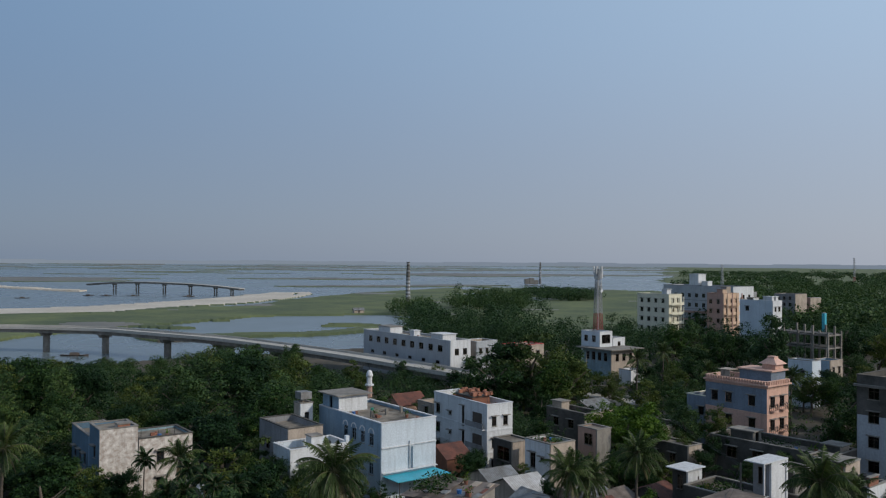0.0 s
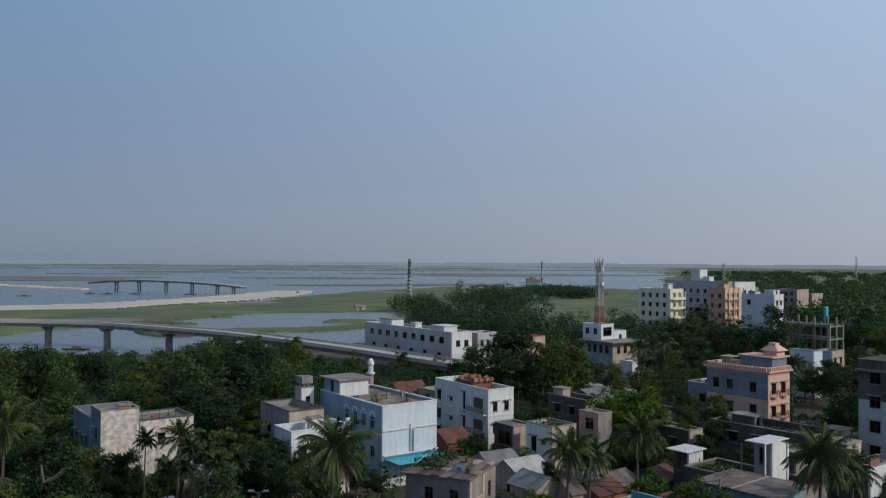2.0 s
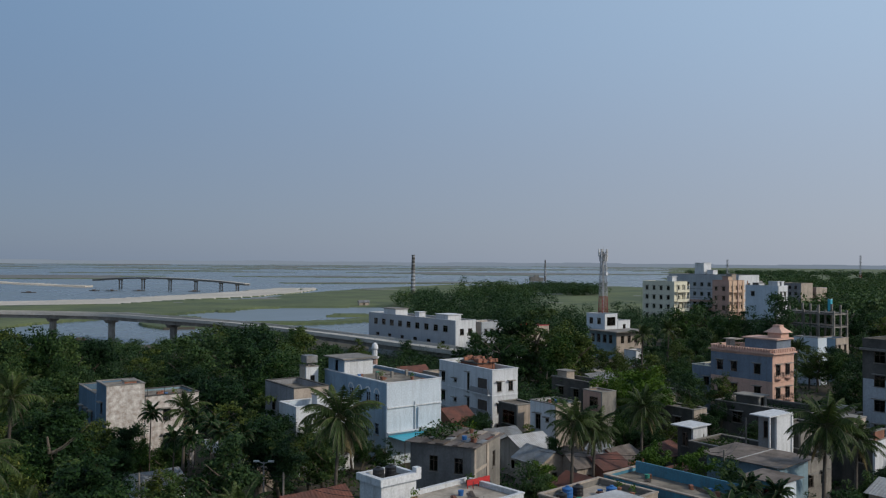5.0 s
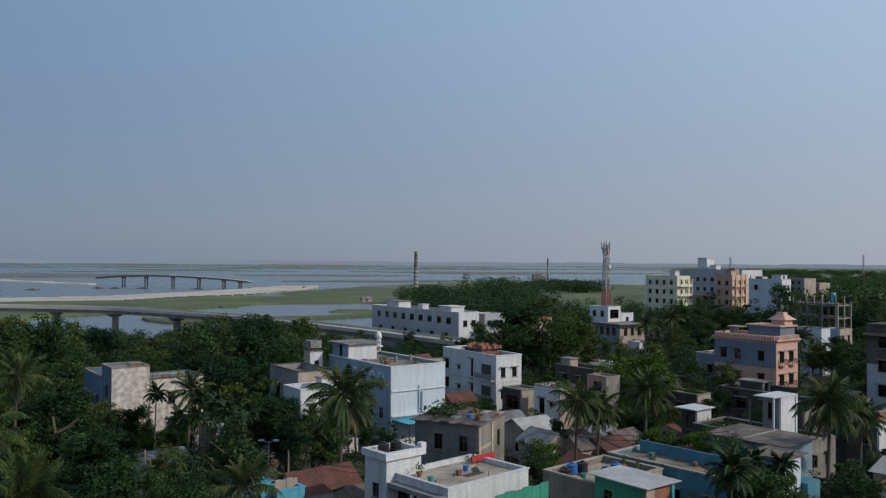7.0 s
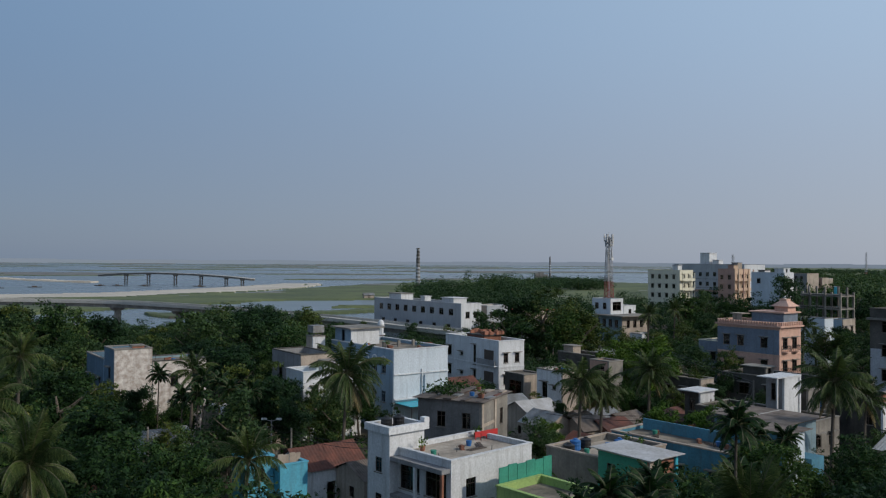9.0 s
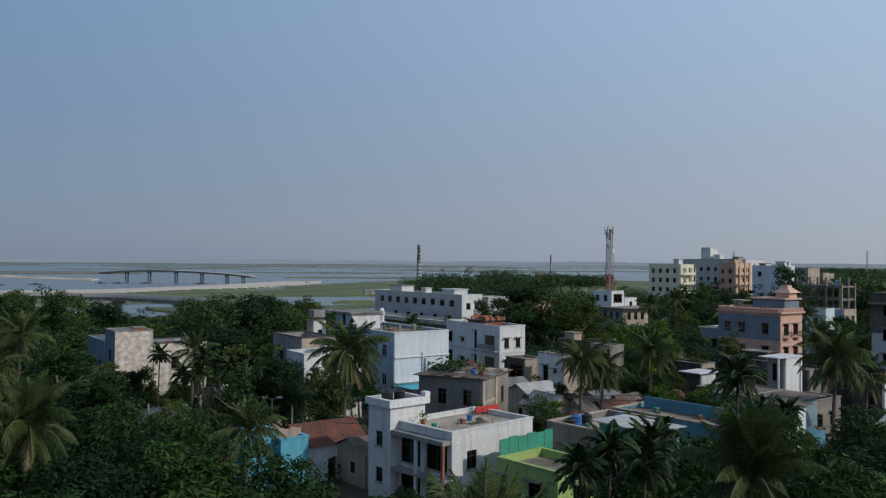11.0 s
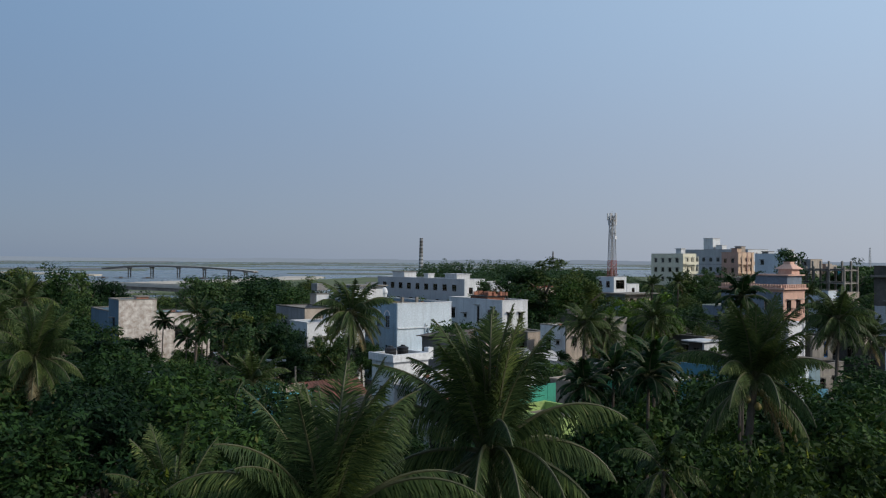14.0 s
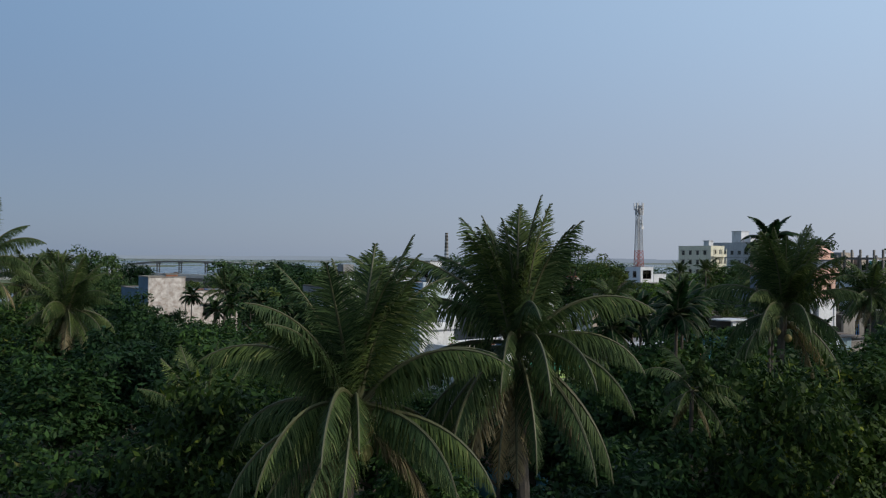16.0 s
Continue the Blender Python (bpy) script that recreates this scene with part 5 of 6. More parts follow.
tin_hut("white walled hut under trees", -30.0, 79.0, 40, 4.5, 5.0, 2.6, 3.5, TIN, WHITE)
house("sky_blue_house", "bright sky blue flat-roofed house under palms", -17.4, 66.5, 40, 2.6, 2.4, 4.3, SKYBLUE, SKYBLUE, lit=[(1.3, 3.6, 0.7, 1.0)], coping=SKYBLUE, parapet=0.5, shade=False)
house("sky_blue_house", "low sky blue annex beside a blue house", -14.7, 67.4, 40, 2.6, 2.2, 3.6, SKYBLUE, SKYBLUE, coping=SKYBLUE, parapet=0.4, shade=False)
s = Shape()
for i in range(4):
    s.box(i * 0.55, 0.05 * (i % 2), 0, i * 0.55 + 0.53, 0.05 * (i % 2) + 0.04, 1.15 - 0.1 * (i % 2))
single("reed_screen", s, CREAM, "tan reed screen standing between sky blue walls", "screen", local(-14.7, 67.4, 40, 0.3, 1.0, 3.2))
tin_hut("hut with orange-brown roof at the wood's edge", -29.5, 58.0, 40, 4.5, 5.0, 2.2, 3.2, BRICK, CREAM)
tin_hut("hut with rusty sheet roof below palms", 0.0, 44.5, 40, 4.5, 5.0, 1.2, 2.2, RUST, TEAL)
tin_hut("red roofed hut near the edge of town", 38.0, 68.0, 40, 4.5, 5.0, 2.6, 4.2, RUST, WHITE)
tin_hut("hut with torn pale sheets", 43.0, 74.0, 35, 5.0, 5.0, 3.2, 4.2, TIN_WHITE, CREAM, "v")
tin_hut("hut with dull red roof by the orange house", 46.0, 118.0, 36, 4.0, 4.5, 2.4, 3.4, RUST, CREAM)
tin_hut("pale roofed hut in the far town", 62.0, 165.0, 36, 5.0, 6.0, 2.4, 3.8, TIN_WHITE, CREAM)
tin_hut("pale roofed hut in the far town", 28.0, 152.0, 36, 6.0, 7.0, 2.4, 3.8, TIN, CREAM)
tin_hut("pale roofed hut in the far town", 58.0, 150.0, 36, 5.0, 6.0, 2.4, 3.8, TIN_WHITE, CREAM, "v")
tin_hut("hut with an orange roof in the far town", -8.0, 150.0, 36, 6.0, 5.0, 3.5, 5.2, RUST, ORANGE)
tin_hut("pale roofed hut on the meadow", -52, 478, 20, 6.0, 4.0, 0.6, 1.8, TIN, CREAM)

# minaret with white dome
mn = thing("minaret", "small white domed minaret among trees", "minaret", pose(-13.6, 150, GROUND) @ Matrix.Diagonal((0.62, 0.62, 0.92, 1)))
part("shaft", Shape().tube([(0, 0, 0), (0, 0, 9.0)], [1.0, 0.9], 8), SALMON, mn)
part("gallery", Shape().tube([(0, 0, 9.003), (0, 0, 9.3)], 1.4, 8), WHITE, mn)
part("lantern", Shape().tube([(0, 0, 9.303), (0, 0, 10.8)], 0.85, 8), WHITE, mn)
part("dome", Shape().tube([(0, 0, 10.803 + 1.3 * math.sin(k * math.pi / 14)) for k in range(8)], [1.05 * math.cos(k * math.pi / 14) + 0.02 for k in range(8)], 12), WHITE, mn, smooth=True)
part("spike", Shape().tube([(0, 0, 12.1), (0, 0, 13.0)], 0.05, 5), IRON, mn)

# poles and boats
def street_lamp(x, y, z1, label):
    root = thing("street_lamp", label, "street lamp", pose(x, y, GROUND), "street lamps")
    h = z1 - GROUND
    part("pole", Shape().tube([(0, 0, 0), (0, 0, h)], [0.11, 0.07], 8), STEEL, root)
    for sgn in (-1, 1):
        part("arm", Shape().tube([(0, 0, h - 0.15), (sgn * 0.7, 0, h + 0.05)], 0.04, 5), STEEL, root)
        part("head", Shape().box(sgn * 0.75 - 0.28, -0.15, h, sgn * 0.75 + 0.28, 0.15, h + 0.16), WHITE, root)


street_lamp(-18.7, 82.1, 4.6, "twin-armed pale street lamp on a thin pole")
for x, y, z1 in ((-15.9, 78.1, 4.6), (-29.0, 76, 5.0), (33.5, 92.0, 7.6), (28.0, 83, 6.0), (36.0, 205, 7.0)):
    single("utility_pole", Shape().tube([(x, y, GROUND), (x, y, z1)], [0.14, 0.09], 8), CONC, "grey concrete utility pole", "pole", group="utility poles")


def boat(x, y, ang, ln):
    root = thing("river_boat", "dark low wooden boat on the river", "boat", pose(x, y, -2.1, 0, 0, ang), "boats")
    s = Shape()
    secs = [(-0.5, 0.15, 0.55), (-0.3, 0.75, 0.4), (0, 1.0, 0.35), (0.3, 0.75, 0.4), (0.5, 0.12, 0.65)]
    rows = [[(f * ln, -w, z), (f * ln, 0, -0.2), (f * ln, w, z)] for f, w, z in secs]
    for a, b in zip(rows, rows[1:]):
        for k in range(2):
            s.quad(a[k], b[k], b[k + 1], a[k + 1])
        s.quad(a[0], a[2], b[2], b[0])
    part("hull", s, WOODF, root)
    part("hood", Shape().tube([(-ln * 0.15, 0, 0.35), (ln * 0.15, 0, 0.35)], 0.85, 10), WOODF, root)


for x, y, a, ln in ((-121, 268, 5, 9), (-330, 640, 10, 11), (-300, 690, 0, 9), (-285, 690, 4, 9), (-262, 690, 0, 10), (-215, 690, 12, 10), (-360, 620, 3, 10), (-345, 615, 3, 9)):
    boat(x, y, a, ln)


# ---- things on the roofs, wires ----
def cable(a, b, sag, mat=IRON):
    a, b = Vector(a), Vector(b)
    pts = [a.lerp(b, k / 10) + Vector((0, 0, -sag * 4 * (k / 10) * (1 - k / 10))) for k in range(11)]
    single("cable", Shape().tube(pts, 0.025, 4), mat, "thin dark overhead cable sagging between poles", "cable", group="overhead cables")


for a, b in (((-15.9, 78.1, 4.4), (-18.7, 82.1, 4.3)), ((-18.7, 82.1, 4.3), (-29.0, 76, 4.8)), ((33.5, 92.0, 7.4), (28.0, 83, 5.8)), ((28.0, 83, 5.8), (10, 92, 4.0)), ((33.5, 92.0, 7.4), (36.0, 205, 6.8)), ((-15.9, 78.1, 4.4), (-5.5, 69, 5.5))):
    cable(a, b, 0.6)
    cable((a[0] + 0.2, a[1], a[2] - 0.35), (b[0] + 0.2, b[1], b[2] - 0.35), 0.75)


def clutter(cx, cy, ang, z, x0, x1, y0, y1, n, seed):
    """Bricks, planks, pots and buckets left on a flat roof, each a thing of its own."""
    r = random.Random(seed)
    for k in range(n):
        x, y = r.uniform(x0, x1), r.uniform(y0, y1)
        m = local(cx, cy, ang, x, y, z) @ pose(0, 0, 0, 0, 0, r.uniform(0, 90))
        kind = k % 4
        if kind == 0:
            root = thing("brick_pile", "small pile of red bricks on a roof", "bricks", m, "brick piles")
            for i in range(3):
                for j in range(2 + i % 2):
                    part("brick", Shape().box(j * 0.27, (i % 2) * 0.05, i * 0.13, j * 0.27 + 0.25, 0.3, i * 0.13 + 0.12), BRICK, root)
        elif kind == 1:
            root = thing("plant_pot", "clay pot with a small green plant", "plant pot", m, "plant pots")
            part("pot", Shape().tube([(0, 0, 0), (0, 0, 0.4)], [0.18, 0.26], 10), BRICK, root)
            rr = np.random.default_rng(seed + k)
            p = rr.normal(size=(30, 3)) * (0.22, 0.22, 0.2) + (0, 0, 0.75)
            N = leaf_plates(p, 0.16, rr)
            part("plant", quads_mesh("plant", N, LEAF_BRIGHT), None, root)
        elif kind == 2:
            s = Shape()
            for i in range(3):
                s.box(0, i * 0.22, 0.05 * (i % 2), 2.0 - 0.3 * i, i * 0.22 + 0.18, 0.05 * (i % 2) + 0.05)
            single("planks", s, WOODF if k % 8 else CREAM, "loose weathered planks lying on a roof", "planks", m)
        else:
            c = (BLUEP, GREEN, RED, TIN)[(k // 4) % 4]
            single("bucket", Shape().tube([(0, 0, 0), (0, 0, 0.45)], [0.2, 0.26], 10), c, "plastic bucket standing on a flat roof", "bucket", m, group="buckets")


def leaf_plates(C, size, r):
    n = len(C)
    T = r.normal(size=(n, 3))
    T /= np.linalg.norm(T, axis=1, keepdims=True)
    B = np.cross(T, r.normal(size=(n, 3)))
    B /= np.linalg.norm(B, axis=1, keepdims=True)
    return np.stack([C - T * size, C + B * size * 0.4, C + T * size, C - B * size * 0.4], 1)


clutter(-7.9, 103.9, 37, 8.955, 1, 8, 1, 10.5, 9, 1)
clutter(-0.5, 62.6, 44, 5.0, 1, 9, 1, 6, 8, 2)
clutter(6.4, 119.6, 33, 8.25, 0.5, 4, 10.6, 13.8, 5, 3)
clutter(2.3, 75.8, 66, 7.71, 1, 6, 0.5, 3, 6, 4)
clutter(12.2, 66.6, 42, 4.1, 1, 8, 1, 4.4, 11, 5)
clutter(23.8, 68.0, 41, 4.3, 0.5, 4, 1, 12.5, 8, 6)
clutter(36.5, 84.6, 39, 3.6, 0.5, 6, 8.5, 13, 9, 7)
clutter(51.5, 107.7, 40, 3.8, 1, 6, 4, 10, 7, 8)
clutter(-37.0, 99.1, 37, 7.95, 0.5, 4, 0.5, 5, 5, 9)
clutter(50.7, 127.8, 37, 10.5, 0.8, 5, 6.5, 11.5, 6, 10)
clutter(22.8, 131.2, 36, 4.85, 0.5, 3.5, 1, 5.4, 4, 11)
clutter(13.9, 105.6, 36, 6.1, 0.5, 4, 0.5, 4.5, 5, 12)
clutter(1.8, 201.8, 37, 9.8, 1, 6, 10, 26, 5, 13)

# ---- trees ----
def leaf_quads(C, size, r, up=0.35, out=None):
    """Pointed leaves at the places C, turned at random but mostly upward."""
    n = len(C)
    N = r.normal(size=(n, 3))
    N[:, 2] = np.abs(N[:, 2]) + up
    if out is not None:
        N += out * 0.8
    N /= np.linalg.norm(N, axis=1, keepdims=True)
    T = np.cross(N, r.normal(size=(n, 3)))
    T /= np.linalg.norm(T, axis=1, keepdims=True)
    B = np.cross(N, T)
    L = (size * r.uniform(0.6, 1.3, n))[:, None]
    W = L * r.uniform(0.32, 0.5, n)[:, None]
    return np.stack([C - T * L, C + B * W - N * L * 0.12, C + T * L, C - B * W - N * L * 0.12], 1)


def crown_mesh(name, seed, clumps, per, leaf, mat, rx=3.6, rz=4.4, zc=5.4, clump_r=1.0):
    """An uneven crown: lobes of leaf clumps round the limbs, with gaps. Made for a tree 10 m high."""
    r = np.random.default_rng(seed)
    lobes = r.normal(size=(7, 3)) * (0.55, 0.55, 0.42)
    out, dirs = [], []
    for k in range(clumps):
        d = r.normal(size=3)
        d /= np.linalg.norm(d)
        if d[2] < -0.75:
            d[2] *= 0.6
        c = lobes[k % 7] * (rx * 0.55, rx * 0.55, rz * 0.6) + d * (rx * 0.62, rx * 0.62, rz * 0.62) * r.uniform(0.55, 1.0) + (0, 0, zc)
        cr = clump_r * r.uniform(0.6, 1.25)
        p = r.normal(size=(per, 3))
        p /= np.linalg.norm(p, axis=1, keepdims=True)
        q = c + p * (cr * r.uniform(0.35, 1.0, (per, 1))) * (1, 1, 0.62)
        out.append(q)
        dirs.append(p)
    C, D = np.concatenate(out), np.concatenate(dirs)
    C[:, 2] *= 9.7 / np.percentile(C[:, 2], 99.7)
    C[:, 2] = np.maximum(C[:, 2], 1.6)
    return quads_mesh(name, leaf_quads(C, leaf, r, 0.3, D), mat)


def trunk_mesh(name, seed, h=7.0):
    r = random.Random(seed)
    s = Shape()
    bend = [(r.uniform(-0.25, 0.25) * k, r.uniform(-0.25, 0.25) * k, h * k / 4) for k in range(5)]
    s.tube(bend, [0.3, 0.24, 0.2, 0.15, 0.08], 7)
    for k in range(7):
        a, z = r.uniform(0, 6.28), r.uniform(0.35, 0.8) * h
        i = min(int(z / h * 4), 3)
        b = Vector(bend[i]).lerp(Vector(bend[i + 1]), z / h * 4 - i)
        ln = r.uniform(1.6, 3.0)
        mid = b + Vector((math.cos(a) * ln * 0.5, math.sin(a) * ln * 0.5, ln * 0.3))
        tip = b + Vector((math.cos(a) * ln, math.sin(a) * ln, ln * 0.8))
        s.tube([b, mid, tip], [0.11, 0.08, 0.03], 5)
    return s.data(name, BARK)


MID = [(trunk_mesh("trunk", 20 + i), crown_mesh("crown", 40 + i, 64, 80, 0.2, (LEAF_DARK, LEAF_TOWN, LEAF, LEAF_OLIVE)[i % 4])) for i in range(8)]
BRIGHT = [(trunk_mesh("trunk", 70 + i), crown_mesh("crown", 80 + i, 74, 90, 0.2, LEAF_BRIGHT, 3.4, 4.2, 5.6)) for i in range(2)]
NEAR = [(trunk_mesh("trunk", 90 + i), crown_mesh("crown", 95 + i, 90, 90, 0.17, LEAF if i % 2 else LEAF_DARK, 3.6, 3.8, 6.2, 0.9)) for i in range(5)]
NEARB = [(trunk_mesh("trunk", 99), crown_mesh("crown", 123, 90, 110, 0.15, LEAF_TIP, 3.6, 3.6, 6.4, 0.9))]


def tree(x, y, top, kind, wide=1.0, label="dark green broad-leaved tree in the town", group="town trees"):
    tr, cr = kind
    h = top - GROUND
    k = h / 9.9
    root = thing("tree", label, "tree", pose(x, y, GROUND, 0, 0, rnd.uniform(0, 360)) @ Matrix.Diagonal((k * wide, k * wide, k, 1)), group)
    part("trunk", tr, None, root)
    part("crown", cr, None, root)


def blocked(x, y, pad):
    for cx, cy, ang, wu, wv in FOOT:
        a = radians(ang)
        dx, dy = x - cx, y - cy
        u, v = dx * math.cos(a) + dy * math.sin(a), -dx * math.sin(a) + dy * math.cos(a)
        if -pad < u < wu + pad and -pad < v < wv + pad:
            return True
    return False


TREES = []


def scatter(n, spot, tops, kinds, gap, wide=(0.9, 1.3), pad=1.5, label="dark green broad-leaved tree in the town", group="town trees"):
    """Up to n trees at places that spot() gives, apart from one another and from the houses."""
    made = tries = 0
    while made < n and tries < n * 25:
        tries += 1
        x, y = spot()
        if -0.32 < x / y < -0.15 and 54 < y < 80:
            continue
        if -0.315 < x / y < -0.25 and 78 < y < 93:
            continue
        if 0.1 < x / y < 0.3 and 45 < y < 64:
            continue
        if 0.16 < x / y < 0.245 and 172 < y < 224:
            continue
        if blocked(x, y, pad) or any((x - a) ** 2 + (y - b) ** 2 < gap * gap for a, b in TREES):
            continue
        top = tops(x, y) if callable(tops) else rnd.uniform(*tops)
        if top < 1.5:
            continue
        TREES.append((x, y))
        tree(x, y, top, rnd.choice(kinds), rnd.uniform(*wide), label, group)
        made += 1


def fan(a0, a1, y0, y1):
    def spot():
        y = math.sqrt(rnd.uniform(y0 * y0, y1 * y1))
        return y * rnd.uniform(a0, a1), y
    return spot


def grove_top(x, y):
    """Height of the riverside trees, lower towards the water."""
    a = x / y
    low = 622 if a < -0.33 else 598 if a < -0.17 else 626
    return max(2.2, min(12.0 if a > -0.33 else 9.0, 28.5 - y * (low - 459) / 1444)) - 2.8 * rnd.random() ** 1.5


# single trees that stand out
for x, y, top, kind, wide in ((11, 158, 13.5, MID[0], 1.2), (18.5, 166, 15.8, MID[7], 1.3), (24.5, 160, 13.8, MID[3], 1.1), (27.5, 170, 12.5, MID[2], 1.1), (14, 170, 14.0, MID[4], 1.1), (6, 163, 11.0, MID[5], 1.1), (21, 156, 11.5, MID[6], 1.1)):
    TREES.append((x, y))
    tree(x, y, top, kind, wide, "large dark green spreading tree in a dense clump")
for x, y, top, wide in ((26.0, 115.5, 10.6, 1.05), (23.6, 119.5, 9.4, 0.95), (29.0, 118.0, 9.0, 0.95)):
    TREES.append((x, y))
    tree(x, y, top, BRIGHT[int(x) % 2], wide, "bright yellow-green tree beside the tan house")
for x, y, top, wide in ((77.3, 190, 18.2, 0.95), (112.6, 227, 16.5, 1.0), (119, 222, 14.5, 1.1), (100, 215, 13, 1.1), (70, 205, 12.5, 1.0), (66, 232, 12.5, 1.2), (73, 238, 13, 1.2), (80, 250, 13.5, 1.2), (88, 244, 12.5, 1.2)):
    TREES.append((x, y))
    tree(x, y, top, MID[int(x) % 8], wide, "tall dark tree standing over the roofs")
for x, y, top, wide in ((-71.9, 133, 13.4, 0.95), (-66.5, 134.5, 14.0, 0.95), (-61.5, 131, 12.8, 0.9), (-69, 126, 12.4, 0.9), (-76, 138, 13.2, 1.0), (-60, 138, 11.5, 0.9), (-58.5, 124, 10.0, 0.9), (-65, 120, 10.6, 0.9)):
    TREES.append((x, y))
    tree(x, y, top, MID[int(-x) % 8], wide, "tall dark tree at the edge of the riverside grove")
for x, y, top, wide in ((-23.5, 92, 9.0, 1.0), (-20.5, 86, 8.4, 1.15), (-21.2, 76.8, 8.6, 1.1), (-15.5, 91, 7.6, 1.0), (-24.5, 84.5, 4.6, 0.9), (-17.5, 84, 7.4, 1.0), (-13.5, 88, 6.6, 1.0)):
    TREES.append((x, y))
    tree(x, y, top, MID[int(-x) % 8], wide, "dense dark mango-like tree beside the houses")
# near trees that the camera sinks towards
for x, y, top, wide, b in ((-7.4, 20.5, 9.6, 0.75, 1), (7.4, 22.4, 9.9, 0.7, 1), (-11.5, 27, 8.2, 1.1, 0), (-14.5, 44, 8.6, 1.25, 0), (-10.5, 47, 7.6, 1.2, 0), (-19.5, 36, 8.0, 1.2, 0), (-5.5, 36, 7.4, 1.1, 0), (1.5, 33, 8.0, 1.1, 0), (9.6, 25, 9.3, 0.9, 1), (13.5, 27.5, 9.2, 0.95, 1), (6.2, 33.5, 9.0, 0.9, 0), (15.5, 36, 9.6, 1.0, 0), (20.5, 38, 9.4, 1.1, 0), (8.8, 42, 9.8, 0.85, 0), (25, 45, 9.0, 1.1, 0), (-25, 52, 9.0, 1.1, 0), (-31, 50, 9.8, 1.1, 0), (-28, 63, 9.6, 1.1, 0), (17, 22, 8.4, 1.0, 1), (-13, 17, 6.5, 1.0, 0), (4.5, 22.5, 7.4, 0.9, 0), (-2, 26, 7.2, 1.0, 0), (12.2, 44, 9.0, 1.0, 0), (9.8, 47.5, 8.6, 0.95, 0), (14.5, 49, 8.4, 1.0, 0), (18.5, 51, 7.8, 1.0, 0), (25.5, 52.5, 7.2, 1.0, 0), (30.5, 55, 7.2, 1.1, 0), (19.5, 53.5, 6.0, 1.0, 0), (36, 57, 7.6, 1.1, 0), (11, 14.5, 5.5, 0.9, 0), (-1, 12, 4.5, 0.9, 0), (-8, 12, 4.0, 0.9, 0), (5.5, 12.5, 4.5, 0.9, 0)):
    TREES.append((x, y))
    tree(x, y, top, NEARB[0] if b else NEAR[int(abs(x) * 3) % 5], wide, "leafy tree with glossy yellow-green tips" if b else "dense dark green garden tree", "garden trees")
for x, y, top, wide in ((27.0, 78.5, 6.6, 1.0), (24.0, 81.5, 6.4, 1.0), (20.8, 84.5, 6.2, 1.0), (8.2, 78.5, 6.0, 0.8), (10.0, 82.5, 5.0, 0.8)):
    TREES.append((x, y))
    tree(x, y, top, BRIGHT[int(x) % 2] if y > 80 else MID[1], wide, "low leafy tree between the roofs")

scatter(24, fan(-0.56, 0.56, 24, 60), lambda x, y: min(8.6, 15.6 - y * 0.225) if -0.2 < x / y < 0.16 else min(8.8, 12.2 - 0.07 * y), NEAR, 4.6, (0.9, 1.2), label="dense dark green garden tree", group="garden trees")
scatter(58, fan(-0.56, -0.14, 126, 232), lambda x, y: grove_top(x, y), MID, 8.0, (1.15, 1.5), label="dark green tree in the riverside grove", group="riverside grove")
scatter(48, fan(-0.58, -0.20, 60, 126), lambda x, y: min(6.4, 3.4 + (99 - y) * 0.09) if -0.46 < x / y < -0.28 and y < 100 else rnd.uniform(6.6, 9.4), MID, 5.0, (0.9, 1.25))
scatter(14, fan(-0.17, 0.02, 126, 200), (5.0, 6.8), MID, 5.6, (0.9, 1.3))
scatter(36, fan(0.12, 0.34, 122, 218), lambda x, y: rnd.uniform(4.5, 7.0) + y * 0.008, MID, 5.6, (0.9, 1.3))
scatter(20, fan(0.38, 0.6, 120, 210), lambda x, y: rnd.uniform(6, 9), MID, 6.0, (0.9, 1.3))
scatter(20, fan(0.02, 0.6, 66, 122), (2.6, 4.4), MID, 5.2, (1.0, 1.5), label="low bushy tree between houses")


def woods(name, label, spots, seed, per=420, leaf=1.0):
    """Far trees that nobody could count, as one mesh of leaf clumps on trunks."""
    r = np.random.default_rng(seed)
    allq = []
    for x, y, top, wide in spots:
        h = top - GROUND
        k = 10
        c = r.normal(size=(k, 3)) * (wide * 0.42, wide * 0.42, h * 0.16) + (x, y, GROUND + h * 0.62)
        c = np.repeat(c, per // k, 0)
        p = r.normal(size=c.shape)
        p /= np.linalg.norm(p, axis=1, keepdims=True)
        q = c + p * wide * 0.33 * r.uniform(0.5, 1, (len(c), 1)) * (1, 1, 0.8)
        lo, hi = q[:, 2].min(), q[:, 2].max()
        q[:, 2] = GROUND + 0.4 + (q[:, 2] - lo) / (hi - lo) * (h - 0.4)
        allq.append(leaf_quads(q, leaf, r, 0.3, p))
        w = 0.3
        allq.append(np.array([[(x - w, y, GROUND), (x + w, y, GROUND), (x + w, y, GROUND + h * 0.6), (x - w, y, GROUND + h * 0.6)]]))
    tagged(new(name, quads_mesh(name, np.concatenate(allq), LEAF_TOWN)), label, "woods", kind="stuff")


r2 = random.Random(5)
woods("kiln_woods", "dark woods round the far brick kilns", [(r2.uniform(0.017, 0.098) * y, y, 7 + 9 * r2.random() ** 0.8, r2.uniform(9, 14)) for y in [r2.uniform(495, 565) for _ in range(22)]], 1, 900, 0.6)
woods("field_woods", "low dark woods beyond the kiln fields", [(r2.uniform(0.09, 0.19) * y, y, r2.uniform(6, 9.5), r2.uniform(8, 12)) for y in [r2.uniform(640, 740) for _ in range(40)]], 11, 400, 0.8)
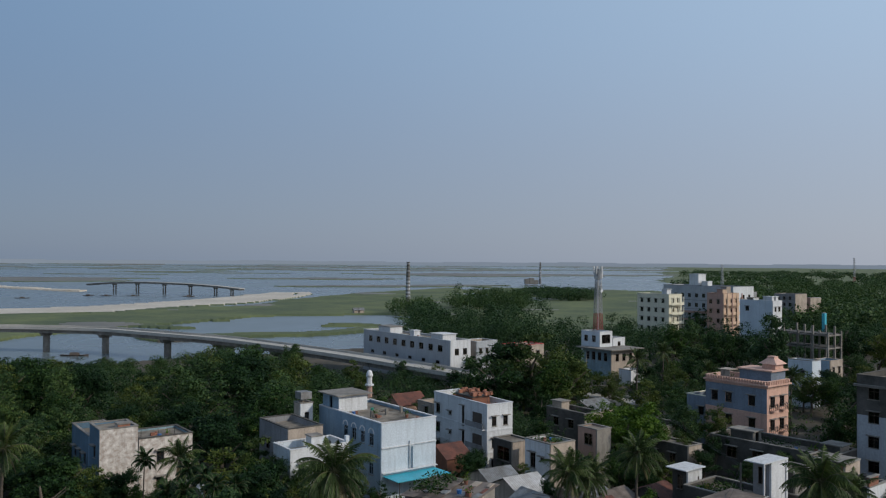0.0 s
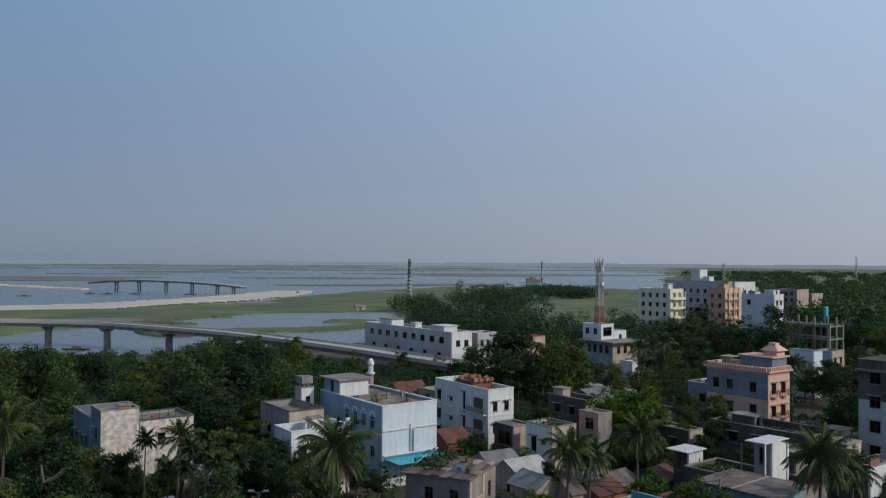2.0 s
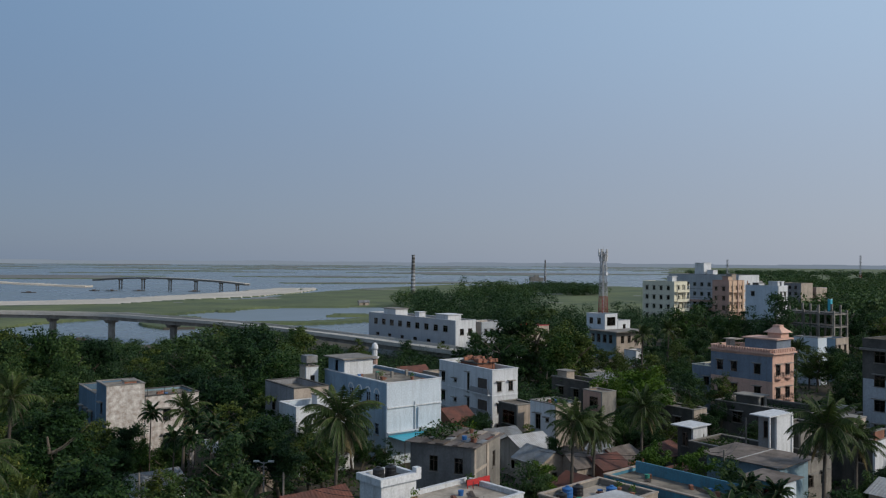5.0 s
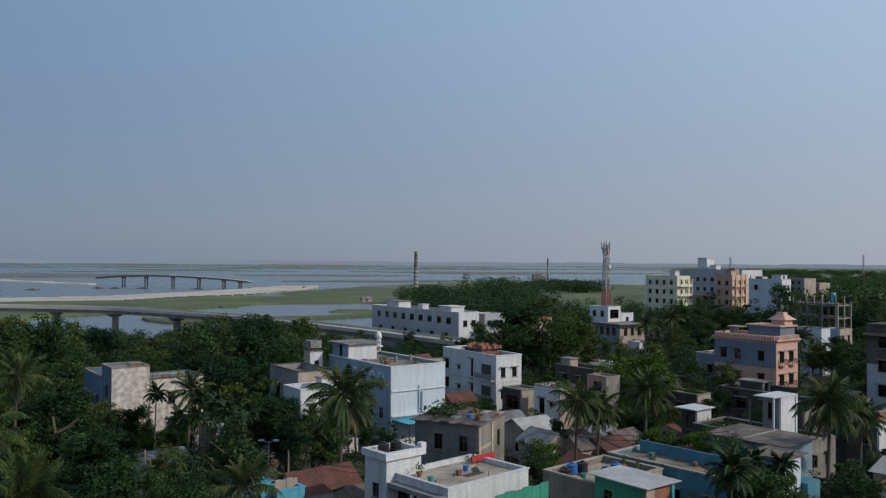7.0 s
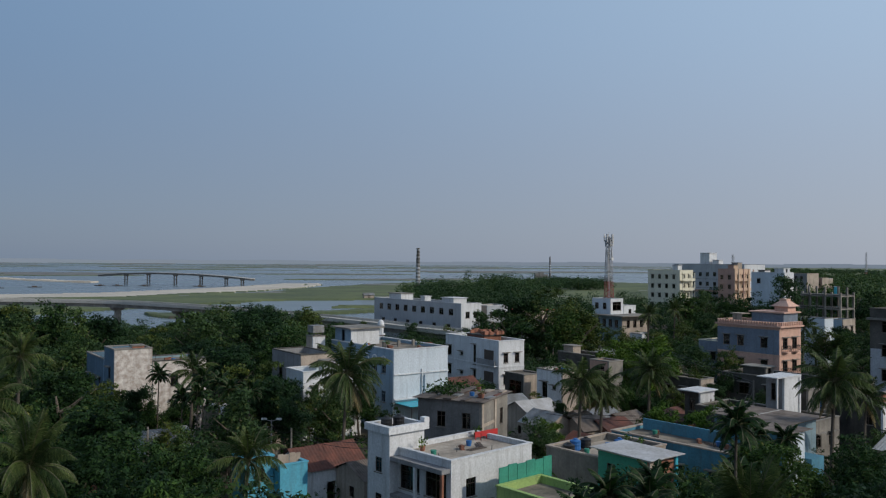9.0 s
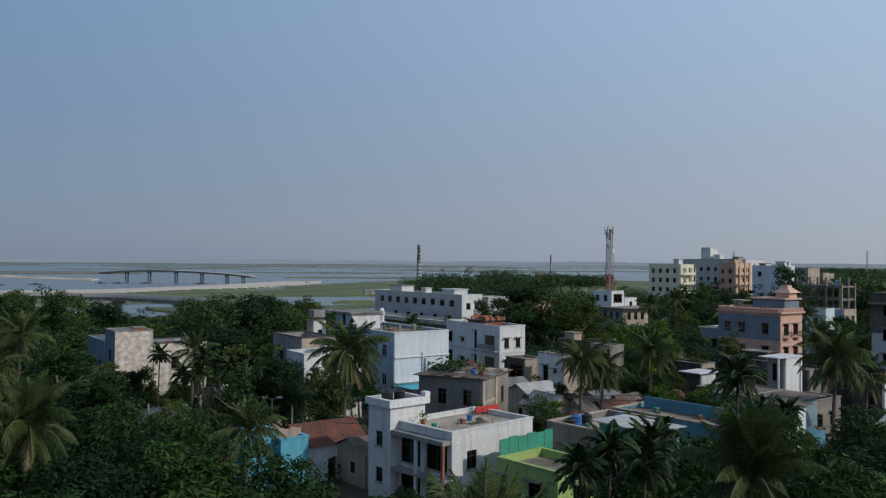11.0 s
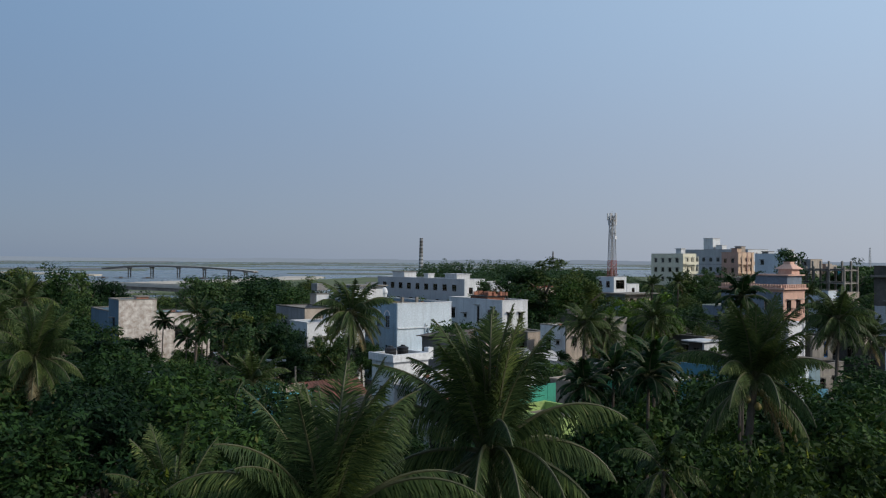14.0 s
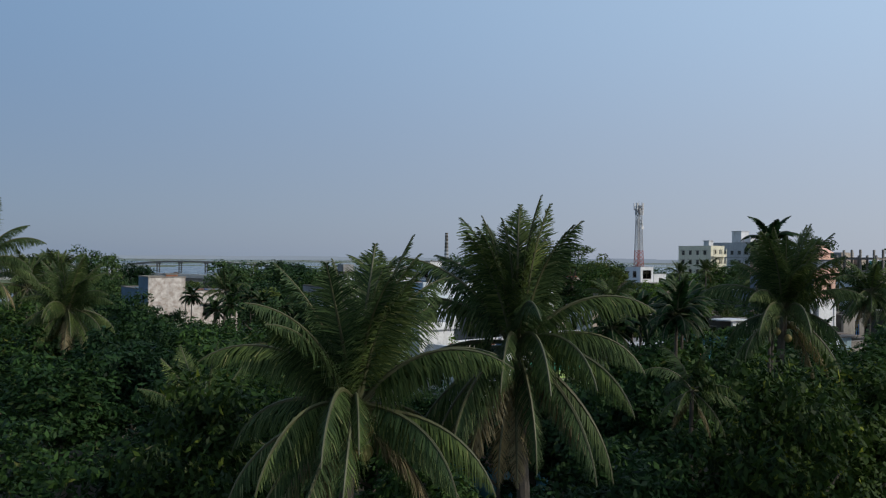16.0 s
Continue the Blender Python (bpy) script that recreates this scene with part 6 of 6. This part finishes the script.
woods("far_woods", "distant dark woods on the plain beyond the town", [(r2.uniform(0.3, 0.75) * y, y, r2.uniform(9, 13), r2.uniform(9, 14)) for y in [330 + 700 * r2.random() ** 1.4 for _ in range(330)]], 2, 500, 0.9)
woods("horizon_woods", "hazy line of woods near the horizon", [(r2.uniform(0.3, 0.8) * y, y, r2.uniform(8, 12), r2.uniform(16, 30)) for y in [r2.uniform(1000, 2200) for _ in range(130)]], 3, 300, 1.8)
woods("block_woods", "dark wood behind the long grey block", [(r2.uniform(-0.05, 0.12) * y, y, r2.uniform(8.5, 16), r2.uniform(7, 10)) for y in [r2.uniform(250, 340) for _ in range(48)]], 6, 1300, 0.4)
woods("town_edge_woods", "dark wood at the far edge of the town", [(r2.uniform(0.12, 0.62) * y, y, r2.uniform(7, 10.5), r2.uniform(7, 10)) for y in [r2.uniform(235, 330) for _ in range(70)]], 7, 1200, 0.38)
woods("kiln_trees", "dark trees at the foot of the kiln chimney", [(r2.uniform(-0.062, -0.014) * y, y, r2.uniform(6, 10.5), r2.uniform(6, 9)) for y in [r2.uniform(455, 500) for _ in range(13)]], 8, 300, 0.6)
woods("riverside_woods", "dense dark green grove along the river", [(x, y, grove_top(x, y), r2.uniform(6, 8)) for x, y in [(r2.uniform(-0.56, -0.16) * y, y) for y in [r2.uniform(128, 230) for _ in range(55)]]], 9, 1500, 0.22)

woods("bridge_woods", "low green trees between the town and the bridge ramp", [(x, y, r2.uniform(2.8, 6.2) - max(0.0, (y - 165) * 0.04), r2.uniform(4.5, 7)) for x, y in [(r2.uniform(-0.17, 0.1) * y, y) for y in [r2.uniform(124, 206) for _ in range(110)]] if not blocked(x, y, 2.5)], 12, 900, 0.2)


def undergrowth():
    """Low bushes, creepers and weeds over the bare ground between the houses."""
    r = np.random.default_rng(77)
    allq = []
    n = 0
    while n < 1500:
        y = 10 + 220 * r.random() ** 1.1
        x = y * r.uniform(-0.62, 0.62)
        if blocked(x, y, 0.3) or (y > 190 and x < 0):
            continue
        n += 1
        h, w = r.uniform(0.7, 3.0), r.uniform(1.0, 2.4)
        k = 46
        p = r.normal(size=(k, 3))
        p /= np.linalg.norm(p, axis=1, keepdims=True)
        p[:, 2] = np.abs(p[:, 2])
        c = np.array((x, y, GROUND)) + p * (w, w, h) * r.uniform(0.5, 1, (k, 1))
        allq.append(leaf_quads(c, 0.3 if y > 60 else 0.24, r, 0.3, p))
    tagged(new("undergrowth", quads_mesh("undergrowth", np.concatenate(allq), LEAF)), "tangled green bushes and weeds between the houses", "bushes", kind="stuff")


undergrowth()


# ---- palms ----
def frond_mesh(name, seed, elev, curl, ln, n, mat, hang=0.75, wl=0.055, seg=2):
    """One feather leaf: its stalk leaves the crown along +x at elev degrees and bends down by curl degrees; leaflets hang from both sides."""
    r = random.Random(seed)
    s = Shape()
    steps = 14
    pts, dirs, p = [], [], Vector((0.12, 0, 0))
    for i in range(steps + 1):
        f = i / steps
        a = radians(elev - curl * f ** 1.4)
        d = Vector((math.cos(a), 0.03 * math.sin(3 * f + seed), math.sin(a)))
        pts.append(p.copy())
        dirs.append(d)
        p = p + d * (ln / steps)
    st = Shape().tube(pts, [0.055 * (1 - 0.85 * i / steps) + 0.006 for i in range(steps + 1)], 5)
    quads = []
    for sgn in (-1, 1):
        for k in range(n):
            f = 0.14 + 0.86 * (k + r.uniform(0.1, 0.9)) / n
            i = min(int(f * steps), steps - 1)
            b = pts[i].lerp(pts[i + 1], f * steps - i)
            d = dirs[i]
            side = Vector((0, sgn, 0))
            up = side.cross(d) * sgn
            if r.random() < 0.06:
                continue
            l = ln * 0.21 * (math.sin(math.pi * min(1, 0.18 + 0.86 * f)) ** 0.7 + 0.12) * r.uniform(0.8, 1.15)
            w = (side * r.uniform(0.6, 1.05) + d * (0.35 + 0.5 * f + r.uniform(-0.25, 0.25)) + up * r.uniform(-0.05, 0.3)).normalized()
            cur = b
            wide = d * wl
            for q in range(seg):
                drop = hang * r.uniform(0.75, 1.25) * (q + 0.55) / seg
                nx = cur + (w + Vector((0, 0, -drop * 1.25))).normalized() * (l / seg)
                w0, w1 = wide * (1 - q / seg * 0.55), wide * (1 - (q + 1) / seg * 0.75)
                quads.append([cur - w0, cur + w0, nx + w1, nx - w1])
                cur = nx
    me = quads_mesh(name, np.array([[tuple(v) for v in q] for q in quads]), mat)
    return me, st.data("stalk", RACHIS)


ELEV = [(87, 22), (78, 40), (66, 62), (48, 92), (24, 96), (0, 78), (-30, 52)]
FINE = [frond_mesh("frond", 3 + i, e, c, (3.3, 3.4, 3.4, 3.4, 3.4, 3.4, 3.4)[i], 130, LEAF_PALM, (0.35, 0.7, 1.3, 2.0, 2.6, 2.8, 2.4)[i], 0.019) for i, (e, c) in enumerate(ELEV)]
COARSE = [frond_mesh("frond", 30 + i, e, c, (2.5, 2.9, 3.4, 3.6, 3.6, 3.4, 3.2)[i], 48, LEAF_PALM, (0.35, 0.6, 0.9, 1.1, 1.2, 1.2, 1.2)[i], 0.045, 1) for i, (e, c) in enumerate(ELEV)]
DRY = [frond_mesh("frond", 60 + i, e, c, 3.2, 70, LEAF_DRY, 1.3, 0.035) for i, (e, c) in enumerate(((-35, 50), (-55, 35)))]
ARECA = [frond_mesh("frond", 80 + i, e, c, 2.0, 30, LEAF_DARK, 0.45, 0.10, 1) for i, (e, c) in enumerate(((75, 70), (45, 100), (15, 100), (-10, 80)))]
nut = Shape()
nut.tube([(0, 0, -0.15), (0, 0, -0.1), (0, 0, 0), (0, 0, 0.1), (0, 0, 0.15)], [0.03, 0.1, 0.14, 0.1, 0.03], 9)
NUT_MESH = nut.data("coconut", NUT, True)


def palm(x, y, hub, seed, fronds, count=26, size=1.0, lean=(0.0, 0.0), nuts=0, dry=0, slim=False, label="tall coconut palm with drooping feather leaves", group="coconut palms", droop=0.0, tiers=""):
    r = random.Random(seed)
    root = thing("areca_palm" if slim else "coconut_palm", label, "palm tree", pose(x - lean[0], y - lean[1], GROUND), group)
    h = hub - GROUND
    path, radii = [], []
    n = 18
    for i in range(n + 1):
        f = i / n
        path.append((lean[0] * f ** 1.6, lean[1] * f ** 1.6, h * f))
        base = (0.075 if slim else 0.16) * (1.25 - 0.45 * f) + (0.06 * max(0, 1 - f * 9) if not slim else 0)
        radii.append(base * (1.06 if i % 2 else 0.97))
    part("trunk", Shape().tube(path, radii, 9), PALMBARK, root)
    top = Vector((lean[0], lean[1], h - 0.1))
    for k in range(count):
        f = (k + 0.5) / count
        lvl = min(len(fronds) - 1, int((f ** (0.8 - droop)) * len(fronds)))
        if tiers:
            lvl = int(tiers[k % len(tiers)])
        me, st = fronds[lvl]
        az = k * 137.5 + r.uniform(-16, 16)
        m = Matrix.Translation(top) @ pose(0, 0, 0.25 * (1 - f), r.uniform(-7, 7), r.uniform(-6, 6), az) @ Matrix.Scale(size * r.uniform(0.88, 1.1), 4)
        fr_ob = part("frond", me, None, root)
        fr_ob.matrix_local = m
        part("stalk", st, None, fr_ob)
    for k in range(dry):
        me, st = DRY[k % 2]
        fr_ob = part("frond", me, None, root, "dry brown hanging leaf")
        fr_ob.matrix_local = Matrix.Translation(top + Vector((0, 0, -0.2))) @ pose(0, 0, 0, 0, 0, r.uniform(0, 360)) @ Matrix.Scale(size * 0.9, 4)
        part("stalk", st, None, fr_ob)
    for k in range(nuts):
        a, z = k * 2.4, -0.35 - 0.22 * (k % 3)
        c = part("coconut", NUT_MESH, None, root)
        c.matrix_local = Matrix.Translation(top + Vector((0.28 * math.cos(a), 0.28 * math.sin(a), z)))
    TREES.append((x, y))


# palms closest to the path
tree(1.6, 20.8, 7.6, NEAR[2], 0.9, "dense dark green garden tree", "garden trees")
tree(-4.6, 18.6, 7.0, NEAR[3], 0.9, "dense dark green garden tree", "garden trees")
tree(-15.5, 22, 7.6, NEAR[1], 1.1, "dense dark green garden tree", "garden trees")
palm(-3.15, 16.0, 9.4, 101, FINE, 38, 1.0, (0.5, 0.4), 9, 3, tiers="01423506154263145")
palm(0.25, 18.6, 10.4, 102, FINE, 40, 1.0, (-0.4, 0.3), 0, 8, tiers="0142350615426314560")
palm(10.4, 29.6, 10.6, 103, FINE, 34, 0.92, (0.6, -0.4), 5, 2, tiers="01230124135016245")
palm(12.0, 17.6, 10.8, 104, FINE, 30, 0.95, (0.4, 0.3), 4, 1, tiers="01230124135016245")
palm(-23.6, 44.0, 9.4, 105, FINE, 34, 0.9, (0.5, 0.2), 4, 5, tiers="01423546135056245")
palm(-45.6, 84.5, 10.4, 132, COARSE, 26, 1.0, (0.3, 0.2), 0, 2)
palm(-9.6, 26.0, 6.2, 106, FINE, 22, 0.95, (0.2, 0.3), 0, 1)
palm(-23.6, 36.0, 12.1, 130, FINE, 24, 0.85, (0.3, 0.2), 0, 2, droop=0.2)
palm(5.9, 24.9, 8.5, 131, COARSE, 12, 0.5, (0.1, 0.1), 0, 2, True, "young palm with a pale dead leaf", "areca palms", 0.2)
palm(-10.6, 79.0, 9.6, 109, COARSE, 38, 1.25, (0.5, 0.3), 0, 6, droop=0.25)
palm(12.9, 84.3, 8.4, 110, COARSE, 32, 0.95, (0.3, 0.3), 0, 4, droop=0.22)
palm(15.6, 87.0, 7.2, 111, COARSE, 30, 0.9, (0.3, 0.3), 0, 4, droop=0.22)
palm(22.0, 92.5, 8.4, 112, COARSE, 32, 1.0, (0.3, 0.3), 0, 4, droop=0.22)
palm(35.3, 76.4, 9.6, 113, COARSE, 40, 1.15, (0.4, 0.2), 0, 6, droop=0.25)
palm(40.0, 80.0, 7.6, 114, COARSE, 24, 0.9, (0.3, 0.2), 0, 2)
palm(-16.0, 62.0, 5.4, 115, COARSE, 24, 1.0, (0.3, 0.2), 0, 2)
palm(-28.5, 88.0, 8.6, 116, COARSE, 22, 0.85, (0.3, 0.2), 0, 2)
palm(-35.0, 60.0, 10.0, 117, COARSE, 24, 1.0, (0.3, 0.2), 0, 2)
palm(40.0, 168.0, 10.0, 118, COARSE, 22, 0.95, (0.3, 0.2), 0, 1)
palm(47.5, 176.0, 10.5, 119, COARSE, 22, 1.0, (0.3, 0.2), 0, 1)
palm(52.0, 160.0, 8.6, 120, COARSE, 22, 0.95, (0.3, 0.2), 0, 1)
palm(64.0, 150.0, 9.0, 121, COARSE, 22, 0.95, (0.3, 0.2), 0, 1)
palm(70.0, 128.0, 9.2, 122, COARSE, 22, 0.95, (0.3, 0.2), 0, 1)
AL = "slender areca palm with a small dark crown"
for x, y, z, k in ((12.6, 37.3, 13.3, 1), (8.2, 35.5, 10.4, 2), (6.9, 38.0, 9.8, 3), (9.4, 39.5, 10.0, 4), (5.2, 36.0, 9.4, 5), (7.4, 33.2, 10.2, 6), (-24.0, 82, 8.2, 7), (-25.2, 79, 7.6, 8), (-22.4, 80, 7.9, 9), (-26.2, 84, 8.4, 10), (-21.0, 82.5, 7.2, 11), (-27.4, 81, 7.0, 12), (23.0, 64.5, 6.4, 13), (25.6, 63.6, 7.0, 14), (21.6, 62.0, 6.0, 15), (14.0, 41.0, 9.6, 16), (-33.0, 90, 8.0, 17), (24.3, 66.2, 6.8, 18)):
    palm(x, y, z, 200 + k, ARECA, 26, 0.8 if y > 45 else 0.75, (0.15, 0.1), 0, 0, True, AL, "areca palms")


def banana(x, y, z0, seed, h=2.6):
    r = random.Random(seed)
    root = thing("banana_plant", "young banana plant with broad ragged leaves", "banana plant", pose(x, y, z0))
    part("stem", Shape().tube([(0, 0, 0), (0, 0, h * 0.55)], [0.16, 0.1], 8), RACHIS, root)
    for k in range(8):
        a, e = k * 2.4, r.uniform(35, 75)
        s = Shape()
        ln = h * 0.62
        prev = None
        for i in range(9):
            f = i / 8
            el = radians(e - 95 * f * f)
            p = Vector((f * ln * math.cos(radians(e * 0.6)), 0, h * 0.5 + ln * (math.sin(radians(e)) * f - 0.75 * f * f)))
            w = 0.34 * math.sin(math.pi * (0.06 + 0.92 * f)) * r.uniform(0.75, 1.05)
            row = [p + Vector((0, -w, 0.1 * w)), p, p + Vector((0, w, 0.1 * w))]
            if prev:
                s.quad(prev[0], prev[1], row[1], row[0])
                s.quad(prev[1], prev[2], row[2], row[1])
            prev = row
        lf = part("leaf", s, LEAF_BRIGHT, root)
        lf.matrix_local = pose(0, 0, 0, 0, 0, math.degrees(a))


banana(5.6, 71.8, GROUND, 1, 6.8)
banana(7.4, 73.5, GROUND, 2, 5.6)


def roof_weeds(cx, cy, ang, z, x0, x1, y0, y1, n, seed, label):
    r = np.random.default_rng(seed)
    u = np.stack([r.uniform(x0, x1, n), r.uniform(y0, y1, n), z + np.abs(r.normal(0, 0.3, n)) + 0.05], 1)
    m = local(cx, cy, ang, 0, 0, 0)
    ob = new("roof_weeds", quads_mesh("roof_weeds", leaf_quads(u, 0.2, r, 0.2), LEAF))
    ob.matrix_world = m
    tagged(ob, label, "weeds", kind="stuff")


roof_weeds(2.3, 75.8, 66, 7.95, 0.1, 6.9, 3.4, 6.4, 500, 1, "weeds growing along a roof edge")
roof_weeds(13.9, 105.6, 36, 6.1, 0.3, 4.2, 0.3, 4.8, 250, 2, "weeds on a mossy roof terrace")
roof_weeds(36.5, 84.6, 39, 3.65, 0.4, 6, 9, 13, 400, 3, "dry weeds on a grey roof")
roof_weeds(51.5, 107.7, 40, 3.85, 0.4, 6.5, 9, 17, 350, 4, "weeds along a dark roof")
for x, y, top, wide in ((-2.6, 14.6, 6.8, 0.5), (0.7, 16.6, 7.2, 0.5), (12.5, 97.0, 4.4, 0.7), (15.5, 101.0, 4.6, 0.7), (19.0, 101.5, 4.4, 0.7), (24.0, 95.0, 4.2, 0.7), (17.0, 112.0, 5.0, 0.8), (14.5, 115.0, 5.6, 0.8), (30.5, 103.0, 4.4, 0.8), (-42.5, 92.0, 5.6, 0.9), (-34.5, 91.0, 5.2, 0.9), (-37.5, 90.0, 5.0, 0.9), (-30.5, 92.0, 5.4, 0.9), (-22.5, 98.5, 6.4, 0.8), (22.5, 106.0, 4.6, 0.8), (26.0, 104.0, 5.0, 0.8), (26.5, 121.0, 6.2, 0.9), (31.0, 119.0, 6.0, 0.9), (35.0, 117.0, 5.8, 0.9), (45.0, 108.0, 5.2, 0.9), (48.0, 113.0, 5.6, 0.9), (26.5, 61.5, 5.2, 0.9), (30.5, 63.5, 5.6, 0.9), (34.0, 66.5, 5.6, 0.9), (18.0, 110.5, 5.0, 0.7), (24.5, 108.0, 6.0, 0.8), (-33.0, 94.5, 4.2, 1.1), (-35.6, 93.0, 3.8, 1.1), (-38.2, 92.0, 4.0, 1.1), (-40.6, 93.5, 4.4, 1.1), (-43.5, 94.0, 5.0, 1.1), (-46.5, 95.5, 5.8, 1.1), (-36.0, 88.0, 4.4, 1.2), (-40.0, 88.5, 5.0, 1.2), (-44.0, 89.0, 5.6, 1.2), (8.0, 202.5, 7.6, 1.0), (19.6, 107.4, 5.0, 0.8), (22.8, 109.0, 5.2, 0.8), (-39.2, 91.5, 7.2, 0.9), (-36.4, 92.6, 6.4, 0.9), (75.0, 166.5, 8.2, 1.1), (78.2, 164.0, 7.4, 1.1), (4.6, 113.8, 4.0, 0.9), (8.8, 115.6, 4.0, 0.8), (12.0, 118.6, 4.4, 0.8), (13.5, 204.0, 8.4, 1.0), (18.0, 206.0, 7.0, 1.0), (-41.5, 94.0, 5.6, 0.8), (-38.6, 93.2, 5.8, 0.8), (-43.5, 96.0, 6.0, 0.8), (41.5, 80.5, 4.4, 1.0), (44.5, 83.0, 4.6, 1.0), (47.5, 86.5, 4.6, 1.0), (38.5, 77.0, 3.8, 0.9), (50.0, 91.0, 5.0, 1.0), (38.0, 200.0, 3.4, 1.1), (43.0, 203.0, 3.0, 1.1), (47.0, 211.0, 3.2, 1.0), (52.0, 213.0, 3.4, 1.1), (57.0, 217.0, 4.0, 1.1), (35.0, 207.0, 3.6, 1.1), (-17.5, 97.0, 6.0, 1.0), (-14.5, 98.5, 5.0, 1.0), (-20.2, 97.0, 6.6, 0.9), (-12.0, 101.5, 5.0, 0.9), (-10.4, 98.0, 5.0, 1.0), (-8.0, 99.0, 3.6, 1.0), (80.0, 168.5, 7.6, 1.0), (75.5, 171.0, 7.0, 1.0), (84.5, 173.0, 6.6, 0.9), (90.0, 178.0, 6.4, 0.9), (40.5, 121.0, 7.6, 0.9), (37.0, 127.0, 8.0, 1.0), (43.5, 129.0, 7.8, 0.8), (58.0, 121.5, 7.4, 1.0), (62.5, 126.0, 8.6, 1.0)):
    tree(x, y, top, MID[int(abs(x)) % 8], wide, "leafy tree growing against house walls")
